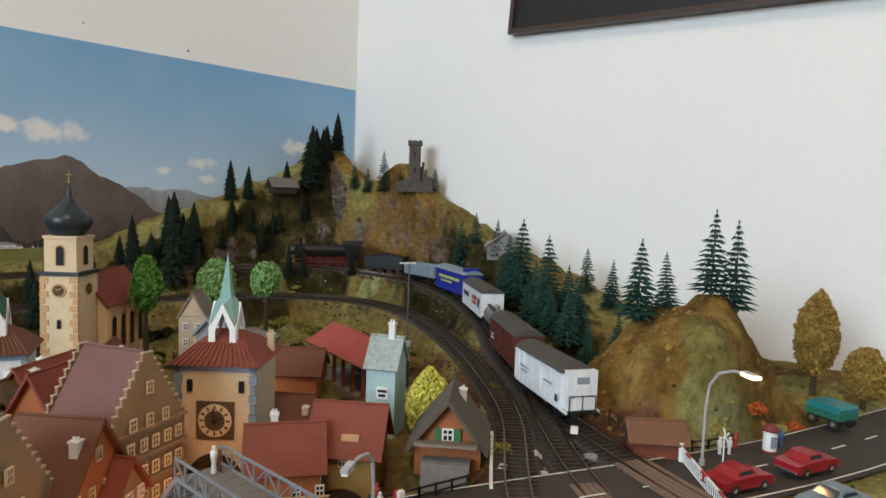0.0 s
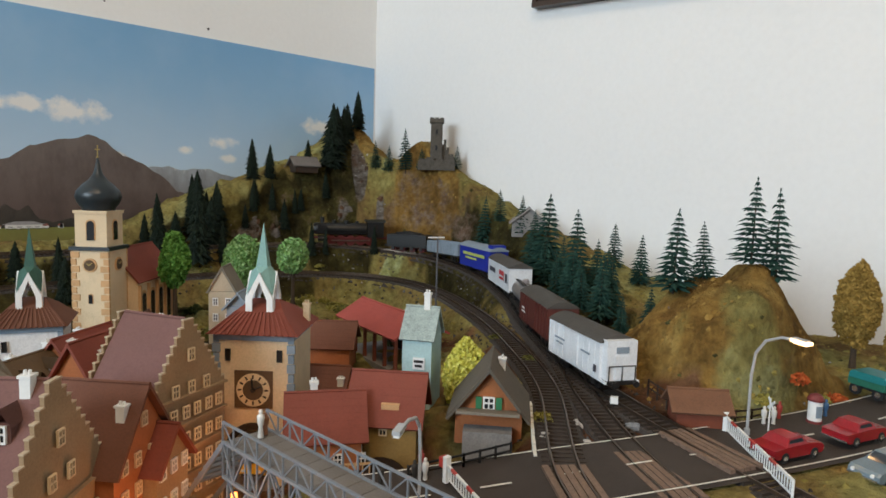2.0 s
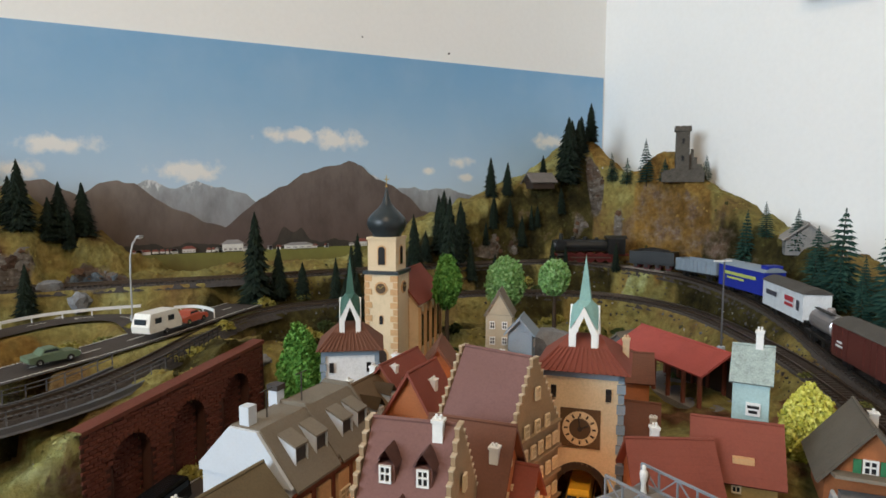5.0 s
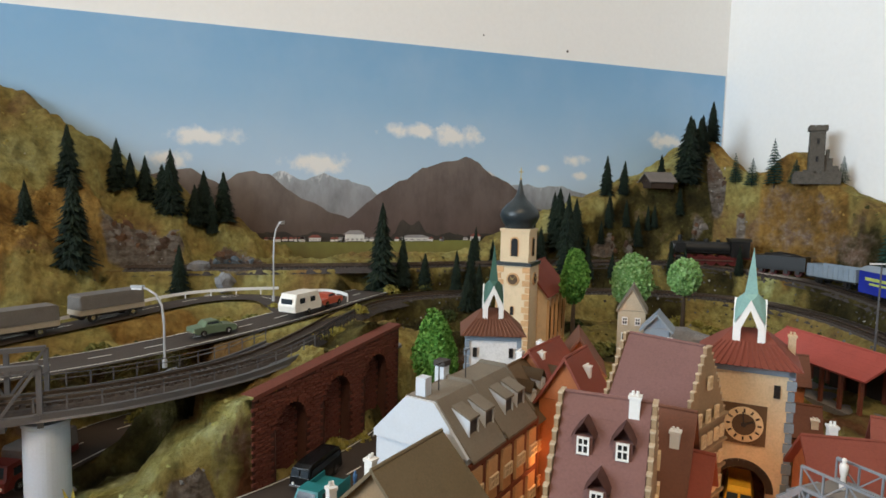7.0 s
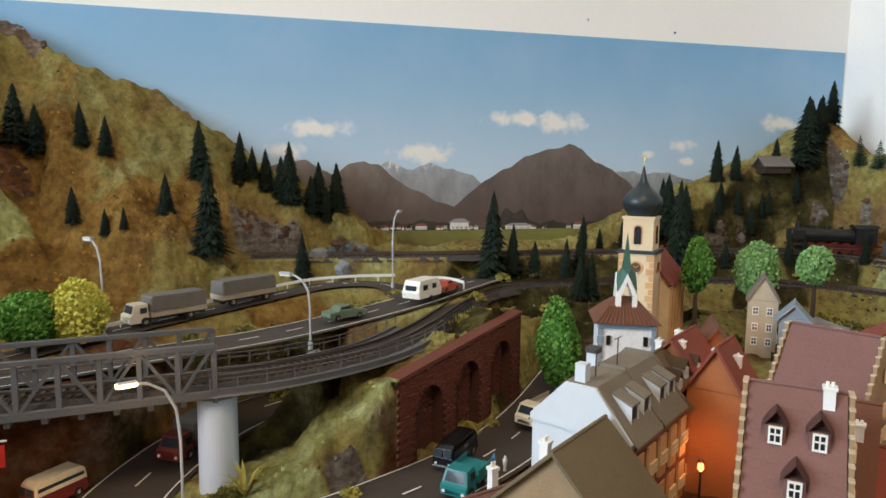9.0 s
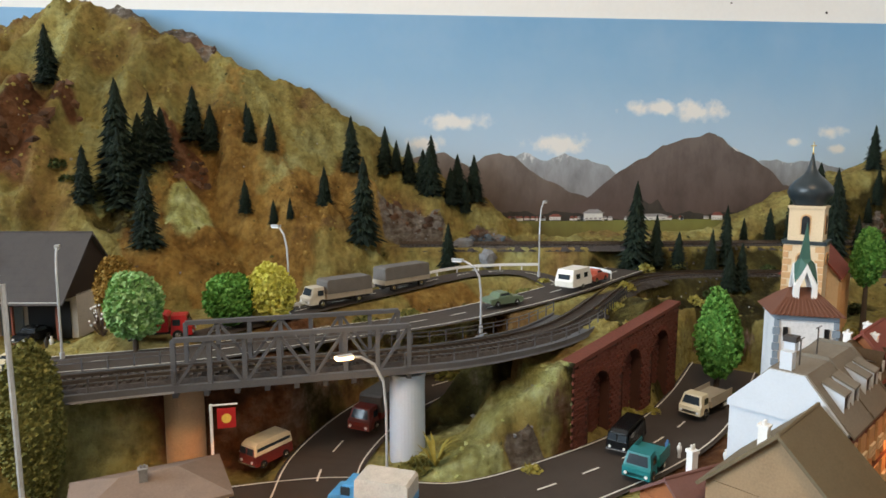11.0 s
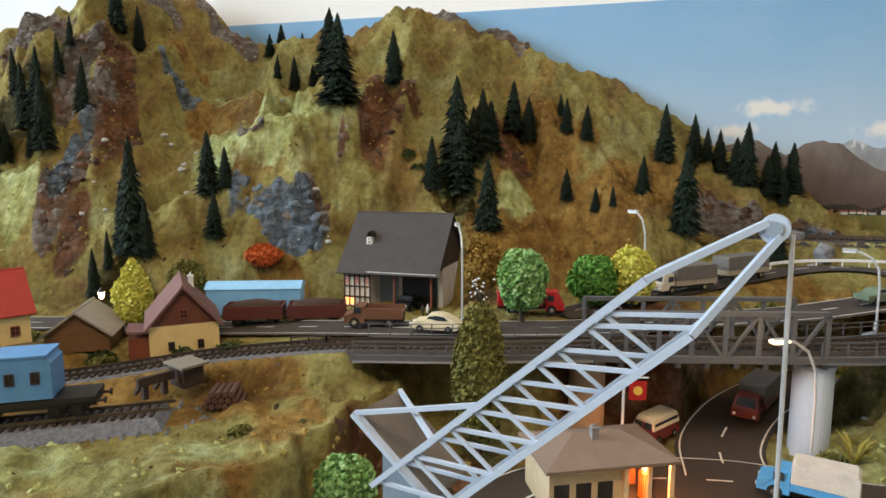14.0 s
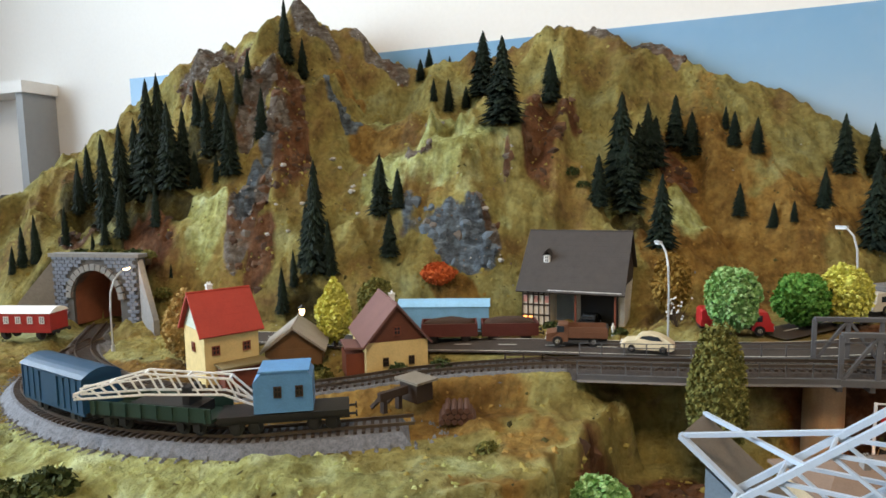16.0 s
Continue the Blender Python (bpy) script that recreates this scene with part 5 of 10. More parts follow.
# gate tower with the great clock
def gate_tower(x, y, base, turn, w, wall_h, label, spire_top, wall, trim, roof, spire, clock=True, turret=0.022):
    g = thing("gate_tower", pose(x, y, base, 0, 0, turn), label, "tower", "town gate towers")
    hw = w / 2
    bm = B()
    ar, spring = (0.0165, 0.036) if clock else (w * 0.26, 0.026)
    arch_front(bm, hw, wall_h, ar, spring, -hw, -hw + 0.004)
    part("wall", bm, wall, g)
    part("wall", arch_front(B(), hw, wall_h, ar, spring, hw - 0.004, hw), wall, g)
    for sx in (-1, 1):
        part("wall", box(B(), sx * (hw - 0.002), 0, 0, 0.004, w - 0.0081, wall_h), wall, g)
    for sx in (-1, 1):
        for k in range(int(wall_h / 0.0075)):
            part("quoin", box(B(), sx * (hw - 0.0005), -hw - 0.0004, k * 0.0075, 0.006 if k % 2 else 0.0042, 0.0022, 0.0066), trim, g)
    if clock:
        for i in range(17):
            t0 = math.pi * (i + 0.5) / 17
            ring = box(B(), 0, 0, -0.0012, 0.0036, 0.0030, 0.0052, pose(-(ar + 0.0012) * math.cos(t0), -hw - 0.0004, spring + (ar + 0.0012) * math.sin(t0), 0, math.degrees(t0) - 90, 0))
            part("arch_stone", ring, TIMBER, g)
        part("passage_floor", box(B(), 0, 0, 0.0, 2 * ar - 0.001, w, 0.0145), STONE, g)
    part("cornice", box(B(), 0, 0, wall_h - 0.006, w + 0.003, w + 0.003, 0.006), GREYBLUE, g)
    rh = 0.021
    e = hw + 0.006
    rb = B()
    a = [rb.verts.new(v) for v in ((-e, -e, wall_h - 0.001), (e, -e, wall_h - 0.001), (e, e, wall_h - 0.001), (-e, e, wall_h - 0.001))]
    k = [rb.verts.new(v) for v in ((-e * 0.55, -e * 0.5, wall_h + rh * 0.62), (e * 0.55, -e * 0.5, wall_h + rh * 0.62), (e * 0.55, e * 0.5, wall_h + rh * 0.62), (-e * 0.55, e * 0.5, wall_h + rh * 0.62))]
    r = [rb.verts.new((-e * 0.3, 0, wall_h + rh)), rb.verts.new((e * 0.3, 0, wall_h + rh))]
    rb.faces.new(a[::-1])
    for i in range(4):
        j = (i + 1) % 4
        rb.faces.new((a[i], a[j], k[j], k[i]))
    rb.faces.new((k[0], k[1], r[1], r[0]))
    rb.faces.new((k[2], k[3], r[0], r[1]))
    rb.faces.new((k[1], k[2], r[1]))
    rb.faces.new((k[3], k[0], r[0]))
    part("roof", rb, roof, g)
    for i in range(15):
        f = -0.93 + 1.86 * i / 14
        rib = B()
        rod(rib, (f * e, -e - 0.0002, wall_h - 0.0004), (f * e * 0.55, -e * 0.5, wall_h + rh * 0.62 + 0.0004), 0.0007, seg=5)
        part("roof_tile_rib", rib, roof, g)
    # open turret with a slender spire
    tw, tz, ty = turret, wall_h + rh * 0.28, -0.006
    th = spire_top - base - tz
    tur = part("turret", box(B(), 0, ty, tz - 0.002, tw, tw, 0.004), WHITE, g, "white open bell turret")
    hw_, eave, peak = tw * 0.47, th * 0.24, th * 0.50
    outer = [(-hw_, 0.0), (-hw_, eave), (0.0, peak), (hw_, eave), (hw_, 0.0)]
    inner = [(-hw_ * 0.55, 0.003), (-hw_ * 0.55, eave * 0.92), (0.0, peak * 0.80), (hw_ * 0.55, eave * 0.92), (hw_ * 0.55, 0.003)]
    for turn_ in (0, 90, 180, 270):
        pm = pose(0, ty, tz, 0, 0, turn_)
        bm = B()
        lay = [[[bm.verts.new(pm @ Vector((x, y, z))) for x, z in ring] for ring in (outer, inner)] for y in (-hw_ - 0.0006, -hw_ + 0.0012)]
        for n_ in range(5):
            k = (n_ + 1) % 5
            for o, q in lay:
                bm.faces.new((o[n_], o[k], q[k], q[n_]))
            for ring in (0, 1):
                bm.faces.new((lay[0][ring][n_], lay[0][ring][k], lay[1][ring][k], lay[1][ring][n_]))
        bmesh.ops.recalc_face_normals(bm, faces=bm.faces)
        part("gable_panel", bm, WHITE, tur)
    sb = B()
    lo = [sb.verts.new((a_ * tw * 0.47, ty + b_ * tw * 0.47, tz + th * 0.27)) for a_, b_ in ((-1, -1), (1, -1), (1, 1), (-1, 1))]
    md = [sb.verts.new((a_ * tw * 0.20, ty + b_ * tw * 0.20, tz + th * 0.55)) for a_, b_ in ((-1, -1), (1, -1), (1, 1), (-1, 1))]
    tip = sb.verts.new((0, ty, tz + th))
    for i in range(4):
        j = (i + 1) % 4
        mid = sb.verts.new(((lo[i].co.x + lo[j].co.x) / 2, (lo[i].co.y + lo[j].co.y) / 2, tz + th * 0.48))
        sb.faces.new((lo[i], mid, md[i]))
        sb.faces.new((mid, lo[j], md[j]))
        sb.faces.new((md[i], mid, md[j]))
        sb.faces.new((md[i], md[j], tip))
    part("spire", sb, spire, g, "slender green copper spire")
    for sx in (-1, 1):
        share("window", WIN["slit"], g, pose(sx * w * 0.34, -hw - 0.0006, wall_h - 0.022))
    if clock:
        cz = wall_h - 0.044
        part("clock_panel", box(B(), 0, -hw - 0.0006, cz - 0.0145, 0.029, 0.0016, 0.029), mat("clock_brown", (0.10, 0.055, 0.025), 0.8), g)
        cl = B()
        rod(cl, (0, -hw - 0.0013, cz), (0, -hw - 0.0022, cz), 0.0128, seg=32)
        dial = part("clock_dial", cl, mat("clock_cream", (0.66, 0.52, 0.32), 0.7), g)
        rb2 = B()
        rod(rb2, (0, -hw - 0.0021, cz), (0, -hw - 0.0026, cz), 0.0078, seg=28)
        part("inner_disc", rb2, mat("clock_dark", (0.09, 0.055, 0.03), 0.8), dial)
        for i in range(12):
            part("hour_mark", box(B(), 0, -hw - 0.0024, 0.0088, 0.0012, 0.0006, 0.0028, pose(0, 0, cz, 0, i * 30, 0)), TIMBER, dial)
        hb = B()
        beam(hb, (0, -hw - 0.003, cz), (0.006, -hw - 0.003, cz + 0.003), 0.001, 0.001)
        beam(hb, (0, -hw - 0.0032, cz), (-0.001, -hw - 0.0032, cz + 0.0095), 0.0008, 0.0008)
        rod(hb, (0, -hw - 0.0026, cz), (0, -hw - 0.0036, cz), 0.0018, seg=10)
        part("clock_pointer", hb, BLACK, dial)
    return g


gt = gate_tower(0.157, 0.670, 0.70, -44, 0.058, 0.128, "cream gate tower with a large clock and red roof", 0.910, CREAM, GREYBLUE, ROOF_RED, COPPER)
chimney(gt, 0.03, 0.012, 0.129, 0.020, CREAM, 0.005)
gate_tower(0.030, 0.862, 0.725, -20, 0.050, 0.088, "white gate tower with a brown roof and green spire", 0.897, mat("white_plaster", (0.66, 0.66, 0.66), 0.8, dirt=0.1), GREYBLUE, ROOF_BROWN, mat("dark_green_copper", (0.035, 0.10, 0.075), 0.6), clock=False, turret=0.02)

# church
ch = thing("church", pose(0.113, 0.980, 0.752, 0, 0, -42), "cream church with sandstone corners and a black onion dome", "church")
TWR = 0.040
bm = box(B(), 0, 0, 0, TWR, TWR, 0.110)
box(bm, 0, 0, 0.114, TWR * 0.86, TWR * 0.86, 0.036)
part("tower_wall", bm, CREAM, ch)
part("string_course", box(B(), 0, 0, 0.110, TWR + 0.004, TWR + 0.004, 0.004), SLATE, ch)
part("upper_cornice", box(B(), 0, 0, 0.150, TWR * 0.92, TWR * 0.92, 0.003), CREAM, ch)
for sx in (-1, 1):
    for k in range(14):
        for sy in (-1, 1):
            wq = 0.009 if k % 2 else 0.0055
            part("corner_stone", box(B(), sx * (TWR / 2 - wq / 2 + 0.0004), sy * (TWR / 2 - 0.0005), k * 0.0078 + 0.0006, wq, 0.0026, 0.0066), SANDSTONE, ch)
part("onion_dome", turned(B(), [(0.017, 0.153), (0.0165, 0.155), (0.0215, 0.162), (0.0235, 0.168), (0.022, 0.174), (0.016, 0.181), (0.009, 0.187), (0.005, 0.193), (0.003, 0.20), (0.0006, 0.212)], 20), SLATE, ch, smooth_shade=True)
cr = B()
rod(cr, (0, 0, 0.21), (0, 0, 0.224), 0.0005, seg=6)
rod(cr, (-0.003, 0, 0.2195), (0.003, 0, 0.2195), 0.0005, seg=6)
turned(cr, [(0.0004, 0.2095), (0.0014, 0.211), (0.0004, 0.2125)], 8)
part("cross", cr, mat("gilt", (0.5, 0.36, 0.12), 0.35, 0.8), ch)
for turn in (0, 90):
    m0 = pose(0, 0, 0, 0, 0, turn)
    cb = B()
    rod(cb, m0 @ Vector((0, -TWR / 2, 0.094)), m0 @ Vector((0, -TWR / 2 - 0.0012, 0.094)), 0.0076, seg=24)
    dial = part("clock_dial", cb, SANDSTONE, ch)
    cb = B()
    rod(cb, m0 @ Vector((0, -TWR / 2 - 0.0012, 0.094)), m0 @ Vector((0, -TWR / 2 - 0.0018, 0.094)), 0.0058, seg=24)
    part("inner_disc", cb, mat("clock_dark", (0.09, 0.055, 0.03), 0.8), dial)
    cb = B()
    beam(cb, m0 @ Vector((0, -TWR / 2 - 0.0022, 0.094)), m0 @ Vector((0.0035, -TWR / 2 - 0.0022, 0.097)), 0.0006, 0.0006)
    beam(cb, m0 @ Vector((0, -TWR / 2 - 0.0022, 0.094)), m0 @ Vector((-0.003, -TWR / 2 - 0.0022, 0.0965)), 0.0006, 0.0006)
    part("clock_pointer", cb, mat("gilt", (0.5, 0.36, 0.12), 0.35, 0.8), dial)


def arched(w, h):
    return [(-w / 2, 0), (w / 2, 0)] + [(w / 2 * math.cos(math.pi * i / 10), h - w / 2 + w / 2 * math.sin(math.pi * i / 10)) for i in range(11)]


def arch_window(parent, m, w, h, trim, pane):
    bm = B()
    solid(bm, [(x * 1.3, z * 1.08) for x, z in arched(w, h)], -0.0006, 0.001)
    bmesh.ops.transform(bm, matrix=m, verts=bm.verts)
    wn = part("window", bm, trim, parent)
    bm = B()
    solid(bm, arched(w, h), -0.0011, -0.0003)
    bmesh.ops.transform(bm, matrix=m, verts=bm.verts)
    part("pane", bm, pane, wn)


for turn in (0, 90):
    arch_window(ch, pose(0, 0, 0, 0, 0, turn) @ pose(0, -TWR * 0.43, 0.121), 0.008, 0.021, SANDSTONE, GLASS)
arch_window(ch, pose(0, -TWR / 2, 0.0), 0.013, 0.022, SANDSTONE, TIMBER)
arch_window(ch, pose(0, -TWR / 2, 0.052), 0.004, 0.010, SANDSTONE, GLASS)
NAVE_L, NAVE_D = 0.095, 0.058
nm = pose(0.003, TWR / 2 + NAVE_L / 2, 0, 0, 0, 90)
bm = box(B(), 0, 0, 0, NAVE_L, NAVE_D, 0.072, nm)
part("nave_wall", bm, CREAM, ch)
gable_wall(ch, CREAM, NAVE_L, NAVE_D, 0.072, 0.034, m=nm, name="nave_gable")
roof_slopes(ch, NAVE_L, NAVE_D, 0.072, 0.034, 0.004, mat("nave_roof_red", (0.20, 0.045, 0.028), 0.8, dirt=0.4), 9, m=nm)
for i in range(4):
    arch_window(ch, nm @ pose(-0.034 + 0.022 * i, -NAVE_D / 2, 0.016), 0.009, 0.040, SANDSTONE, GLASS)
for i in range(5):
    bm = box(B(), -0.0455 + 0.022 * i, -NAVE_D / 2 - 0.0012, 0, 0.0034, 0.0036, 0.066, nm)
    part("buttress", bm, SANDSTONE, ch)


# ---- trees ----
def fir_meshes(kind, seed):
    """A fir one metre high: a bare foot, then whorls of drooping, ragged branches."""
    r = random.Random(seed)
    bm = B()
    rod(bm, (0, 0, -0.03), (0, 0, 0.96), 0.018, 0.003, 6)
    trunk = bm
    cr = B()
    if kind == "dark":
        layers, spokes, wide, droop, low = 40, 17, 0.215, 0.04, 0.02
    else:
        layers, spokes, wide, droop, low = 17, 15, 0.30, 0.035, 0.08
    for k in range(layers):
        u = k / (layers - 1)
        z = low + (0.985 - low) * u
        reach = wide * (1 - u) ** (0.72 if kind == "dark" else 0.9) * r.uniform(0.8, 1.12) + 0.012
        spin = r.uniform(0, 6.28)
        for i in range(spokes if u < 0.8 else spokes // 2 + 2):
            a = spin + 2 * math.pi * i / (spokes if u < 0.8 else spokes // 2 + 2) + r.uniform(-0.2, 0.2)
            L = reach * r.uniform(0.62, 1.12)
            hw = (0.42 if kind == "dark" else 0.26) * L + 0.006
            dz = -droop * r.uniform(0.4, 1.3) + (0.02 if kind != "dark" else 0)
            d, s = Vector((math.cos(a), math.sin(a), 0)), Vector((-math.sin(a), math.cos(a), 0))
            c = Vector((0, 0, z + 0.03))
            p0, p1 = c, c + d * L + Vector((0, 0, dz - 0.03))
            mid = c + d * L * 0.58 + Vector((0, 0, dz * 0.35 - 0.005))
            v = [cr.verts.new(q) for q in (p0, mid + s * hw * 0.5 - Vector((0, 0, 0.012)), p1, mid - s * hw * 0.5 - Vector((0, 0, 0.012)), mid + Vector((0, 0, 0.010)))]
            for f in ((0, 1, 4), (1, 2, 4), (2, 3, 4), (3, 0, 4)):
                cr.faces.new([v[q] for q in f])
    rod(cr, (0, 0, 0.93), (0, 0, 1.0), 0.008, 0.001, 5)
    return trunk, cr


def fir_proto(kind, seed, label, group):
    t = thing("fir_tree", pose(0, 0, -9), label, "tree", group)
    tr, cr = fir_meshes(kind, seed)
    part("trunk", tr, BARK, t)
    part("crown", cr, FIR_DARK if kind == "dark" else FIR_GREEN, t)
    return t


DARK_FIRS = [fir_proto("dark", s, "dark bottle-brush model fir on the slope", "dark firs") for s in (1, 2, 3)]
GREEN_FIRS = [fir_proto("green", s, "blue-green plastic model fir with open branches", "green firs") for s in (11, 12, 13)]
USED = set()


def plant(proto_list, x, y, h, rr, dz=0.0, wide=1.0, z=None):
    p = rr.choice(proto_list)
    m = Matrix.Translation((x, y, (ground(x, y) if z is None else z) - 0.003 + dz)) @ Matrix.Rotation(rr.uniform(-0.05, 0.05), 4, "X") @ Matrix.Rotation(rr.uniform(0, 6.28), 4, "Z") @ Matrix.Diagonal((h * wide, h * wide, h, 1))
    if p.name not in USED:
        USED.add(p.name)
        p.matrix_basis = m
        return p
    q = copy_thing(p, m)
    q.matrix_basis = m
    return q


rt = random.Random(7)
HILL_FIRS_WEST = [(-1.293, 1.167, .118), (-1.285, 1.207, .08), (-1.579, .859, .046), (-1.572, .871, .068), (-1.556, .882, .08), (-1.527, .909, .066), (-1.601, .995, .099), (-1.604, 1.02, .107), (-1.488, .952, .155), (-1.503, .999, .15), (-1.471, .909, .030), (-1.455, .917, .053), (-1.432, .927, .095), (-1.529, 1.056, .15), (-1.481, 1.023, .17),
                  (-1.425, .982, .185), (-1.412, .994, .18), (-1.378, .942, .069), (-1.38, .981, .141), (-1.385, 1.01, .112)]
HILL_FIRS_RIM = [(-1.43, 1.098, .08), (-1.38, 1.064, .107), (-1.358, 1.005, .065), (-1.322, 1.012, .05), (-1.333, 1.04, .118), (-1.296, 1.014, .119), (-1.325, 1.078, .063), (-1.319, 1.096, .051), (-1.266, 1.054, .088), (-1.326, .912, .022), (-1.116, .962, .165), (-1.129, .962, .094), (-1.094, .962, .083), (-1.147, .925, .069), (-1.142, .946, .055)]
HILL_FIRS_MIDDLE = [(-1.055, 1.044, .096), (-1.025, 1.041, .06), (-1.025, 1.007, .067), (-1.106, 1.37, .05), (-1.065, 1.372, .045), (-1.105, 1.323, .045), (-1.045, 1.235, .043), (-1.027, 1.262, .06), (-1.001, 1.278, .042), (-.968, 1.27, .106), (-.898, 1.144, .123), (-.847, 1.249, .08),
                    (-.73, 1.186, .145), (-.757, 1.143, .072), (-.707, 1.201, .08), (-.684, 1.219, .072), (-.658, 1.276, .078), (-.634, 1.282, .066), (-.67, 1.114, .095), (-.72, 1.165, .10), (-.695, 1.21, .09)]
HILL_FIRS_EAST = [(-.585, 1.303, .034), (-.574, 1.273, .05), (-.543, 1.268, .052), (-.569, 1.208, .045), (-.527, 1.195, .033), (-.503, 1.188, .028), (-.46, 1.231, .055), (-.425, 1.30, .082), (-.402, 1.21, .118), (-.298, 1.343, .094), (-.311, 1.353, .064), (-.252, 1.362, .08), (-.223, 1.372, .076),
                  (-.374, 1.356, .076), (-.335, 1.358, .065), (-.355, 1.352, .05), (-.279, 1.216, .065), (-.265, 1.35, .06), (-.24, 1.355, .055)]
BACK_FIRS = [(-.001, 1.203, .128), (.031, 1.205, .072), (.065, 1.203, .05), (.341, 1.292, .101), (.356, 1.29, .07), (.35, 1.256, .083), (.109, 1.135, .058), (.127, 1.137, .064), (.455, 1.322, .071), (.484, 1.311, .06), (.335, 1.30, .078), (.375, 1.288, .085), (.685, 1.315, .075), (.62, 1.293, .082), (.635, 1.292, .072),
             (.605, 1.286, .12), (.562, 1.304, .044), (.448, 1.298, .046), (.535, 1.283, .041), (.50, 1.282, .055), (.65, 1.30, .07), (.30, 1.28, .055), (.25, 1.275, .05), (.21, 1.28, .045)]
CORNER_FIRS = [(.252, 1.217, .089), (.309, 1.206, .13), (.35, 1.206, .066), (.444, 1.294, .055), (.481, 1.293, .049), (.524, 1.286, .045), (.425, 1.287, .041), (.586, 1.276, .05), (.534, 1.191, .045), (.508, 1.196, .056), (.614, 1.152, .05), (.114, 1.197, .065), (.375, 1.294, .047), (.245, 1.264, .046), (.17, 1.262, .06), (.14, 1.205, .07), (.395, 1.205, .04)]
GREEN_LIST = [(.706, 1.178, .082), (.679, 1.241, .055), (.692, 1.215, .05), (.72, 1.148, .044), (.76, 1.09, .045), (.718, .972, .089), (.725, .94, .055), (.71, .88, .062), (.648, .779, .118), (.632, .765, .075), (.645, .745, .06), (.616, .70, .098), (.623, .675, .07), (.724, .713, .066), (.712, .664, .068),
              (.50, .505, .080), (.52, .485, .055), (.515, .44, .078), (.535, .425, .085), (.572, .675, .078), (.52, .60, .076), (.545, .60, .072), (.50, .56, .05), (.575, .63, .07), (.60, .72, .06), (.665, .82, .075), (.69, .835, .065), (.55, .645, .062), (.585, .575, .06)]
for lst, protos, wide in ((HILL_FIRS_WEST, DARK_FIRS, 0.80), (HILL_FIRS_RIM, DARK_FIRS, 0.85), (CORNER_FIRS, DARK_FIRS, 0.9), (HILL_FIRS_MIDDLE, DARK_FIRS, 1.22), (HILL_FIRS_EAST, DARK_FIRS, 1.22), (BACK_FIRS, DARK_FIRS, 1.1), (GREEN_LIST, GREEN_FIRS, 1.0)):
    for x, y, h in lst:
        plant(protos, x, y, h * (0.92 if x < -1.0 else 1.04), rt, wide=wide * rt.uniform(0.85, 1.15))


def leafy(name, x, y, h, w, leafmat, label, trunk=0.25, seed=0, z=None, shape=1.0, count=900, size=0.0042, group="leafy trees"):
    count, size = int(count * 2.2), size * 0.62
    """A foam tree: trunk, a few limbs, and a crown of many small flakes over a knobbly inner mass."""
    r = random.Random(seed)
    z0 = (ground(x, y) if z is None else z) - 0.002
    t = thing(name, pose(x, y, z0), label, "tree" if trunk else "bush", group)
    tk = B()
    rod(tk, (0, 0, -0.002), (0, 0, h * (trunk + 0.35)), 0.0022 + h * 0.012, 0.0012, 7)
    for i in range(4):
        a = i * 1.7 + r.uniform(0, 1)
        rod(tk, (0, 0, h * (trunk * 0.8 + 0.05 * i)), (math.cos(a) * w * 0.25, math.sin(a) * w * 0.25, h * (trunk + 0.3)), 0.0012, 0.0006, 5)
    part("trunk", tk, BARK, t)
    c = B()
    cz, rz, rx = h * (trunk + (1 - trunk) / 2), h * (1 - trunk) / 2, w / 2
    lumps = [(Vector((r.gauss(0, 1), r.gauss(0, 1), r.gauss(0, 1))).normalized(), r.uniform(0.05, 0.22)) for _ in range(26)]

    def reach(d):
        return 0.86 + max(0.0, max(g * (1 - (d - q).length * 1.6) for q, g in lumps))

    core = B()
    bmesh.ops.create_icosphere(core, subdivisions=3, radius=1)
    for v in core.verts:
        d = v.co.normalized()
        k = reach(d) * 0.86
        f = 1 - (1 - shape) * max(0, d.z)
        v.co = Vector((d.x * rx * k * f, d.y * rx * k * f, cz + d.z * rz * k))
    me = bpy.data.meshes.new("tmp")
    core.to_mesh(me)
    core.free()
    c.from_mesh(me)
    bpy.data.meshes.remove(me)
    for _ in range(count):
        d = Vector((r.gauss(0, 1), r.gauss(0, 1), r.gauss(0, 1))).normalized()
        k = reach(d) * r.uniform(0.82, 1.06)
        f = 1 - (1 - shape) * max(0, d.z)
        p = Vector((d.x * rx * k * f, d.y * rx * k * f, cz + d.z * rz * k))
        a = Vector((r.gauss(0, 1), r.gauss(0, 1), r.gauss(0, 1))).normalized()
        b = a.orthogonal().normalized()
        s = size * r.uniform(0.5, 1.2)
        q = a.cross(b)
        vs = [c.verts.new(p + e) for e in (a * s, b * s * 0.8, -a * s * 0.8, -b * s)]
        top = c.verts.new(p + q * s * 0.5)
        for i in range(4):
            c.faces.new((vs[i], vs[(i + 1) % 4], top))
    part("crown", c, leafmat, t)
    return t


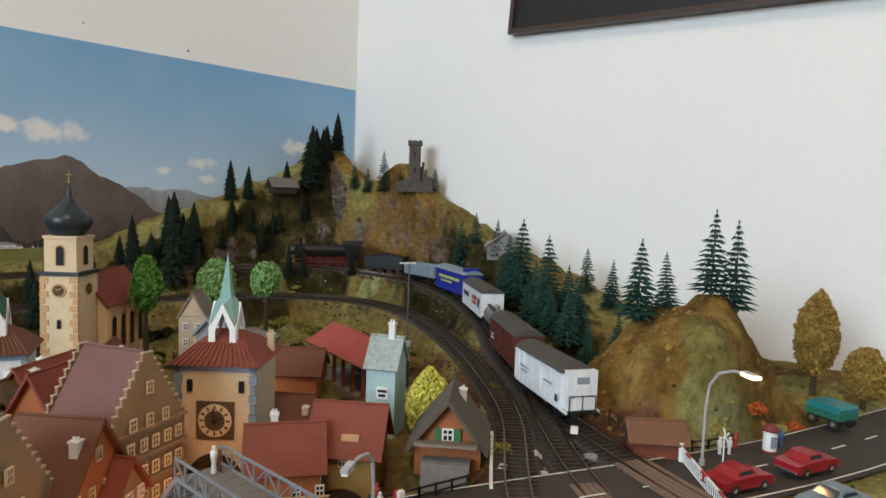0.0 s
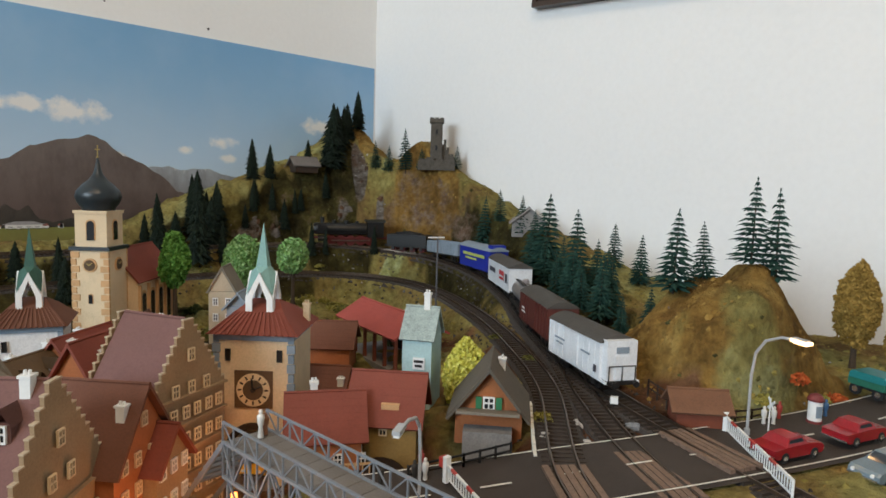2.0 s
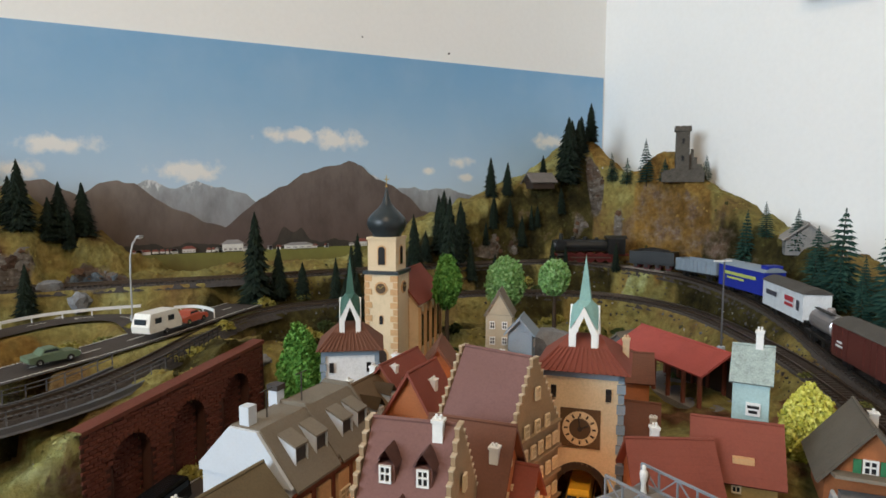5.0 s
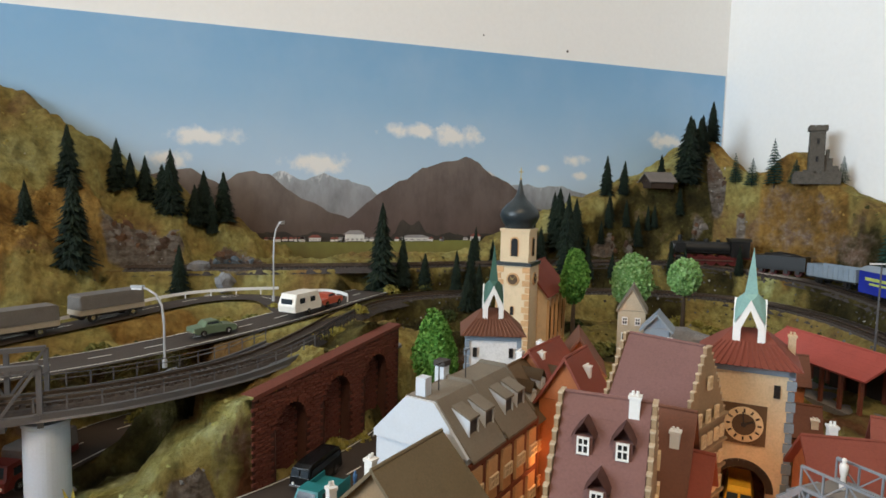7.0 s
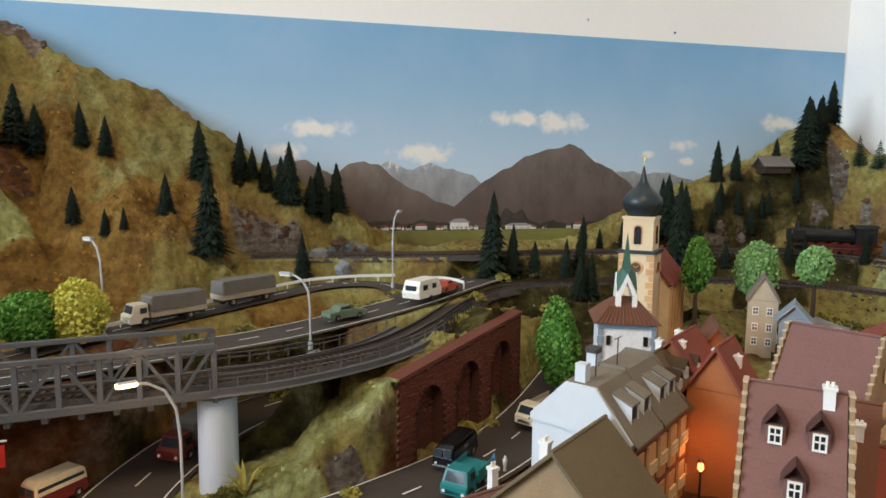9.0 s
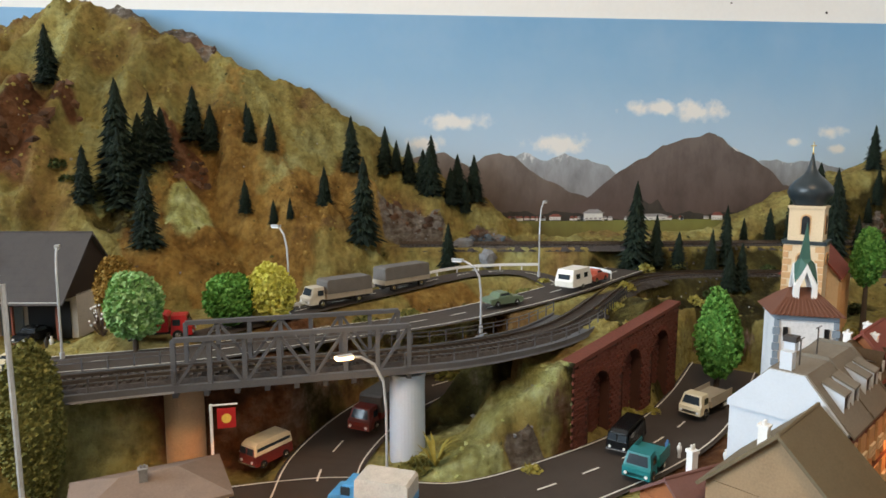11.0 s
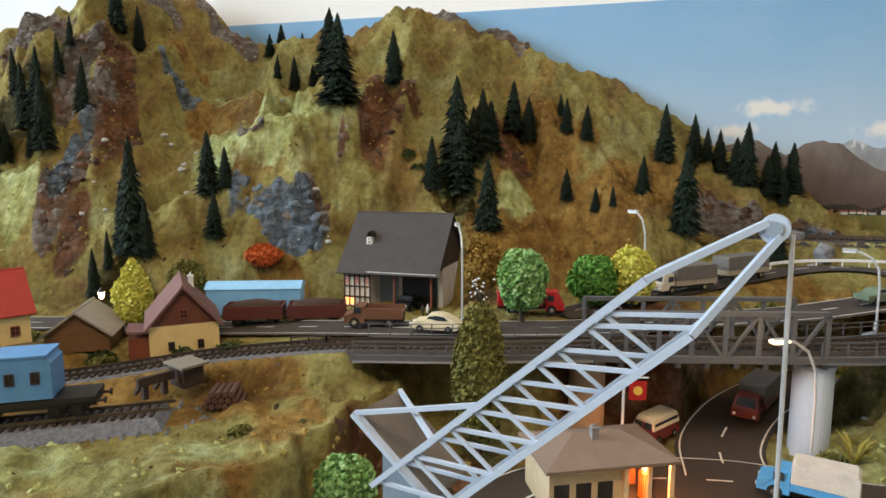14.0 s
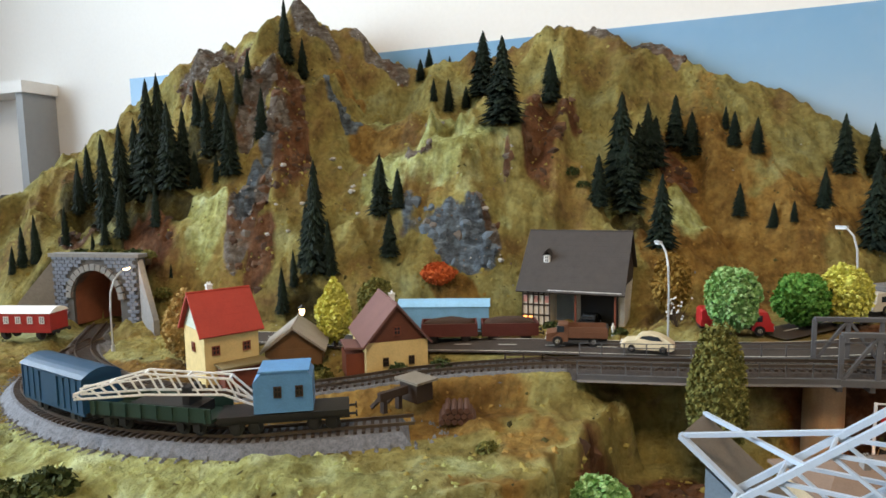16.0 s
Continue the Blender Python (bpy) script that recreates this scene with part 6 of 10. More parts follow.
leafy("yellow_tree", 0.293, 0.578, 0.070, 0.040, FOAM_YELLOW, "bright yellow-green foam tree beside the chalet", 0.05, 1, shape=0.82, z=0.748, count=1200)
leafy("leafy_tree", 0.198, 0.992, 0.124, 0.036, FOAM_GREEN, "bright green oval foam tree behind the church", 0.42, 2, shape=0.85, z=0.758, count=1200)
leafy("leafy_tree", 0.288, 0.998, 0.109, 0.052, FOAM_LIGHT, "round pale green foam tree", 0.32, 3, z=0.765, count=1300)
leafy("leafy_tree", 0.342, 0.962, 0.106, 0.041, FOAM_LIGHT, "small round pale green foam tree", 0.52, 4, z=0.765, count=1100)
leafy("leafy_tree", 0.005, 0.960, 0.118, 0.052, FOAM_GREEN, "tall green foam tree before the brick arches", 0.08, 5, shape=0.75, z=0.70, count=1300)
leafy("autumn_tree", 0.655, 0.388, 0.112, 0.043, FOAM_BROWN, "tall brown autumn tree by the crossing road", 0.22, 6, shape=0.7, count=1500)
leafy("autumn_tree", 0.668, 0.346, 0.066, 0.042, FOAM_BROWN, "low brown autumn tree by the crossing road", 0.15, 7, shape=0.8, count=1100)
leafy("cypress_bush", -0.616, 0.750, 0.125, 0.047, FOAM_OLIVE, "tall olive-green column tree before the bridge", 0.04, 8, shape=0.96, z=0.70, count=2200, size=0.0034)
leafy("leafy_tree", -0.597, 0.888, 0.082, 0.052, FOAM_LIGHT, "round pale green foam tree beside the red truck", 0.2, 9, count=1400)
leafy("leafy_tree", -0.525, 0.955, 0.062, 0.058, FOAM_GREEN, "bushy green foam tree at the roadside", 0.08, 10, count=1200)
leafy("yellow_tree", -0.487, 0.962, 0.070, 0.052, FOAM_YELLOW, "yellow-green foam tree at the roadside", 0.08, 11, count=1200)
leafy("autumn_tree", -0.655, 0.985, 0.082, 0.045, FOAM_BROWN, "brown autumn tree beside the timbered house", 0.1, 12, count=1000)
leafy("leafy_tree", -0.992, 0.900, 0.075, 0.048, FOAM_OLIVE, "olive foam tree behind the houses", 0.1, 13)
leafy("yellow_tree", -1.012, 0.835, 0.082, 0.042, FOAM_YELLOW, "tall yellow foam tree between the houses", 0.1, 14, shape=0.6)
leafy("autumn_tree", -1.135, 0.735, 0.085, 0.045, FOAM_STRAW, "straw-yellow autumn tree beside the red-roofed house", 0.08, 15, shape=0.7)
leafy("leafy_bush", -0.692, 0.652, 0.040, 0.046, FOAM_LIGHT, "green bush at the foot of the cliff", 0.05, 16, z=0.692)
leafy("red_bush", -0.952, 1.005, 0.03, 0.05, FOAM_RED, "low red autumn bush below the quarry", 0.0, 17, shape=0.8, count=500)


# ---- bridge, arches and pier ----
def at_line(line, s):
    f = max(0, min(len(line) - 1.001, s / 0.01))
    k = int(f)
    p = line[k] + (line[k + 1] - line[k]) * (f - k)
    d = line[min(k + 2, len(line) - 1)] - line[max(k - 1, 0)]
    return p, math.degrees(math.atan2(d[1], d[0]))


def s_near(line, x, y):
    return 0.01 * int(np.argmin((line[:, 0] - x) ** 2 + (line[:, 1] - y) ** 2))


A, C = Vector((-0.348, 0.840, 0.785)), Vector((-0.530, 0.811, 0.783))
bd = (C - A).normalized()
bn = Vector((bd.y, -bd.x, 0)) * -1
L = (C - A).length
bridge = thing("truss_bridge", Matrix.Identity(4), "grey steel truss railway bridge over the street", "bridge")
HALF, TOPZ, BOTZ = 0.029, 0.030, -0.0085
for s in (-1, 1):
    o = bn * s * HALF
    tr = B()
    beam(tr, A + o + Vector((0, 0, TOPZ)), C + o + Vector((0, 0, TOPZ)), 0.0045, 0.0036)
    ob = part("top_chord", tr, STEEL, bridge)
    tr = B()
    beam(tr, A + o + Vector((0, 0, BOTZ)), C + o + Vector((0, 0, BOTZ)), 0.0045, 0.0055)
    part("bottom_chord", tr, STEEL, bridge)
    n = 7
    for i in range(n + 1):
        p = A + bd * L * i / n + o
        part("upright", beam(B(), p + Vector((0, 0, BOTZ)), p + Vector((0, 0, TOPZ)), 0.0036, 0.0026), STEEL, bridge)
        if i < n:
            q = A + bd * L * (i + 1) / n + o
            a_, b_ = (p, q) if i % 2 else (q, p)
            part("diagonal", beam(B(), a_ + Vector((0, 0, BOTZ)), b_ + Vector((0, 0, TOPZ)), 0.0028, 0.0022), STEEL, bridge)
    part("handrail", beam(B(), A + o * 0.93 + Vector((0, 0, 0.010)), C + o * 0.93 + Vector((0, 0, 0.010)), 0.0012, 0.0012), STEEL, bridge)
dk = B()
beam(dk, A + Vector((0, 0, -0.010)), C + Vector((0, 0, -0.010)), 0.056, 0.004)
part("deck", dk, STEEL, bridge)
for i in range(9):
    p = A + bd * L * i / 8
    part("cross_beam", beam(B(), p - bn * HALF + Vector((0, 0, -0.014)), p + bn * HALF + Vector((0, 0, -0.014)), 0.004, 0.004), STEEL, bridge)


def girder(label, s0, s1):
    line = INNER[int(s0 / 0.01):int(s1 / 0.01) + 1]
    g = thing("girder_bridge", Matrix.Identity(4), label, "bridge")
    part("deck", strip(line, -0.030, 0.030, -0.0075), STEEL, g)
    part("underside", strip(line, 0.030, -0.030, -0.0105), STEEL, g)
    n = side_of(line)
    for k in (-0.030, 0.030):
        bm = B()
        rows = [[bm.verts.new((p[0] + s[0] * (k + d), p[1] + s[1] * (k + d), p[2] + z)) for d, z in ((-0.0022, -0.0112), (-0.0010, -0.0095), (-0.0010, -0.005), (0.0010, -0.005), (0.0010, -0.0095), (0.0022, -0.0112))] for p, s in zip(line, n)]
        for r, q in zip(rows, rows[1:]):
            for c in range(6):
                bm.faces.new((r[(c + 1) % 6], r[c], q[c], q[(c + 1) % 6]))
        part("edge_beam", bm, STEEL, g)
        for i in range(0, len(line), 2):
            p, s = line[i], n[i]
            part("rail_post", box(B(), p[0] + s[0] * k, p[1] + s[1] * k, p[2] - 0.004, 0.0011, 0.0011, 0.011), STEEL, g)
        for z in (0.003, 0.007):
            bm = B()
            rows = [[bm.verts.new((p[0] + s[0] * (k + e), p[1] + s[1] * (k + e), p[2] + z + c)) for e, c in ((-0.00035, -0.00035), (-0.00035, 0.00035), (0.00035, 0.00035), (0.00035, -0.00035))] for p, s in zip(line, n)]
            for r, q in zip(rows, rows[1:]):
                for c in range(4):
                    bm.faces.new((r[c], q[c], q[(c + 1) % 4], r[(c + 1) % 4]))
            part("hand_rail", bm, STEEL, g)
    return g


SA, SC = s_near(INNER, -0.348, 0.84), s_near(INNER, -0.53, 0.811)
girder("curved grey plate bridge joining the brick arches", s_near(INNER, -0.155, 0.965), SA)
girder("grey plate bridge joining the siding plateau", SC, s_near(INNER, -0.735, 0.778))
pier = thing("bridge_pier", pose(-0.345, 0.832, 0.685), "round pale concrete bridge pier", "pier", "bridge piers")
part("shaft", turned(B(), [(0.0162, 0), (0.0158, 0.004), (0.0155, 0.080), (0.0165, 0.081), (0.0165, 0.084)], 32), CONCRETE, pier, smooth_shade=False)
pier2 = thing("bridge_pier", pose(-0.530, 0.815, 0.68), "round brownish bridge pier in the shade", "pier", "bridge piers")
part("shaft", turned(B(), [(0.0162, 0), (0.0158, 0.004), (0.0155, 0.085), (0.0165, 0.086), (0.0165, 0.089)], 32), mat("pier_tan", (0.36, 0.25, 0.15), 0.7), pier2)


# ---- brick arches under the curved track ----
via = thing("brick_arches", Matrix.Identity(4), "red-brown brick arcade below the curved track", "viaduct")
FL = ARCADE_LONG


def on_face(s, z, out=0.0):
    return Vector((ARCADE[0] + ARCADE_RUN[0] * s + ARCADE_RUN[1] * out, ARCADE[1] + ARCADE_RUN[1] * s - ARCADE_RUN[0] * out, z))


def crown(s):
    """Height of the sloping wall top."""
    return 0.770 + 0.10 * s


ARCH = [(0.047 + 0.066 * i, 0.0195, 0.7355 + 0.0075 * i) for i in range(3)]
FOOT, RECESS = 0.680, -0.0095


def is_open(s, z):
    return any(abs(s - c) < r and z < spring + math.sqrt(max(0, r * r - (s - c) ** 2)) for c, r, spring in ARCH)


bm = B()
for i in range(int(FL / 0.003)):
    for k in range(37):
        s0, s1, z0, z1 = i * 0.003, (i + 1) * 0.003, FOOT + k * 0.003, FOOT + (k + 1) * 0.003
        if z1 > crown(s0):
            continue
        dep = RECESS if is_open((s0 + s1) / 2, (z0 + z1) / 2) else 0.0
        bm.faces.new([bm.verts.new(on_face(a, b, dep)) for a, b in ((s0, z0), (s1, z0), (s1, z1), (s0, z1))])
bmesh.ops.remove_doubles(bm, verts=bm.verts, dist=0.0003)
part("backing", bm, BRICK_DARK, via)
for c, r, spring in ARCH:
    bm = B()
    prof = [(c - r, FOOT)] + [(c - r * math.cos(math.pi * i / 14), spring + r * math.sin(math.pi * i / 14)) for i in range(15)] + [(c + r, FOOT)]
    a = [bm.verts.new(on_face(s, z, 0.001)) for s, z in prof]
    b = [bm.verts.new(on_face(s, z, RECESS - 0.001)) for s, z in prof]
    for i in range(len(a) - 1):
        bm.faces.new((a[i], a[i + 1], b[i + 1], b[i]))
    part("arch_reveal", bm, BRICK_DARK, via)
    for i in range(13):
        a0 = math.pi * (i + 0.5) / 13
        p = on_face(c - (r + 0.0022) * math.cos(a0), spring + (r + 0.0022) * math.sin(a0), 0.0006)
        bm = B()
        q = on_face(c - (r + 0.0050) * math.cos(a0), spring + (r + 0.0050) * math.sin(a0), 0.0006)
        beam(bm, p - (q - p) * 0.75, q, 0.0026, 0.0038)
        part("arch_brick", bm, BRICK, via)
bm = B()
vv = [[bm.verts.new(on_face(s, crown(s) + z, o)) for z, o in ((-0.001, 0.0), (-0.001, 0.0022), (0.0028, 0.0022), (0.0028, -0.013))] for s in np.linspace(0, FL, 40)]
for r, q in zip(vv, vv[1:]):
    for k in range(3):
        bm.faces.new((r[k], r[k + 1], q[k + 1], q[k]))
part("coping", bm, BRICK, via)


def brick_mesh():
    bm = box(B(), 0, 0, 0, 0.0066, 0.0022, 0.0030)
    bmesh.ops.bevel(bm, geom=bm.edges[:], offset=0.0003, segments=1, affect="EDGES")
    me = bpy.data.meshes.new("brick")
    bm.to_mesh(me)
    bm.free()
    me.materials.append(BRICK)
    return me


BRICKS, stuff, nb = brick_mesh(), [], 0
rb_ = random.Random(5)
for k in range(30):
    z = FOOT + 0.0036 * k
    if z > 0.795:
        break
    s = 0.0036 * (k % 2) + 0.003
    while s < FL - 0.003:
        inner = [is_open(s + e, z + g) for e in (-0.0036, 0.0036) for g in (0, 0.003)]
        if z + 0.004 < crown(s) and (all(inner) or not any(inner)):
            p = on_face(s, z, (RECESS if all(inner) else 0.0) + 0.0002 + rb_.uniform(-0.0003, 0.0005))
            stuff.append(pose(p.x, p.y, z, 0, 0, math.degrees(math.atan2(ARCADE_RUN[1], ARCADE_RUN[0]))))
        s += 0.0073
visible = sorted(stuff, key=lambda m: (abs(m.translation.z - 0.74), m.translation.x))
for m in visible[:300]:
    share("brick", BRICKS, via, m)
rest = B()
for m in visible[300:]:
    box(rest, 0, 0, 0, 0.0066, 0.0022, 0.0030, m)
tagged(part("brick_rest", rest, BRICK, via), kind="stuff")


# ---- rolling stock ----
IRON = mat("wheel_iron", (0.03, 0.028, 0.027), 0.5, 0.5)
ROOF_FELT = mat("wagon_roof_felt", (0.065, 0.058, 0.05), 0.8)
WAGON_WHITE = mat("wagon_white", (0.70, 0.72, 0.74), 0.5, dirt=0.12)
WAGON_BROWN = mat("wagon_red_brown", (0.10, 0.024, 0.018), 0.6, dirt=0.2)
WAGON_BLUE = mat("wagon_royal_blue", (0.015, 0.03, 0.30), 0.4)
WAGON_GREY = mat("wagon_light_grey", (0.22, 0.27, 0.32), 0.6, dirt=0.2)
TANK_GREY = mat("tank_silver", (0.36, 0.33, 0.33), 0.3, 0.5, dirt=0.2)
LOCO_BLACK = mat("loco_black", (0.010, 0.010, 0.010), 0.4)
LOCO_RED = mat("loco_red", (0.09, 0.008, 0.006), 0.5)


def wheel_mesh(r=0.0058, name="wheel", material=None):
    bm = B()
    rod(bm, (0, -0.0012, 0), (0, 0.0012, 0), r, seg=16)
    rod(bm, (0, -0.0016, 0), (0, -0.0002, 0), r * 0.35, seg=8)
    me = bpy.data.meshes.new(name)
    bm.normal_update()
    bm.to_mesh(me)
    bm.free()
    me.materials.append(material or IRON)
    return me


WHEEL, RED_WHEEL, DRIVER = wheel_mesh(), wheel_mesh(0.0055, material=LOCO_RED), wheel_mesh(0.0095, material=LOCO_RED)


def running_gear(parent, length, axles, half=0.0082, me=None, z=0.0058):
    for x in axles:
        for s in (-1, 1):
            share("wheel", me or WHEEL, parent, pose(x, s * half, z, 0, 0, 0 if s < 0 else 180))
        part("axle_box", box(B(), x, -0.0128, 0.0045, 0.006, 0.002, 0.006), IRON, parent)
        part("axle_box", box(B(), x, 0.0128, 0.0045, 0.006, 0.002, 0.006), IRON, parent)
    part("underframe", box(B(), 0, 0, 0.0096, length, 0.026, 0.0032), IRON, parent)
    for sx in (-1, 1):
        for sy in (-1, 1):
            bm = B()
            rod(bm, (sx * length / 2, sy * 0.0095, 0.0115), (sx * (length / 2 + 0.0055), sy * 0.0095, 0.0115), 0.001, seg=6)
            rod(bm, (sx * (length / 2 + 0.005), sy * 0.0095, 0.0115), (sx * (length / 2 + 0.0062), sy * 0.0095, 0.0115), 0.0026, seg=10)
            part("buffer", bm, IRON, parent)


def barrel_roof(length, width, z, rise, over=0.0015):
    bm = B()
    n = 10
    pts = [(-(width / 2 + over) + (width + 2 * over) * i / n, z + rise * (1 - (2 * i / n - 1) ** 2)) for i in range(n + 1)]
    a = [bm.verts.new((-length / 2 - over, y, zz)) for y, zz in pts]
    b = [bm.verts.new((length / 2 + over, y, zz)) for y, zz in pts]
    for i in range(n):
        bm.faces.new((a[i], b[i], b[i + 1], a[i + 1]))
    bm.faces.new(a)
    bm.faces.new(b[::-1])
    bm.faces.new((a[0], a[-1], b[-1], b[0]))
    return bm


def on_track(line, s, lift=0.0):
    p, a = at_line(line, s)
    return pose(p[0], p[1], p[2] + lift, 0, 0, a)


def van(m, length, body, label, roof=None, marks=(), planks=True, high=0.030, platform=False, group="goods train"):
    v = thing("covered_wagon", m, label, "wagon", group)
    bl = length - (0.010 if platform else 0)
    ox = 0.005 if platform else 0
    part("body", box(B(), ox, 0, 0.0128, bl, 0.031, high), body, v)
    en = B()
    n = 8
    for x in (ox - bl / 2, ox + bl / 2 - 0.0012):
        pts = [(-0.0155 + 0.031 * i / n, 0.0128 + high + 0.0062 * (1 - (2 * i / n - 1) ** 2)) for i in range(n + 1)]
        a = [en.verts.new((x, y, z)) for y, z in pts]
        b = [en.verts.new((x + 0.0012, y, z)) for y, z in pts]
        en.faces.new(a)
        en.faces.new(b)
        for i in range(len(a)):
            j = (i + 1) % len(a)
            en.faces.new((a[i], a[j], b[j], b[i]))
    bmesh.ops.recalc_face_normals(en, faces=en.faces)
    part("end_board", en, body, v)
    rf = barrel_roof(bl, 0.031, 0.0128 + high, 0.0068)
    bmesh.ops.translate(rf, verts=rf.verts, vec=(ox, 0, 0))
    part("roof", rf, roof or ROOF_FELT, v)
    if planks:
        for s in (-1, 1):
            for i in range(11):
                x = ox - bl / 2 + bl * i / 10
                part("side_post", box(B(), x + (0.0006 if i == 0 else -0.0006 if i == 10 else 0), s * 0.0158, 0.0128, 0.0012, 0.0009, high - 0.001), body, v)
            part("door", box(B(), ox, s * 0.0161, 0.0135, 0.021, 0.0012, high - 0.003), body, v)
            part("door_rail", box(B(), ox, s * 0.0165, 0.0128 + high - 0.002, 0.05, 0.001, 0.001), body, v)
    for s in (-1, 1):
        for x, z, w, h, colour in marks:
            part("marking", box(B(), ox + x * (-s), s * 0.0171, z, w, 0.0004, h), colour, v)
        part("side_sill", box(B(), 0, s * 0.0148, 0.0106, length, 0.0014, 0.0022), body, v)
    if platform:
        for sy in (-0.012, 0, 0.012):
            part("platform_rail", rod(B(), (-length / 2 + 0.001, sy, 0.0128), (-length / 2 + 0.001, sy, 0.025), 0.0005, seg=5), IRON, v)
        part("platform_rail", rod(B(), (-length / 2 + 0.001, -0.012, 0.025), (-length / 2 + 0.001, 0.012, 0.025), 0.0005, seg=5), IRON, v)
        part("brake_cabin", box(B(), -length / 2 + 0.006, 0, 0.0128, 0.008, 0.027, 0.033), body, v)
        part("end_window", box(B(), -length / 2 + 0.0017, 0, 0.0355, 0.0012, 0.011, 0.0052), WAGON_GREY, v, "grey end window")
        part("end_door", box(B(), -length / 2 + 0.0018, 0, 0.0135, 0.0010, 0.013, 0.020), body, v)
    running_gear(v, length, (-length * 0.28, length * 0.28))
    return v


RED_MARK, DARK_MARK = mat("red_marking", (0.45, 0.04, 0.05), 0.6), mat("dark_marking", (0.06, 0.06, 0.08), 0.6)
YELLOW_MARK = mat("yellow_green_marking", (0.45, 0.50, 0.12), 0.6)
S0 = s_near(OUTER, 0.385, 0.47)
gap = 0.010
s = S0
van(on_track(OUTER, s + 0.054), 0.108, WAGON_WHITE, "white covered wagon with a brake platform at the train's end", marks=((-0.024, 0.0285, 0.020, 0.0016, WAGON_GREY), (0.026, 0.0285, 0.016, 0.0016, WAGON_GREY), (-0.024, 0.0245, 0.014, 0.0014, WAGON_GREY), (0.043, 0.017, 0.004, 0.006, DARK_MARK)), platform=True)
s += 0.108 + gap
van(on_track(OUTER, s + 0.054), 0.108, WAGON_BROWN, "red-brown covered goods wagon", marks=((-0.035, 0.026, 0.010, 0.002, WHITE), (-0.035, 0.022, 0.014, 0.002, WHITE)))
s += 0.108 + gap
tk = thing("tank_wagon", on_track(OUTER, s + 0.038), "small silver-grey tank wagon", "wagon", "goods train")
bm = B()
rod(bm, (-0.030, 0, 0.026), (0.030, 0, 0.026), 0.0118, seg=20)
for sx in (-1, 1):
    rod(bm, (sx * 0.030, 0, 0.026), (sx * 0.0335, 0, 0.026), 0.0118, 0.006, seg=20)
part("tank", bm, TANK_GREY, tk, smooth_shade=False)
part("filler_dome", turned(B(), [(0.0045, 0.036), (0.0045, 0.041), (0.003, 0.043)], 12), TANK_GREY, tk)
for x in (-0.022, 0.022):
    part("saddle", box(B(), x, 0, 0.0128, 0.005, 0.022, 0.006), IRON, tk)
part("walkway", box(B(), 0, 0.006, 0.0388, 0.05, 0.005, 0.0008), IRON, tk)
running_gear(tk, 0.076, (-0.02, 0.02))
s += 0.076 + gap
van(on_track(OUTER, s + 0.064), 0.128, WAGON_WHITE, "long white refrigerator wagon with printed red and dark bands", marks=((-0.030, 0.027, 0.034, 0.0062, DARK_MARK), (0.026, 0.029, 0.024, 0.0062, RED_MARK), (0.026, 0.023, 0.024, 0.0035, RED_MARK), (0.052, 0.022, 0.007, 0.012, DARK_MARK)), planks=False)
s += 0.128 + gap
bw = van(on_track(OUTER, s + 0.060), 0.120, WAGON_BLUE, "royal blue covered wagon with a yellow-green band", roof=WAGON_GREY, marks=((0, 0.030, 0.085, 0.0045, YELLOW_MARK), (-0.01, 0.024, 0.045, 0.003, YELLOW_MARK)), planks=False)
part("brake_cabin", box(B(), -0.052, 0, 0.040, 0.016, 0.022, 0.012), WAGON_BLUE, bw)
s += 0.120 + gap
ow = thing("open_wagon", on_track(OUTER, s + 0.046), "light grey open hopper wagon", "wagon", "goods train")
bm = B()
for sy in (-1, 1):
    box(bm, 0, sy * 0.0148, 0.0128, 0.090, 0.0016, 0.020)
for sx in (-1, 1):
    box(bm, sx * 0.0442, 0, 0.0128, 0.0016, 0.028, 0.020)
box(bm, 0, 0, 0.0128, 0.0868, 0.028, 0.010)
part("body", bm, WAGON_GREY, ow)
for i in range(10):
    for sy in (-1, 1):
        part("rib", box(B(), -0.042 + 0.0093 * i, sy * 0.0161, 0.0128, 0.0016, 0.0012, 0.0195), WAGON_GREY, ow)
running_gear(ow, 0.090, (-0.026, 0.026))
s += 0.090 + gap
td = thing("tender", on_track(OUTER, s + 0.040), "black coal tender with red frame", "locomotive", "goods train")
part("body", box(B(), 0, 0, 0.0128, 0.078, 0.031, 0.020), LOCO_BLACK, td)
bm = B()
bmesh.ops.create_icosphere(bm, subdivisions=2, radius=1)
for v_ in bm.verts:
    v_.co = Vector((v_.co.x * 0.030, v_.co.y * 0.013, 0.033 + max(v_.co.z, -0.2) * 0.006 * (1 + 0.3 * math.sin(v_.co.x * 9) * math.cos(v_.co.y * 11))))
part("coal_load", bm, mat("coal", (0.008, 0.008, 0.009), 0.6, bump=0.8), td)
running_gear(td, 0.078, (-0.028, -0.01, 0.01, 0.028), me=RED_WHEEL)
s += 0.078 + 0.006
lo = thing("steam_locomotive", on_track(OUTER, s + 0.070), "black steam locomotive with red wheels", "locomotive", "goods train")
part("frame", box(B(), 0, 0, 0.0128, 0.138, 0.026, 0.0028), LOCO_RED, lo)
bm = B()
rod(bm, (-0.03, 0, 0.030), (0.062, 0, 0.030), 0.0112, seg=20)
rod(bm, (0.062, 0, 0.030), (0.068, 0, 0.030), 0.0112, 0.009, seg=20)
part("boiler", bm, LOCO_BLACK, lo)
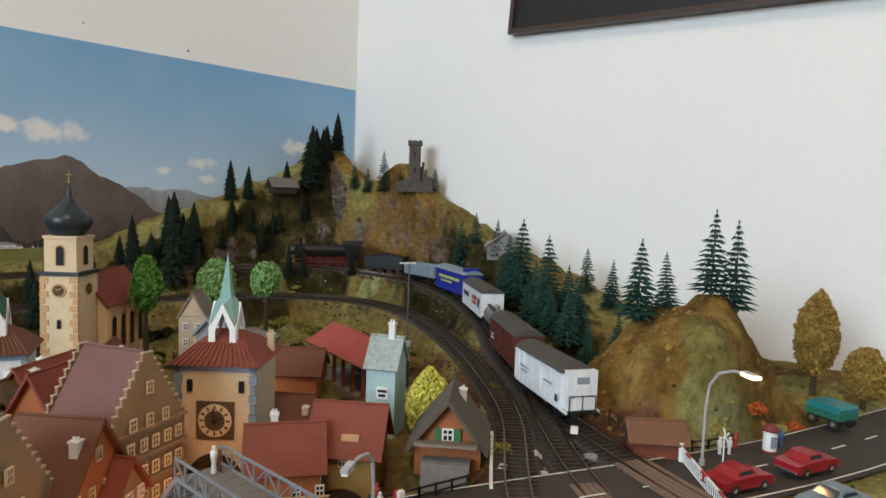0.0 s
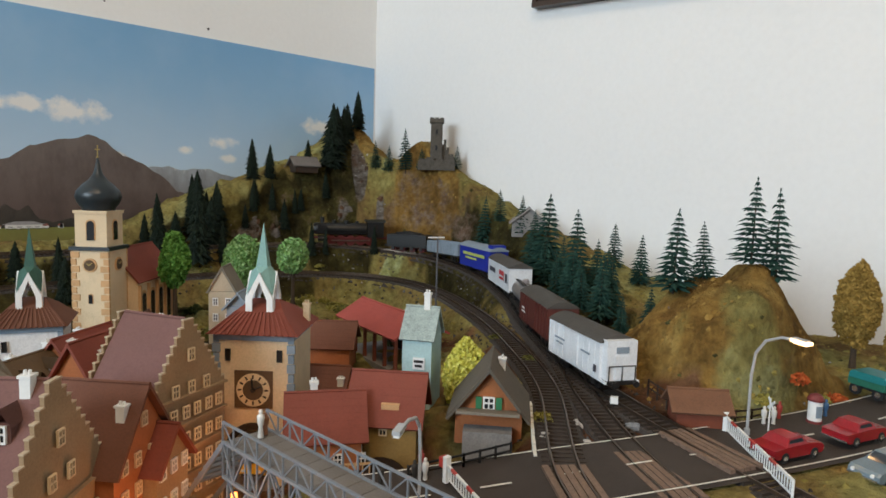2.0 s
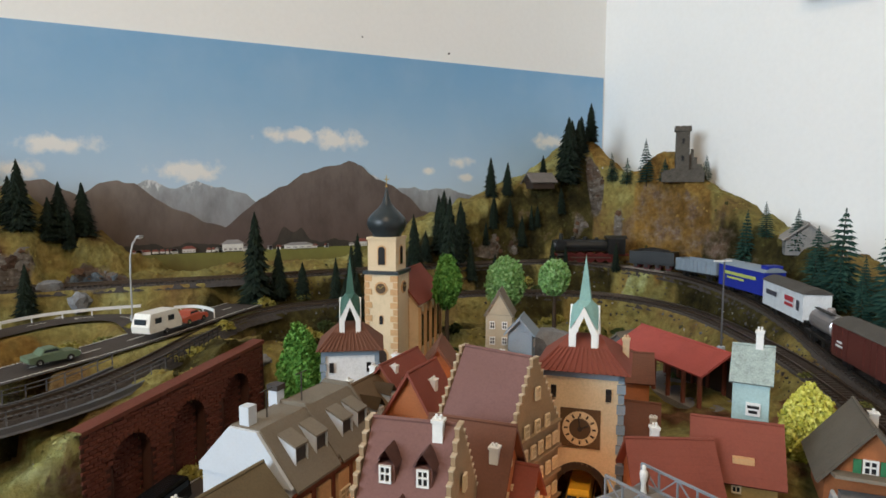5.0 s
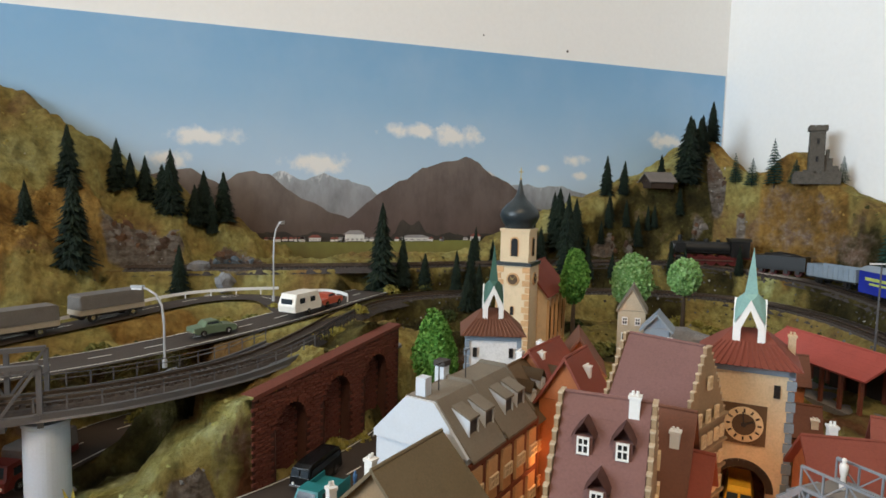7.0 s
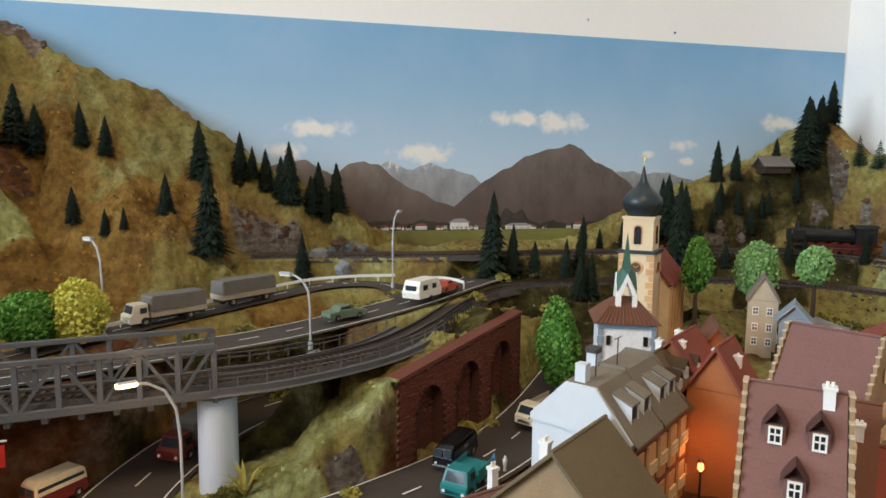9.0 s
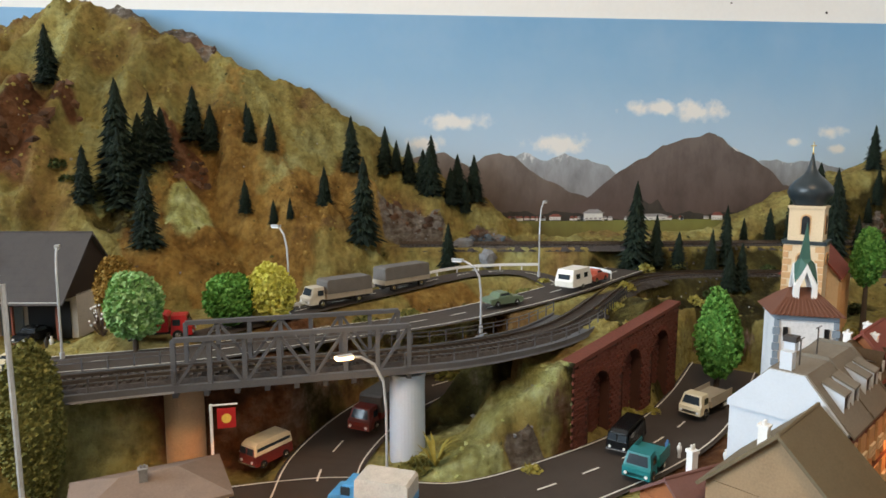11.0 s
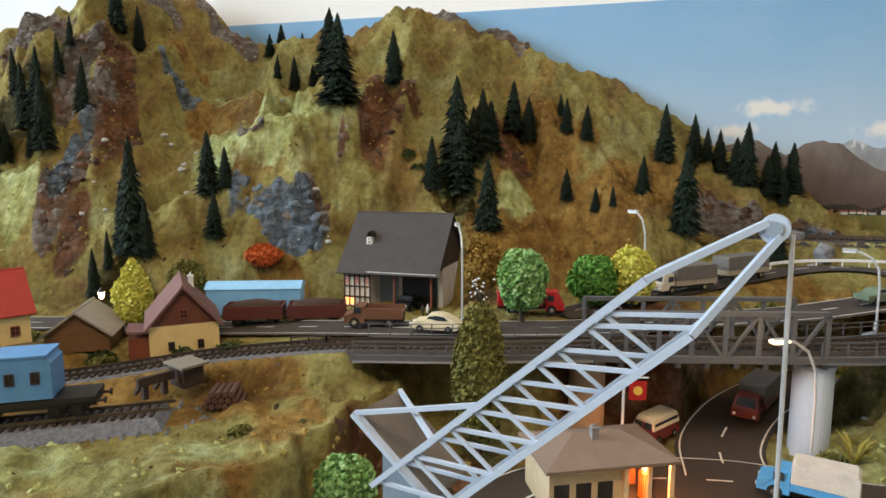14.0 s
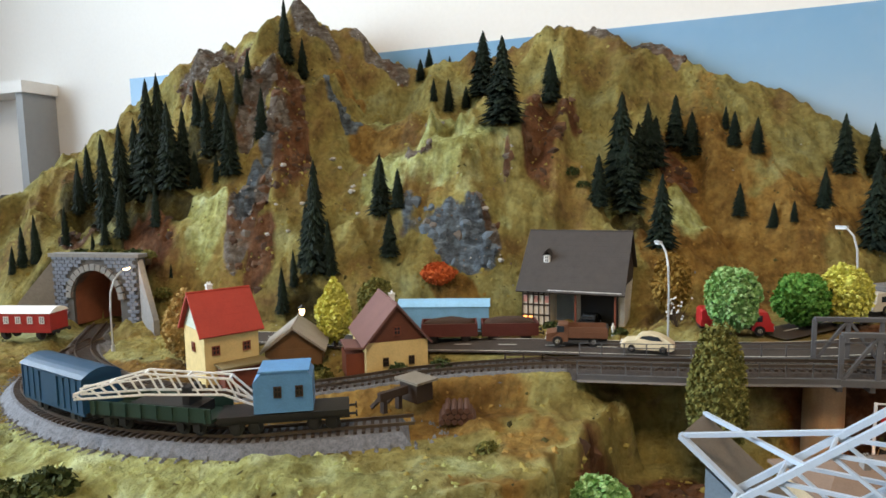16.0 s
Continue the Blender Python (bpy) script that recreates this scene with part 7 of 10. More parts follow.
for x, r, h in ((0.052, 0.004, 0.052), (0.03, 0.0046, 0.046), (0.008, 0.005, 0.046), (-0.012, 0.0036, 0.045)):
    part("dome" if x < 0.05 else "smokestack", turned(B(), [(r, 0.036), (r, h - 0.002), (r * 0.7, h)], 12, x=x), LOCO_BLACK, lo)
cabb = box(B(), -0.046, 0, 0.0156, 0.030, 0.031, 0.028)
part("cab", cabb, LOCO_BLACK, lo)
rf = barrel_roof(0.034, 0.031, 0.0436, 0.005)
bmesh.ops.translate(rf, verts=rf.verts, vec=(-0.046, 0, 0))
part("cab_roof", rf, LOCO_BLACK, lo)
for sy in (-1, 1):
    share("window", WIN["dark"], lo, pose(-0.046, sy * 0.0156, 0.030, 0, 0, 0 if sy < 0 else 180))
    part("running_board", box(B(), 0.015, sy * 0.0135, 0.022, 0.095, 0.006, 0.001), LOCO_BLACK, lo)
    part("cylinder", rod(B(), (0.044, sy * 0.0135, 0.0125), (0.060, sy * 0.0135, 0.0125), 0.0048, seg=12), LOCO_BLACK, lo)
    part("coupling_rod", box(B(), 0.0, sy * 0.0125, 0.008, 0.072, 0.0014, 0.002), RAIL, lo)
    part("smoke_deflector", box(B(), 0.052, sy * 0.0148, 0.0225, 0.018, 0.0008, 0.016), LOCO_BLACK, lo)
for x in (-0.036, -0.018, 0, 0.018, 0.036):
    for sy in (-1, 1):
        share("wheel", DRIVER, lo, pose(x, sy * 0.0095, 0.0095, 0, 0, 0 if sy < 0 else 180))

# breakdown train on the siding
CRANE_BLUE = mat("crane_blue", (0.007, 0.045, 0.10), 0.45, dirt=0.15)
CRANE_PALE = mat("crane_pale_blue", (0.095, 0.245, 0.47), 0.45, dirt=0.1)
DARK_GREEN = mat("wagon_dark_green", (0.018, 0.045, 0.032), 0.5, dirt=0.2)
van(on_track(SIDING, s_near(SIDING, -1.125, 0.593)), 0.098, CRANE_BLUE, "dark blue crew wagon of the breakdown train", roof=CRANE_BLUE, high=0.028, group="breakdown train")
fw = thing("flat_wagon", on_track(SIDING, s_near(SIDING, -1.025, 0.592)), "dark green flat wagon carrying a lattice jib", "wagon", "breakdown train")
bm = box(B(), 0, 0, 0.0128, 0.108, 0.031, 0.002)
for sy in (-1, 1):
    box(bm, 0, sy * 0.0150, 0.0148, 0.108, 0.001, 0.009)
part("body", bm, DARK_GREEN, fw)
for i in range(8):
    for sy in (-1, 1):
        part("stake", box(B(), -0.049 + 0.014 * i, sy * 0.0161, 0.0128, 0.0014, 0.0012, 0.011), DARK_GREEN, fw)
part("load", box(B(), -0.01, 0, 0.0148, 0.06, 0.022, 0.008), IRON, fw)
part("jib_rest", box(B(), -0.028, 0, 0.0228, 0.006, 0.016, 0.014), IRON, fw)
running_gear(fw, 0.108, (-0.040, -0.026, 0.026, 0.040))
SC_ = s_near(SIDING, -0.935, 0.622)
cw = thing("crane_wagon", on_track(SIDING, SC_), "pale blue railway crane with a white lattice jib", "crane", "breakdown train")
part("bed", box(B(), 0, 0, 0.0128, 0.098, 0.030, 0.004), IRON, cw)
running_gear(cw, 0.098, (-0.036, -0.022, 0.022, 0.036))
cabx = 0.0
bm = B()
solid(bm, [(-0.022, 0.018), (0.022, 0.018), (0.022, 0.042), (0.016, 0.049), (-0.018, 0.049), (-0.022, 0.044)], -0.0155, 0.0155)
cab_ = part("cab", bm, CRANE_PALE, cw, "pale blue crane cab")
part("cab_roof", box(B(), -0.001, 0, 0.0492, 0.038, 0.033, 0.0014), CRANE_PALE, cab_)
for sy in (-1, 1):
    for x in (-0.012, 0.004):
        share("window", WIN["dark"], cab_, pose(x, sy * 0.0158, 0.030, 0, 0, 0 if sy < 0 else 180))
jib = B()
for sy in (-1, 1):
    pts = [(0.022, 0.026), (0.040, 0.044), (0.100, 0.052), (0.150, 0.040)]
    low = [(0.022, 0.022), (0.045, 0.032), (0.100, 0.036), (0.150, 0.036)]
    for a, b in list(zip(pts, pts[1:])) + list(zip(low, low[1:])):
        beam(jib, (a[0], sy * 0.006, a[1]), (b[0], sy * 0.006, b[1]), 0.0014, 0.0014)
    for i in range(9):
        u = i / 8
        x = 0.035 + 0.11 * u
        zt, zl = np.interp(x, [p[0] for p in pts], [p[1] for p in pts]), np.interp(x, [p[0] for p in low], [p[1] for p in low])
        x2 = x + 0.007
        beam(jib, (x, sy * 0.006, zl), (min(x2, 0.15), sy * 0.006, float(np.interp(x2, [p[0] for p in pts], [p[1] for p in pts]))), 0.0012, 0.0012)
for x, z in ((0.040, 0.044), (0.07, 0.048), (0.100, 0.052), (0.125, 0.046), (0.15, 0.038)):
    beam(jib, (x, -0.006, z), (x, 0.006, z), 0.0014, 0.0014)
part("jib", jib, WHITE, cw, "white lattice jib")
part("jib_cable", rod(B(), (0.0, 0, 0.050), (0.145, 0, 0.044), 0.0006, seg=5), WHITE, cw)
# buffer stop, sleeper stack
bs = thing("buffer_stop", pose(-0.868, 0.682, 0.748, 0, 0, 155), "dark wooden buffer stop at the siding's end", "buffer stop")
for sy in (-0.008, 0.008):
    part("post", box(B(), 0, sy, 0, 0.005, 0.004, 0.018), TIMBER, bs)
    part("brace", beam(B(), (0.016, sy, 0.001), (0.002, sy, 0.014), 0.003, 0.003), TIMBER, bs)
part("bumper", box(B(), -0.003, 0, 0.012, 0.004, 0.030, 0.007), TIMBER, bs)
lh = thing("lineside_hut", pose(-0.855, 0.705, 0.752, 0, 0, -25), "small grey-brown lineside hut", "hut")
part("wall", box(B(), 0, 0, 0, 0.022, 0.018, 0.017), TIMBER, lh)
part("roof", box(B(), 0, 0, 0.017, 0.030, 0.024, 0.002), ROOF_GREY, lh)
pile = thing("sleeper_stack", pose(-0.815, 0.698, ground(-0.815, 0.698), 0, 0, 20), "stack of brown wooden sleepers beside the track", "wood stack")
rp = random.Random(3)
for k in range(3):
    for i in range(6 - k):
        part("sleeper", rod(B(), (-0.013 + 0.0052 * i + 0.0026 * k, -0.013 + rp.uniform(-.001, .001), 0.0025 + 0.0046 * k), (-0.013 + 0.0052 * i + 0.0026 * k, 0.013 + rp.uniform(-.001, .001), 0.0025 + 0.0046 * k), 0.0025, seg=7), mat("old_sleeper_brown", (0.085, 0.040, 0.026), 0.85, var=0.4), pile)
for i, (wx, wy, wa) in enumerate(((-0.885, 0.868, 20), (-0.822, 0.890, 20))):
    w_ = thing("open_wagon", pose(wx, wy, 0.760, 0, 0, wa), "red-brown open wagon heaped with dark load", "wagon", "standing wagons")
    bm = B()
    for sy in (-1, 1):
        box(bm, 0, sy * 0.0145, 0.0096, 0.062, 0.0016, 0.014)
    for sx in (-1, 1):
        box(bm, sx * 0.0302, 0, 0.0096, 0.0016, 0.0274, 0.014)
    box(bm, 0, 0, 0.0096, 0.0588, 0.0274, 0.009)
    part("body", bm, WAGON_BROWN, w_)
    bm = B()
    bmesh.ops.create_icosphere(bm, subdivisions=3, radius=1)
    for v_ in bm.verts:
        k = 1 + 0.12 * noise.noise(v_.co * 4 + Vector((i * 3, 0, 0)))
        v_.co = Vector((v_.co.x * 0.029 * k, v_.co.y * 0.0132, 0.0205 + max(v_.co.z, -0.2) * 0.008 * k))
    part("load", bm, mat("earth_load", (0.05, 0.028, 0.018), 0.95, bump=0.8), w_)
    running_gear(w_, 0.062, (-0.018, 0.018))
van(pose(-0.905, 0.905, 0.755, 0, 0, 17), 0.105, mat("light_blue_wagon", (0.20, 0.44, 0.68), 0.5, dirt=0.1), "light blue covered wagon standing behind the houses", roof=mat("light_blue_roof", (0.26, 0.50, 0.72), 0.5, dirt=0.1), high=0.027, planks=False, group="standing wagons")
rw = van(pose(-1.415, 0.762, 0.752, 0, 0, 15), 0.085, mat("railcar_red", (0.32, 0.02, 0.015), 0.45, dirt=0.1), "red railcar leaving the tunnel", roof=WHITE, high=0.022, planks=False, group="standing wagons")
for i in range(5):
    share("window", WIN["white"], rw, pose(-0.032 + 0.016 * i, -0.0158, 0.022))


# ---- road vehicles ----
TYRE = mat("tyre_rubber", (0.012, 0.012, 0.012), 0.8)
CHROME = mat("chrome_trim", (0.6, 0.6, 0.6), 0.2, 0.9)
CAR_GLASS = mat("car_glass", (0.03, 0.04, 0.05), 0.08, bump=0)


def tyre(parent, x, y, r):
    w_ = part("wheel", rod(B(), (x, y - 0.0011, r), (x, y + 0.0011, r), r, seg=14), TYRE, parent)
    part("hubcap", rod(B(), (x, y - 0.0014, r), (x, y + 0.0014, r), r * 0.5, seg=10), CHROME, w_)


def loft(bm, profile, half, top_half, zmid, mi=0):
    """A body from a side outline, narrower above zmid, with softened sides."""
    n = len(profile)
    rows = []
    for k, f in ((-1, 0.93), (-1, 1.0), (1, 1.0), (1, 0.93)):
        row = []
        cx = sum(p[0] for p in profile) / n
        for x, z in profile:
            w = half if z <= zmid else half + (top_half - half) * min(1, (z - zmid) / (max(p[1] for p in profile) - zmid + 1e-6))
            row.append(bm.verts.new((cx + (x - cx) * (0.965 if f < 1 else 1), k * (w if f < 1 else w * 0.9), z)))
        rows.append(row)
    seq = rows
    for a, b in zip(seq, seq[1:]):
        for i in range(n):
            j = (i + 1) % n
            bm.faces.new((a[i], a[j], b[j], b[i])).material_index = mi
    bm.faces.new(seq[0][::-1]).material_index = mi
    bm.faces.new(seq[-1]).material_index = mi
    bmesh.ops.recalc_face_normals(bm, faces=bm.faces)
    return bm


def car(x, y, turn, colour, label, kind="sedan", z=None, length=0.048, pitch=0.0, two=None):
    z0 = ground(x, y) + 0.003 if z is None else z
    v = thing("car" if kind != "bus" else "minibus", pose(x, y, z0, 0, pitch, turn), label, "car" if kind != "bus" else "minibus", "road vehicles")
    L2 = length / 2
    half = 0.0098
    if kind == "beetle":
        prof = [(-L2, .005), (-L2 * 1.0, .008), (-L2 * .8, .012), (-L2 * .45, .0165), (-L2 * .1, .0178), (L2 * .25, .0165), (L2 * .45, .0115), (L2 * .8, .0105), (L2 * .98, .0075), (L2, .0045), (L2 * .9, .003), (-L2 * .9, .003)]
        glass = [(-L2 * .55, .0118), (-L2 * .40, .0155), (-L2 * .1, .0165), (L2 * .2, .0155), (L2 * .36, .0118)]
    elif kind == "bus":
        half = 0.0105
        prof = [(-L2, .004), (-L2, .016), (-L2 * .94, .0205), (-L2 * .8, .0222), (L2 * .75, .0222), (L2 * .92, .020), (L2 * 1.0, .0125), (L2, .004), (L2 * .9, .003), (-L2 * .9, .003)]
        glass = [(-L2 * .85, .0135), (-L2 * .85, .0185), (L2 * .84, .0185), (L2 * .9, .0135)]
    else:
        prof = [(-L2, .005), (-L2, .0095), (-L2 * .55, .0105), (-L2 * .38, .0155), (L2 * .10, .0160), (L2 * .35, .0108), (L2 * .9, .0095), (L2, .0075), (L2, .0045), (L2 * .9, .003), (-L2 * .9, .003)]
        glass = [(-L2 * .46, .0108), (-L2 * .35, .0146), (L2 * .08, .0150), (L2 * .26, .0110)]
    body = part("body", loft(B(), prof, half, half * 0.72, 0.0105), colour, v)
    gb = B()
    for sy in (-1, 1):
        w = half * 0.90 if kind == "bus" else half * 0.86
        a = [gb.verts.new((px, sy * w, pz)) for px, pz in glass]
        b = [gb.verts.new((px, sy * (w - 0.001 * 0 + 0.0004), pz)) for px, pz in glass]
        gb.faces.new(a)
        gb.faces.new(b[::-1])
    part("side_window", gb, CAR_GLASS, body)
    if kind != "bus":
        wb_ = B()
        gx0, gx1 = (L2 * .27, L2 * .40) if kind == "beetle" else (L2 * .14, L2 * .34)
        vs = [wb_.verts.new(p) for p in ((gx0, -half * .66, .0155), (gx0, half * .66, .0155), (gx1, half * .78, .0112), (gx1, -half * .78, .0112))]
        for q in vs:
            q.co.x += 0.0006
        wb_.faces.new(vs)
        part("windscreen", wb_, CAR_GLASS, body)
    else:
        for sy in (-0.0045, 0.0045):
            wb_ = B()
            vs = [wb_.verts.new(p) for p in ((L2 * .955, sy - .0036, .0192), (L2 * .955, sy + .0036, .0192), (L2 * .995, sy + .0038, .0136), (L2 * .995, sy - .0038, .0136))]
            for q in vs:
                q.co.x += 0.0007
            wb_.faces.new(vs)
            part("windscreen", wb_, CAR_GLASS, body)
        if two:
            rfb = B()
            loft(rfb, [(-L2 * .97, .0128), (-L2 * .95, .0200), (-L2 * .8, .0228), (L2 * .75, .0228), (L2 * .92, .0204), (L2 * .985, .0128)], half * 1.012, half * 0.76, 0.0128)
            part("upper_body", rfb, two, body, "cream upper body")
    for bx in (-1, 1):
        part("bumper", box(B(), bx * (L2 + 0.0004), 0, 0.0042, 0.0012, half * 1.9, 0.0012), CHROME, v)
        for sy in (-1, 1):
            tyre(v, bx * L2 * .58, sy * half * 0.92, 0.0036)
    for sy in (-1, 1):
        part("headlight", rod(B(), (L2 - 0.0006, sy * half * .62, .0072), (L2 + 0.0007, sy * half * .62, .0072), 0.0012, seg=8), WHITE, v)
    return v


def lorry(x, y, turn, cabc, bedc, label, length=0.075, z=None, cover=True, trailer=False, bonnet=False, high=0.022, pitch=0.0):
    z0 = ground(x, y) + 0.003 if z is None else z
    v = thing("lorry" if not trailer else "lorry_trailer", pose(x, y, z0, 0, pitch, turn), label, "truck", "road vehicles")
    L2 = length / 2
    part("chassis", box(B(), 0, 0, 0.006, length, 0.016, 0.003), IRON, v)
    if trailer:
        x0, x1 = -L2, L2
    else:
        cl = 0.020
        x0, x1 = -L2, L2 - cl - 0.002
        prof = [(L2 - cl, .005), (L2 - cl, .024), (L2 - cl * .30, .024), (L2 - cl * .12, .014), (L2, .0125), (L2, .005)] if not bonnet else [(L2 - cl * 1.1, .005), (L2 - cl * 1.1, .022), (L2 - cl * .62, .022), (L2 - cl * .50, .0145), (L2 * .98, .0125), (L2, .010), (L2, .005)]
        cab = part("cab", loft(B(), prof, 0.0115, 0.0092, 0.013), cabc, v)
        wb_ = B()
        gx = (L2 - cl * .285, L2 - cl * .15) if not bonnet else (L2 - cl * .615, L2 - cl * .52)
        vs = [wb_.verts.new(p) for p in ((gx[0], -.0075, .0228 if not bonnet else .0208), (gx[0], .0075, .0228 if not bonnet else .0208), (gx[1], .009, .0152), (gx[1], -.009, .0152))]
        for q in vs:
            q.co.x += 0.0008
        wb_.faces.new(vs)
        part("windscreen", wb_, CAR_GLASS, cab)
        for sy in (-1, 1):
            part("side_window", box(B(), L2 - cl * .72, sy * 0.0103, 0.0145, 0.007, 0.0012, 0.006), CAR_GLASS, cab)
            part("headlight", rod(B(), (L2 - 0.001, sy * .0085, .008), (L2 + 0.0008, sy * .0085, .008), 0.0014, seg=8), WHITE, v)
    part("bed", box(B(), (x0 + x1) / 2, 0, 0.0092, x1 - x0, 0.025, 0.006), bedc[0], v)
    if cover:
        tb2 = B()
        loft(tb2, [(x0, .0153), (x0, .0092 + high - .002), (x0 + .002, .0092 + high), (x1 - .002, .0092 + high), (x1, .0092 + high - .002), (x1, .0153)], 0.0132, 0.0118, 0.0155)
        part("tarpaulin", tb2, bedc[1], v)
    else:
        for sy in (-1, 1):
            part("drop_side", box(B(), (x0 + x1) / 2, sy * 0.0121, 0.0153, x1 - x0, 0.0008, 0.0045), bedc[0], v)
    for wx in ((-L2 * .62, L2 * .62) if trailer else (-L2 * .55, L2 * .62)):
        for sy in (-1, 1):
            tyre(v, wx, sy * 0.0105, 0.0052)
    return v


CAR_RED = mat("car_red", (0.26, 0.012, 0.018), 0.25)
CAR_CREAM = mat("car_cream", (0.66, 0.58, 0.40), 0.3)
CAR_GREEN = mat("car_sage", (0.12, 0.17, 0.11), 0.35)
CAR_GREY = mat("car_grey_blue", (0.14, 0.19, 0.22), 0.3)
CAR_ORANGE = mat("car_orange_red", (0.45, 0.09, 0.05), 0.35)
TEAL = mat("teal_paint", (0.015, 0.17, 0.18), 0.35)
BLACK_PAINT = mat("gloss_black_paint", (0.008, 0.009, 0.010), 0.2)
TRUCK_BLUE = mat("truck_sky_blue", (0.08, 0.30, 0.58), 0.35)
TARP_GREY = mat("tarpaulin_grey", (0.13, 0.12, 0.11), 0.75)
TARP_BEIGE = mat("tarpaulin_beige", (0.48, 0.45, 0.40), 0.7)
FIRE_RED = mat("fire_red", (0.42, 0.018, 0.02), 0.35)
MAROON = mat("maroon_paint", (0.14, 0.018, 0.014), 0.35)
car(0.378, 0.354, -19, CAR_RED, "dark red saloon car waiting at the barrier", z=0.768)
car(0.448, 0.332, -18, CAR_RED, "dark red saloon car on the crossing road", z=0.768)
car(0.392, 0.300, 160, CAR_GREY, "grey-blue car on the crossing road", z=0.768)
car(-0.098, 1.090, 47, CAR_ORANGE, "orange-red car pulling a caravan", z=0.801, length=0.044)
car(-0.232, 1.008, 28, CAR_GREEN, "sage green car on the upper road", z=0.789)
car(-0.672, 0.832, 180, CAR_CREAM, "cream rounded car parked by the lamp post", "beetle", z=0.776)
car(-0.748, 0.992, 262, BLACK_PAINT, "old black car parked under the barn's eave", "beetle", z=0.7585, length=0.042)
car(-0.468, 0.832, 233, MAROON, "cream and maroon minibus on the street", "bus", z=0.6915, length=0.043, two=CAR_CREAM)
car(-0.142, 0.842, 232, BLACK_PAINT, "glossy black van on the street", "bus", z=0.6915, length=0.056)
van_m = pose(0.157, 0.670, 0.7150, 0, 0, -44) @ Vector((0.0, -0.014, 0.0))
car(van_m.x, van_m.y, -134, mat("post_yellow", (0.75, 0.42, 0.03), 0.35), "yellow van driving out through the tower's archway", "bus", z=0.7150, length=0.044)
cv = thing("caravan", pose(-0.134, 1.058, 0.798, 0, 0, 47), "white touring caravan on the upper road", "caravan", "road vehicles")
part("body", loft(B(), [(-.026, .005), (-.027, .012), (-.022, .026), (.020, .026), (.026, .012), (.025, .005)], 0.0125, 0.0110, 0.015), mat("caravan_white", (0.72, 0.69, 0.62), 0.4, dirt=0.1), cv)
for x, w_ in ((-.012, .009), (.008, .009)):
    for sy in (-1, 1):
        part("side_window", box(B(), x, sy * 0.0118, 0.0145, w_, 0.0012, 0.006), CAR_GLASS, cv)
part("rear_window", box(B(), -0.0258, 0, 0.0145, 0.0012, 0.015, 0.006), CAR_GLASS, cv)
for sy in (-1, 1):
    tyre(cv, 0, sy * 0.0115, 0.0036)
lorry(-0.425, 1.035, 218, mat("truck_cream", (0.55, 0.50, 0.40), 0.4), (mat("bed_beige", (0.36, 0.31, 0.24), 0.6), TARP_GREY), "cream lorry with a grey tarpaulin on the hill road", 0.085, z=0.787)
lorry(-0.348, 1.105, 222, IRON, (mat("bed_beige", (0.36, 0.31, 0.24), 0.6), TARP_GREY), "beige trailer with a grey tarpaulin behind the lorry", 0.078, trailer=True, z=0.792)
lorry(-0.592, 0.925, 10, FIRE_RED, (FIRE_RED, FIRE_RED), "red fire lorry half hidden by a tree", 0.070, z=0.777, high=0.017)
lorry(-0.372, 0.893, 242, MAROON, (MAROON, TARP_GREY), "maroon lorry with a grey tarpaulin under the bridge", 0.078, z=0.700)
lorry(-0.372, 0.743, 160, TRUCK_BLUE, (TRUCK_BLUE, TARP_BEIGE), "sky blue lorry with a beige canopy", 0.064, z=0.6915, bonnet=True, high=0.020)
lorry(-0.146, 0.787, 230, TEAL, (TEAL, TEAL), "teal pickup truck with an open bed", 0.050, z=0.6915, cover=False)
lorry(-0.032, 0.912, 218, CAR_CREAM, (mat("bed_beige", (0.36, 0.31, 0.24), 0.6), TARP_BEIGE), "cream flatbed truck on the street", 0.070, z=0.694, cover=False)
lorry(-0.742, 0.853, 190, mat("rusty_brown", (0.14, 0.06, 0.03), 0.7), (mat("rusty_brown", (0.14, 0.06, 0.03), 0.7), TARP_GREY), "old brown farm truck before the timbered house", 0.060, z=0.772, cover=False, bonnet=True)
lorry(0.575, 0.350, 70, mat("cart_green", (0.02, 0.14, 0.09), 0.6), (mat("cart_green", (0.02, 0.14, 0.09), 0.6), TEAL), "green farm cart under the autumn tree", 0.032, z=0.769, trailer=True, high=0.012)


# ---- street lamps ----
LAMP_GREY = mat("lamp_post_grey", (0.45, 0.46, 0.47), 0.4, 0.2)


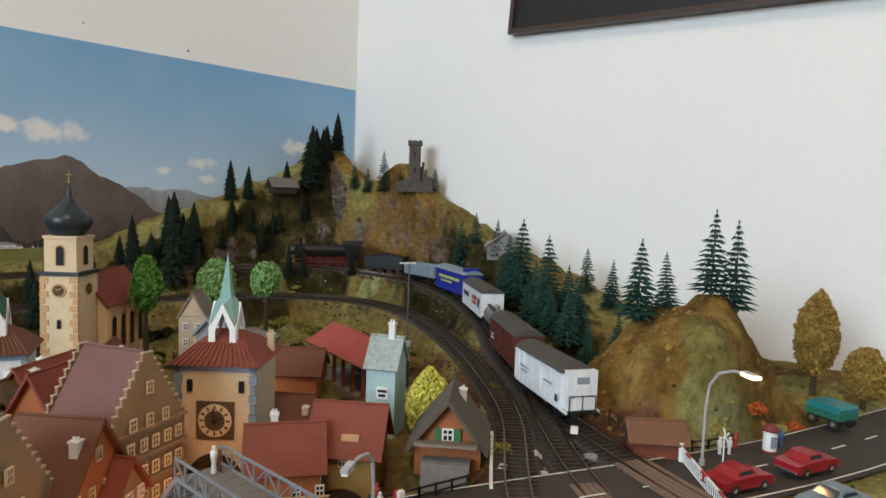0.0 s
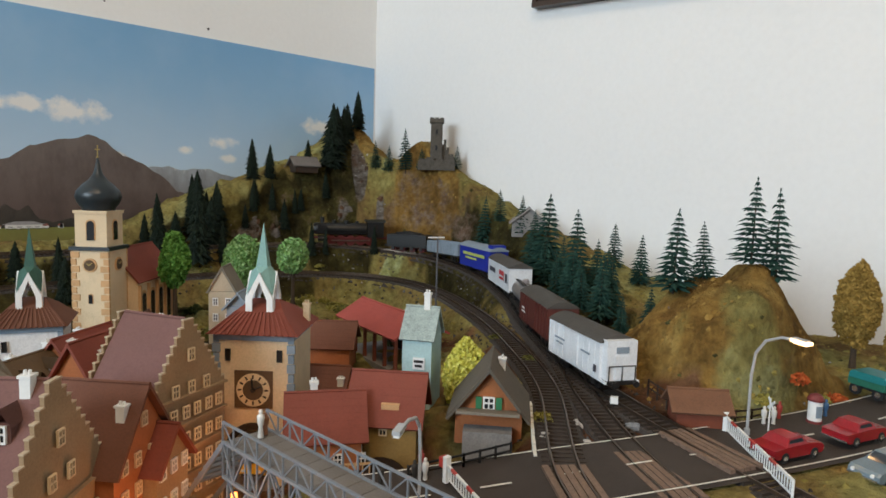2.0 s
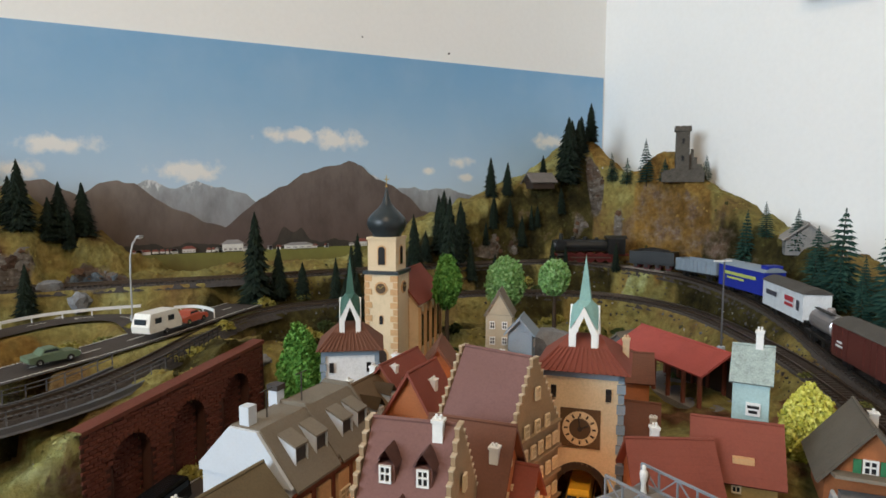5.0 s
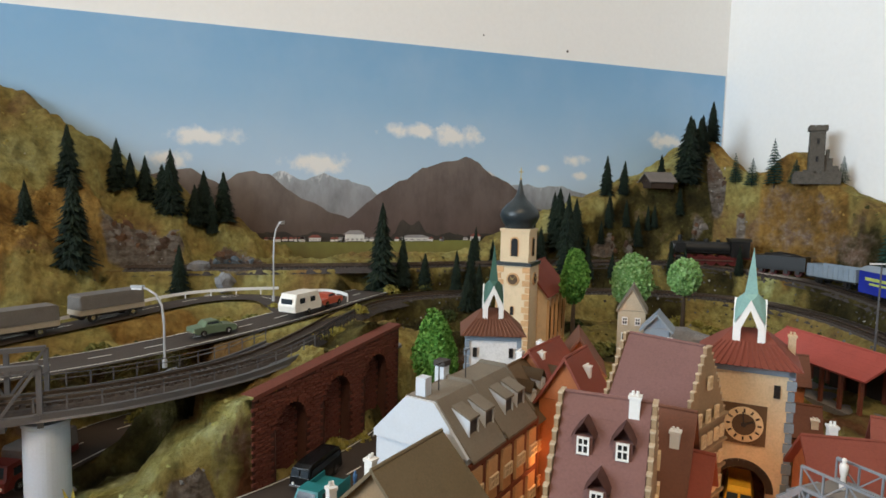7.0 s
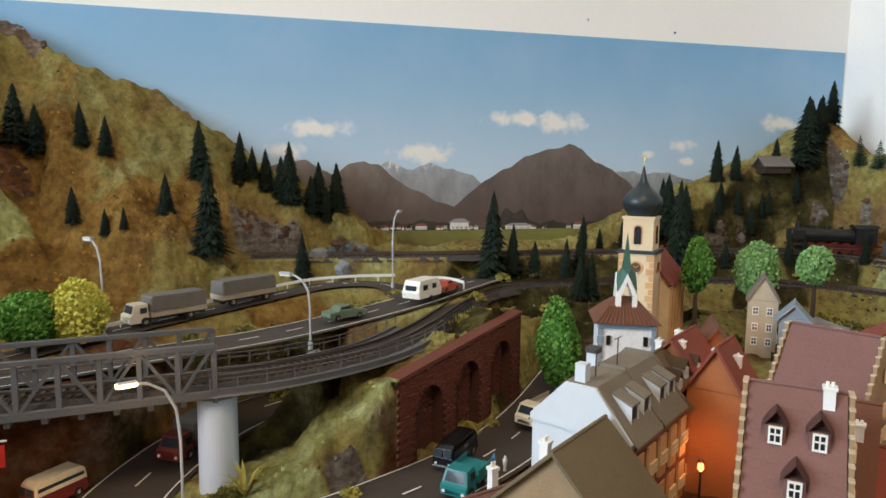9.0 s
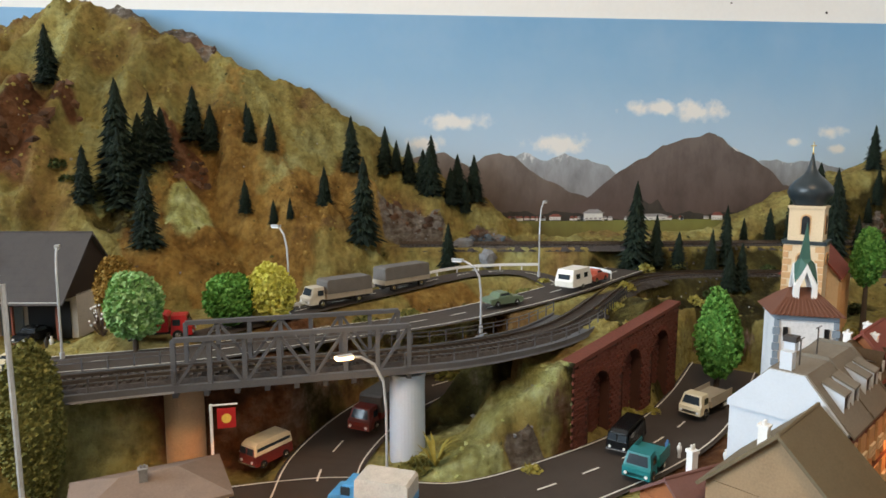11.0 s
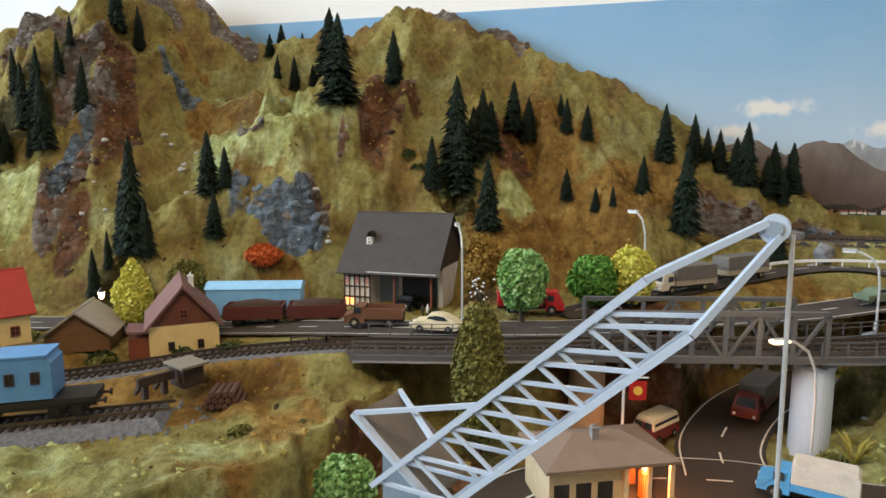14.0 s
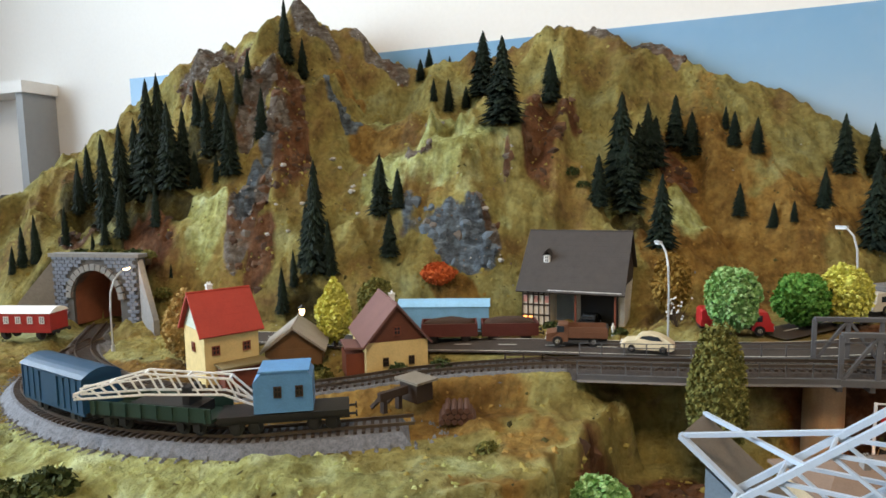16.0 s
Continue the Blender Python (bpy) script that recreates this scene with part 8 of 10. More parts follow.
def street_lamp(base, head, lit, label="curved grey street lamp", dead=True):
    b, h = Vector(base), Vector(head)
    v = thing("street_lamp", Matrix.Translation(b), label + (", glowing" if lit else ", unlit"), "lamp", "street lamps")
    d = h - b
    flat = Vector((d.x, d.y, 0))
    bm = B()
    pts = [Vector((0, 0, 0)), Vector((0, 0, d.z * 0.55)), Vector((0, 0, d.z * 0.78)) + flat * 0.06, Vector((0, 0, d.z * 0.92)) + flat * 0.25, Vector((0, 0, d.z * 0.99)) + flat * 0.55, Vector((0, 0, d.z)) + flat * 0.72]
    for p, q in zip(pts, pts[1:]):
        rod(bm, p, q, 0.0011, 0.001, 7)
    rod(bm, (0, 0, -0.003), (0, 0, 0.004), 0.0022, seg=8)
    part("post", bm, LAMP_GREY, v)
    fd = flat.normalized() if flat.length > 1e-4 else Vector((1, 0, 0))
    hb = B()
    c = d - fd * 0.004
    beam(hb, c - fd * 0.006 + Vector((0, 0, 0.001)), c + fd * 0.006 + Vector((0, 0, 0.001)), 0.0042, 0.0022)
    part("lamp_head", hb, LAMP_GREY, v)
    bb = B()
    beam(bb, c - fd * 0.0045 - Vector((0, 0, 0.0008)), c + fd * 0.0055 - Vector((0, 0, 0.0008)), 0.0032, 0.0016)
    if lit:
        beam(bb, c - fd * 0.0062 + Vector((0, 0, 0.0002)), c + fd * 0.0072 + Vector((0, 0, 0.0002)), 0.0054, 0.0020)
    part("bulb", bb, BULB if lit else WHITE, v)
    if lit:
        lp = bpy.data.lights.new("lamp_glow", "POINT")
        lp.energy, lp.color, lp.shadow_soft_size = 0.028, (1.0, 0.62, 0.30), 0.004
        o = new("lamp_glow", lp)
        o.location = b + c - Vector((0, 0, 0.004))
    return v


street_lamp((0.398, 0.388, 0.767), (0.378, 0.348, 0.846), True)
street_lamp((-0.362, 0.771, 0.70), (-0.396, 0.757, 0.804), True)
street_lamp((-1.27, 0.76, 0.75), (-1.318, 0.831, 0.835), True)
street_lamp((-0.160, 1.140, 0.802), (-0.146, 1.168, 0.900), False)
street_lamp((-0.270, 0.912, 0.784), (-0.296, 0.926, 0.853), False)
street_lamp((-0.472, 0.985, 0.783), (-0.489, 0.998, 0.882), False)
street_lamp((-0.655, 0.872, 0.776), (-0.668, 0.902, 0.872), False)
street_lamp((0.158, 0.478, 0.757), (0.118, 0.450, 0.817), False, "broad white lamp on a short post")
ll = thing("lantern", pose(-1.062, 0.844, 0.752), "small glowing garden lantern on a black post", "lamp")
part("post", rod(B(), (0, 0, -0.002), (0, 0, 0.033), 0.0008, seg=6), BLACK, ll)
part("globe", turned(B(), [(0.0012, 0.033), (0.0030, 0.036), (0.0034, 0.041)], 8), glow("lantern_glass", (1.0, 0.70, 0.38), 5.0), ll)
part("cap", turned(B(), [(0.0042, 0.0412), (0.0026, 0.0435), (0.0006, 0.046)], 8), BLACK, ll)


# ---- ruin, huts and the houses on the slopes ----
ruin = thing("castle_ruin", pose(0.735, 1.122, ground(0.735, 1.122) - 0.006, 0, 0, -42), "grey stone ruined tower on the corner hill", "ruin")
bm = box(B(), 0, 0, 0, 0.023, 0.023, 0.082, taper=0.96)
part("tower", bm, RUIN, ruin)
bm = B()
box(bm, 0, 0, 0.082, 0.0275, 0.0275, 0.007)
part("cornice", bm, RUIN, ruin)
for i in range(3):
    for j in range(3):
        if (i, j) != (1, 1):
            part("merlon", box(B(), -0.0095 + 0.0095 * i, -0.0095 + 0.0095 * j, 0.089, 0.0075, 0.0075, 0.0022), RUIN, ruin)
rr_ = random.Random(8)
for x0, y0, x1, y1, h0, h1 in ((0.012, -0.002, 0.032, -0.004, 0.052, 0.018), (0.032, -0.004, 0.036, 0.02, 0.020, 0.014), (-0.012, -0.004, -0.034, -0.006, 0.022, 0.010), (-0.034, -0.016, 0.036, -0.018, 0.012, 0.014)):
    n = 7
    for i in range(n):
        u = (i + 0.5) / n
        bm = B()
        box(bm, x0 + (x1 - x0) * u, y0 + (y1 - y0) * u, -0.008, max(abs(x1 - x0) / n * 1.02, 0.005), max(abs(y1 - y0) / n * 1.02, 0.005), 0.008 + (h0 + (h1 - h0) * u) * rr_.uniform(0.75, 1.15))
        part("broken_wall", bm, RUIN, ruin)
for z in (0.03, 0.06):
    share("window", WIN["slit"], ruin, pose(0, -0.0118, z))


def hut(x, y, turn, w, d, wh_, rh_, wall, roof, label, base=None, category="hut", name="hut"):
    h = thing(name, pose(x, y, (ground(x, y) - 0.003) if base is None else base, 0, 0, turn), label, category, "")
    part("wall", box(B(), 0, 0, 0, w, d, wh_), wall, h)
    gable_wall(h, wall, w, d, wh_ + 0.0003, rh_ - 0.0003)
    roof_slopes(h, w, d, wh_, rh_, 0.005, roof, 5)
    return h


hut(0.545, 1.292, -10, 0.044, 0.040, 0.014, 0.014, TIMBER, mat("grey_shingle", (0.15, 0.13, 0.115), 0.9), "small mountain hut with a grey shingle roof", base=0.962)
hut(0.735, 0.885, 42, 0.060, 0.056, 0.024, 0.022, STONE, mat("pale_shingle", (0.26, 0.24, 0.225), 0.9), "stone chalet with a pale shingle roof", base=0.865)
hut(0.392, 0.424, -48, 0.036, 0.026, 0.015, 0.010, REDBROWN, mat("hut_roof_brown", (0.16, 0.075, 0.04), 0.85), "small red-brown hut at the mound's foot", base=0.766)
hut(0.415, 0.905, 10, 0.03, 0.022, 0.014, 0.009, STONE, ROOF_GREY, "small grey stone store below the track", base=0.752)

# half-timbered house under the hill
ht = thing("timbered_house", pose(-0.768, 1.045, 0.757, 0, 0, -3) @ Matrix.Diagonal((0.82, 1.0, 1.0, 1.0)), "half-timbered house with a huge dark grey roof", "house")
part("wall", box(B(), 0, 0.012, 0, 0.150, 0.090, 0.050), mat("timber_infill_white", (0.62, 0.55, 0.46), 0.85, dirt=0.2), ht)
roof_slopes(ht, 0.150, 0.128, 0.048, 0.066, 0.006, ROOF_DARK, 12)
gable_wall(ht, TIMBER, 0.150, 0.128, 0.048, 0.064)
part("front_room", box(B(), -0.052, -0.046, 0, 0.042, 0.026, 0.052), mat("timber_infill_white", (0.62, 0.55, 0.46), 0.85, dirt=0.2), ht)
for i in range(6):
    part("timber_post", box(B(), -0.073 + 0.0084 * i, -0.0594, 0, 0.0018, 0.0014, 0.052), TIMBER, ht)
for z in (0.0, 0.013, 0.026, 0.039, 0.050):
    part("timber_rail", box(B(), -0.052, -0.0597, z, 0.042, 0.0012, 0.0018), TIMBER, ht)
for i, z in ((0, 0.004), (1, 0.004), (0, 0.030), (2, 0.030), (4, 0.030)):
    part("window", box(B(), -0.0688 + 0.0084 * i, -0.0592, z, 0.0056, 0.0008, 0.008), LIT if z < 0.01 else mat("pink_curtain", (0.55, 0.25, 0.20), 0.8), ht)
part("blue_door", box(B(), -0.012, -0.034, 0, 0.030, 0.002, 0.044), GREYBLUE, ht)
# black sheet on the solid wall, painting the shade inside the open barn
part("barn_opening", box(B(), 0.038, -0.0335, 0, 0.056, 0.002, 0.042), BLACK, ht)
for x in (0.008, 0.066):
    part("post", box(B(), x, -0.058, 0, 0.0026, 0.0026, 0.050), REDBROWN, ht)
part("eave_board", box(B(), 0.022, -0.0665, 0.0445, 0.108, 0.0016, 0.003), WHITE, ht)
dormer(ht, -0.042, 0.128, 0.048, 0.066, WHITE, ROOF_DARK, 0.55, 0.010, -1, "white")

# houses by the siding
rh1 = house(-1.074, 0.719, 60, 0.053, 0.060, 0.052, 0.034, YELLOW, mat("bright_red_roof", (0.36, 0.035, 0.02), 0.65, dirt=0.2), "yellow house with a bright red roof", base=0.748, front=((-0.016, 0.014), (0.030,)), style="red", chimneys=((-0.008, 0.004, 0.020),), left=((0.0,), (0.03,)), gable_mat=mat("white_green_gable", (0.55, 0.60, 0.50), 0.8, dirt=0.4), group="siding houses")
part("porch", box(B(), 0.004, -0.042, 0.0, 0.040, 0.018, 0.020), REDBROWN, rh1)
part("porch_roof", box(B(), 0.004, -0.044, 0.0205, 0.046, 0.024, 0.002), mat("porch_roof_olive", (0.16, 0.12, 0.05), 0.8), rh1)
yh = house(-0.930, 0.805, 128, 0.085, 0.062, 0.036, 0.036, YELLOW, ROOF_PURPLE, "yellow house with a brown boarded gable and red-brown roof", base=0.747, left=((-0.012, 0.014), (0.012,)), style="dark", chimneys=((0.024, -0.01, 0.020),), gable_mat=mat("brown_boards", (0.12, 0.04, 0.022), 0.8), group="siding houses")
share("window", WIN["red"], yh, pose(0, 0, 0, 0, 0, -90) @ pose(0.0, -0.0432, 0.042))
part("lean_to", box(B(), -0.014, 0.040, 0, 0.032, 0.018, 0.024), REDBROWN, yh)
part("lean_to_roof", box(B(), -0.014, 0.041, 0.0243, 0.038, 0.024, 0.002, pose(0, 0, 0, 6, 0, 0)), ROOF_PURPLE, yh)
hut(-1.034, 0.790, 118, 0.060, 0.058, 0.018, 0.022, mat("barn_brown_wood", (0.16, 0.085, 0.035), 0.85, dirt=0.3), mat("pale_tin_roof", (0.33, 0.30, 0.26), 0.6, dirt=0.5), "open wooden barn with a pale roof", base=0.75)

# filling station below the bridge
gs = thing("filling_station", pose(-0.522, 0.7185, 0.690, 0, 0, 23.5), "filling station with a broad flat grey-brown roof", "building")
rb = B()
e, f_ = 0.0495, 0.0335
lo_ = [rb.verts.new(v) for v in ((-e, -f_, 0.0350), (e, -f_, 0.0350), (e, f_, 0.0350), (-e, f_, 0.0350))]
l2 = [rb.verts.new(v) for v in ((-e, -f_, 0.0372), (e, -f_, 0.0372), (e, f_, 0.0372), (-e, f_, 0.0372))]
r_ = [rb.verts.new((-0.018, 0, 0.0490)), rb.verts.new((0.018, 0, 0.0490))]
rb.faces.new(lo_[::-1])
for i in range(4):
    rb.faces.new((lo_[i], lo_[(i + 1) % 4], l2[(i + 1) % 4], l2[i]))
rb.faces.new((l2[0], l2[1], r_[1], r_[0]))
rb.faces.new((l2[2], l2[3], r_[0], r_[1]))
rb.faces.new((l2[1], l2[2], r_[1]))
rb.faces.new((l2[3], l2[0], r_[0]))
part("roof", rb, mat("station_roof", (0.20, 0.140, 0.105), 0.75, dirt=0.35), gs)
part("wall", box(B(), -0.018, 0.0, 0, 0.054, 0.054, 0.0348), mat("station_cream", (0.55, 0.42, 0.26), 0.8), gs)
lp = bpy.data.lights.new("station_lamp_light", "POINT")
lp.energy, lp.color, lp.shadow_soft_size = 0.11, (1.0, 0.45, 0.16), 0.006
ob = new("station_lamp_light", lp)
ob.location = pose(-0.522, 0.7185, 0.690, 0, 0, 23.5) @ Vector((0.030, -0.022, 0.028))
part("canopy_lamp", box(B(), 0.030, -0.016, 0.0330, 0.016, 0.008, 0.0018), LIT, gs, "glowing orange lamp strip")
chimney(gs, -0.004, -0.006, 0.043, 0.016, STONE)
for x, y in ((0.045, -0.029), (0.045, 0.029), (0.028, -0.029), (0.0105, -0.029)):
    part("canopy_post", box(B(), x, y, 0, 0.0030, 0.0030, 0.0349), mat("station_post_cream", (0.66, 0.50, 0.30), 0.7), gs)
part("shop_window", box(B(), 0.0094, 0.0, 0.006, 0.001, 0.046, 0.024), LIT, gs)
for x in (-0.036, -0.020, -0.004):
    part("side_window", box(B(), x, -0.0273, 0.010, 0.011, 0.001, 0.014), GLASS, gs)
for y in (-0.012, 0.012):
    pm = part("petrol_pump", box(B(), 0.034, y, 0, 0.006, 0.008, 0.020), mat("pump_orange", (0.6, 0.2, 0.06), 0.5), gs)
    part("pump_globe", turned(B(), [(0.001, 0.020), (0.003, 0.0225), (0.001, 0.025)], 10, x=0.034, y=y), WHITE, pm)
sg = thing("sign_post", pose(-0.500, 0.786, 0.690, 0, 0, 10), "white post with a red and yellow hanging sign", "sign")
part("post", rod(B(), (0, 0, 0), (0, 0, 0.070), 0.0012, seg=7), WHITE, sg)
part("arm", rod(B(), (0, 0, 0.069), (0.020, 0, 0.069), 0.0008, seg=6), WHITE, sg)
part("board", box(B(), 0.0115, 0, 0.050, 0.014, 0.0016, 0.016), mat("sign_red", (0.42, 0.015, 0.015), 0.5), sg)
part("emblem", rod(B(), (0.0115, -0.0006, 0.058), (0.0115, -0.0014, 0.058), 0.0038, seg=14), mat("sign_yellow", (0.75, 0.48, 0.08), 0.5), sg)

# tunnel mouth in the hill
tp = thing("tunnel_portal", pose(-1.405, 0.858, 0.747, 0, 0, 6), "grey stone tunnel portal with a tall arch", "tunnel")
W2, HH, AR, SPR = 0.072, 0.098, 0.040, 0.040
bm = arch_front(B(), W2, HH, AR, SPR, -0.004, 0.010)
part("front_wall", bm, mat("portal_joint", (0.09, 0.085, 0.08), 0.95), tp)
bm = B()
lin = [(-AR, 0)] + [(-AR * math.cos(math.pi * i / 16), SPR + AR * math.sin(math.pi * i / 16)) for i in range(17)] + [(AR, 0)]
a = [bm.verts.new((x, 0.0, z)) for x, z in lin]
b = [bm.verts.new((x, 0.062, z)) for x, z in lin]
for i in range(len(a) - 1):
    bm.faces.new((a[i], b[i], b[i + 1], a[i + 1]))
bm.faces.new(b)
part("tunnel_lining", bm, mat("tunnel_red_brown", (0.26, 0.095, 0.05), 0.9), tp)
part("backfill", box(B(), 0, 0.040, AR + SPR + 0.002, 2 * AR + 0.02, 0.058, HH - AR - SPR - 0.004), LAND, tp)
part("coping", box(B(), 0, 0.002, HH, 2 * W2 + 0.008, 0.018, 0.005), STONE, tp)
for i in range(15):
    t0 = math.pi * (i + 0.5) / 15
    m_ = pose(-(AR + 0.004) * math.cos(t0), -0.006, SPR + (AR + 0.004) * math.sin(t0), 0, math.degrees(t0) - 90, 0)
    part("arch_stone", box(B(), 0, 0, -0.004, 0.0078, 0.005, 0.0088, m_), STONE, tp)
stone_me = bpy.data.meshes.new("stone")
bm = box(B(), 0, 0, 0, 0.0088, 0.003, 0.0046)
bmesh.ops.bevel(bm, geom=bm.edges[:], offset=0.0005, segments=1, affect="EDGES")
bm.to_mesh(stone_me)
bm.free()
stone_me.materials.append(mat("portal_blue_grey", (0.16, 0.18, 0.225), 0.9, var=0.35, scale=200, dirt=0.2))
for k in range(19):
    z = 0.0006 + 0.0052 * k
    for i in range(16):
        x = -W2 + 0.005 + 0.0095 * i + (0.0047 if k % 2 else 0)
        if x > W2 - 0.004 or (abs(x) < AR + 0.0125 and (z < SPR or math.hypot(x, z + 0.002 - SPR) < AR + 0.0135)):
            continue
        share("stone", stone_me, tp, pose(x, -0.005, z))
for sx in (-1, 1):
    bm = B()
    solid(bm, [(0, 0), (0.060, 0), (0.060, 0.02), (0.0, 0.095)] if sx > 0 else [(0, 0), (0, 0.095), (-0.06, 0.02), (-0.06, 0)], -0.003, 0.004)
    bmesh.ops.transform(bm, matrix=pose(sx * W2, 0, 0, 0, 0, -sx * 35), verts=bm.verts)
    bmesh.ops.recalc_face_normals(bm, faces=bm.faces)
    part("wing_wall", bm, STONE, tp)


# ---- great crane in the foreground ----
gc = thing("lattice_crane", Matrix.Identity(4), "pale grey toy crane with a lattice boom over the street", "crane")
base_c, tip = Vector((-0.6136, 0.531, 0.7771)), Vector((-0.4713, 0.4853, 0.9115))
bdir = (tip - base_c).normalized()
side = bdir.cross(Vector((0, 0, 1))).normalized()
upv = side.cross(bdir).normalized()
BL = (tip - base_c).length


def boom_at(u, a, b):
    taper = 1.0 if u < 0.80 else 1 - (u - 0.80) / 0.20 * 0.75
    return base_c + bdir * BL * u + side * a * 0.0108 * taper + upv * (b if b > 0 else b * (1.45 - 0.45 * u)) * 0.0112 * taper


for a in (-1, 1):
    for b in (-1, 1):
        bm = B()
        beam(bm, boom_at(0, a, b), boom_at(0.80, a, b), 0.0036, 0.0026)
        beam(bm, boom_at(0.80, a, b), boom_at(1, a, b), 0.0032, 0.0023)
        part("chord", bm, LIGHT_STEEL, gc)
NB = 5
for i in range(NB + 1):
    u0 = 0.02 + 0.128 * i
    for a in (-1, 1):
        part("side_strut", beam(B(), boom_at(u0, a, 1), boom_at(u0 + 0.155, a, -1), 0.0016, 0.0016), LIGHT_STEEL, gc)
        if i:
            part("side_lacing", beam(B(), boom_at(u0, a, 1), boom_at(u0 + 0.030, a, -1), 0.0015, 0.0015), LIGHT_STEEL, gc)
    for b in (-1, 1):
        part("strut", rod(B(), boom_at(u0, -1, b), boom_at(u0, 1, b), 0.0010, seg=6), LIGHT_STEEL, gc)
bm = B()
rod(bm, tip - side * 0.0034, tip + side * 0.0034, 0.0046, seg=20)
head = part("boom_head", bm, LIGHT_STEEL, gc)
bm = B()
rod(bm, tip - side * 0.0042, tip + side * 0.0042, 0.0026, seg=14)
part("pulley_pin", bm, GREYBLUE, head)
part("hoist_cable", rod(B(), tip + Vector((0.006, 0.002, -0.002)), Vector((-0.464, 0.487, 0.700)), 0.0008, seg=6), LAMP_GREY, gc)
pl = B()
q0, q1, q2, q3 = Vector((-0.642, 0.548, 0.8085)), Vector((-0.6296, 0.5834, 0.8086)), Vector((-0.588, 0.572, 0.774)), Vector((-0.600, 0.537, 0.774))
a = [pl.verts.new(q) for q in (q0, q1, q2, q3)]
b = [pl.verts.new(q - Vector((0, 0, 0.002))) for q in (q0, q1, q2, q3)]
pl.faces.new(a)
pl.faces.new(b[::-1])
for i in range(4):
    pl.faces.new((a[i], b[i], b[(i + 1) % 4], a[(i + 1) % 4]))
bmesh.ops.recalc_face_normals(pl, faces=pl.faces)
part("cab_roof", pl, mat("crane_roof_taupe", (0.13, 0.112, 0.092), 0.7), gc)
for p, q in ((q0, q3), (q0 + Vector((0, -0.004, 0.001)), q3 + Vector((0, -0.004, 0.001))), (q0, boom_at(0.30, -1, 1)), (q1, boom_at(0.22, 1, 1)), (q3, boom_at(0.0, -1, -1)), (q0 + Vector((0, 0, 0.001)), q3 + Vector((0.04, -0.02, -0.03)))):
    part("brace", beam(B(), p, q, 0.0022, 0.0022), LIGHT_STEEL, gc)
cbm = B()
qc = (q0 + q1 + q2 + q3) / 4
vs = [cbm.verts.new(qc.lerp(v, 0.55) - Vector((0, 0, 0.010))) for v in (q0, q1, q2, q3)]
ws = [cbm.verts.new(Vector((v.co.x, v.co.y, 0.745))) for v in vs]
cbm.faces.new(vs)
cbm.faces.new(ws[::-1])
for i in range(4):
    cbm.faces.new((vs[i], ws[i], ws[(i + 1) % 4], vs[(i + 1) % 4]))
bmesh.ops.recalc_face_normals(cbm, faces=cbm.faces)
part("cab", cbm, GREYBLUE, gc)
part("turntable", rod(B(), (-0.600, 0.540, 0.728), (-0.600, 0.540, 0.746), 0.030, seg=28), GREYBLUE, gc)
part("pedestal", box(B(), -0.600, 0.540, 0.685, 0.060, 0.050, 0.043), CONCRETE, gc)


# ---- footbridge of lattice steel ----
FOOT_STEEL = mat("footbridge_steel", (0.20, 0.22, 0.245), 0.55, 0.15, dirt=0.3)
fa, fb = Vector((0.080, 0.541, 0.797)), Vector((0.0945, 0.375, 0.797))
fdir = (fb - fa).normalized()
fside = Vector((-fdir.y, fdir.x, 0))
FL = (fb - fa).length
fbg = thing("footbridge", Matrix.Identity(4), "grey steel lattice footbridge with railings above the town street", "bridge")


def foot_at(s, k, z=0.0):
    return fa + fdir * s + fside * k + Vector((0, 0, z))


deck_boards = int(FL / 0.011)
for i in range(deck_boards):
    s0 = FL * i / deck_boards
    bm = B()
    beam(bm, foot_at(s0 + 0.0002, 0, -0.0008), foot_at(s0 + FL / deck_boards - 0.0003, 0, -0.0008), 0.0268, 0.0015)
    part("deck_plate", bm, mat("deck_grey_brown", (0.17, 0.155, 0.14), 0.8, dirt=0.4), fbg)
for k in (-0.0138, 0.0138):
    for z, th in ((0.0, 0.0016), (0.0115, 0.0012), (-0.020, 0.0016)):
        part("chord", beam(B(), foot_at(0, k, z), foot_at(FL, k, z), th, th), FOOT_STEEL, fbg)
    n = 14
    for i in range(n + 1):
        s0 = FL * i / n
        part("railing_post", beam(B(), foot_at(s0, k, 0.0), foot_at(s0, k, 0.0115), 0.0009, 0.0009), FOOT_STEEL, fbg)
        if i < n:
            s1 = FL * (i + 1) / n
            u0, u1 = (0.0, 0.0115) if i % 2 else (0.0115, 0.0)
            part("railing_brace", beam(B(), foot_at(s0, k, u0), foot_at(s1, k, u1), 0.0007, 0.0007), FOOT_STEEL, fbg)
            part("girder_brace", beam(B(), foot_at(s0, k, -0.020 if i % 2 else 0), foot_at(s1, k, 0 if i % 2 else -0.020), 0.001, 0.001), FOOT_STEEL, fbg)
            part("girder_post", beam(B(), foot_at(s0, k, -0.020), foot_at(s0, k, 0.0), 0.0009, 0.0009), FOOT_STEEL, fbg)
for s0 in (0.004, 0.026):
    for k in (-0.0125, 0.0125):
        foot = foot_at(s0, k * 1.1)
        foot.z = 0.695
        part("tower_leg", beam(B(), foot, foot_at(s0, k, -0.002), 0.0016, 0.0016), FOOT_STEEL, fbg)
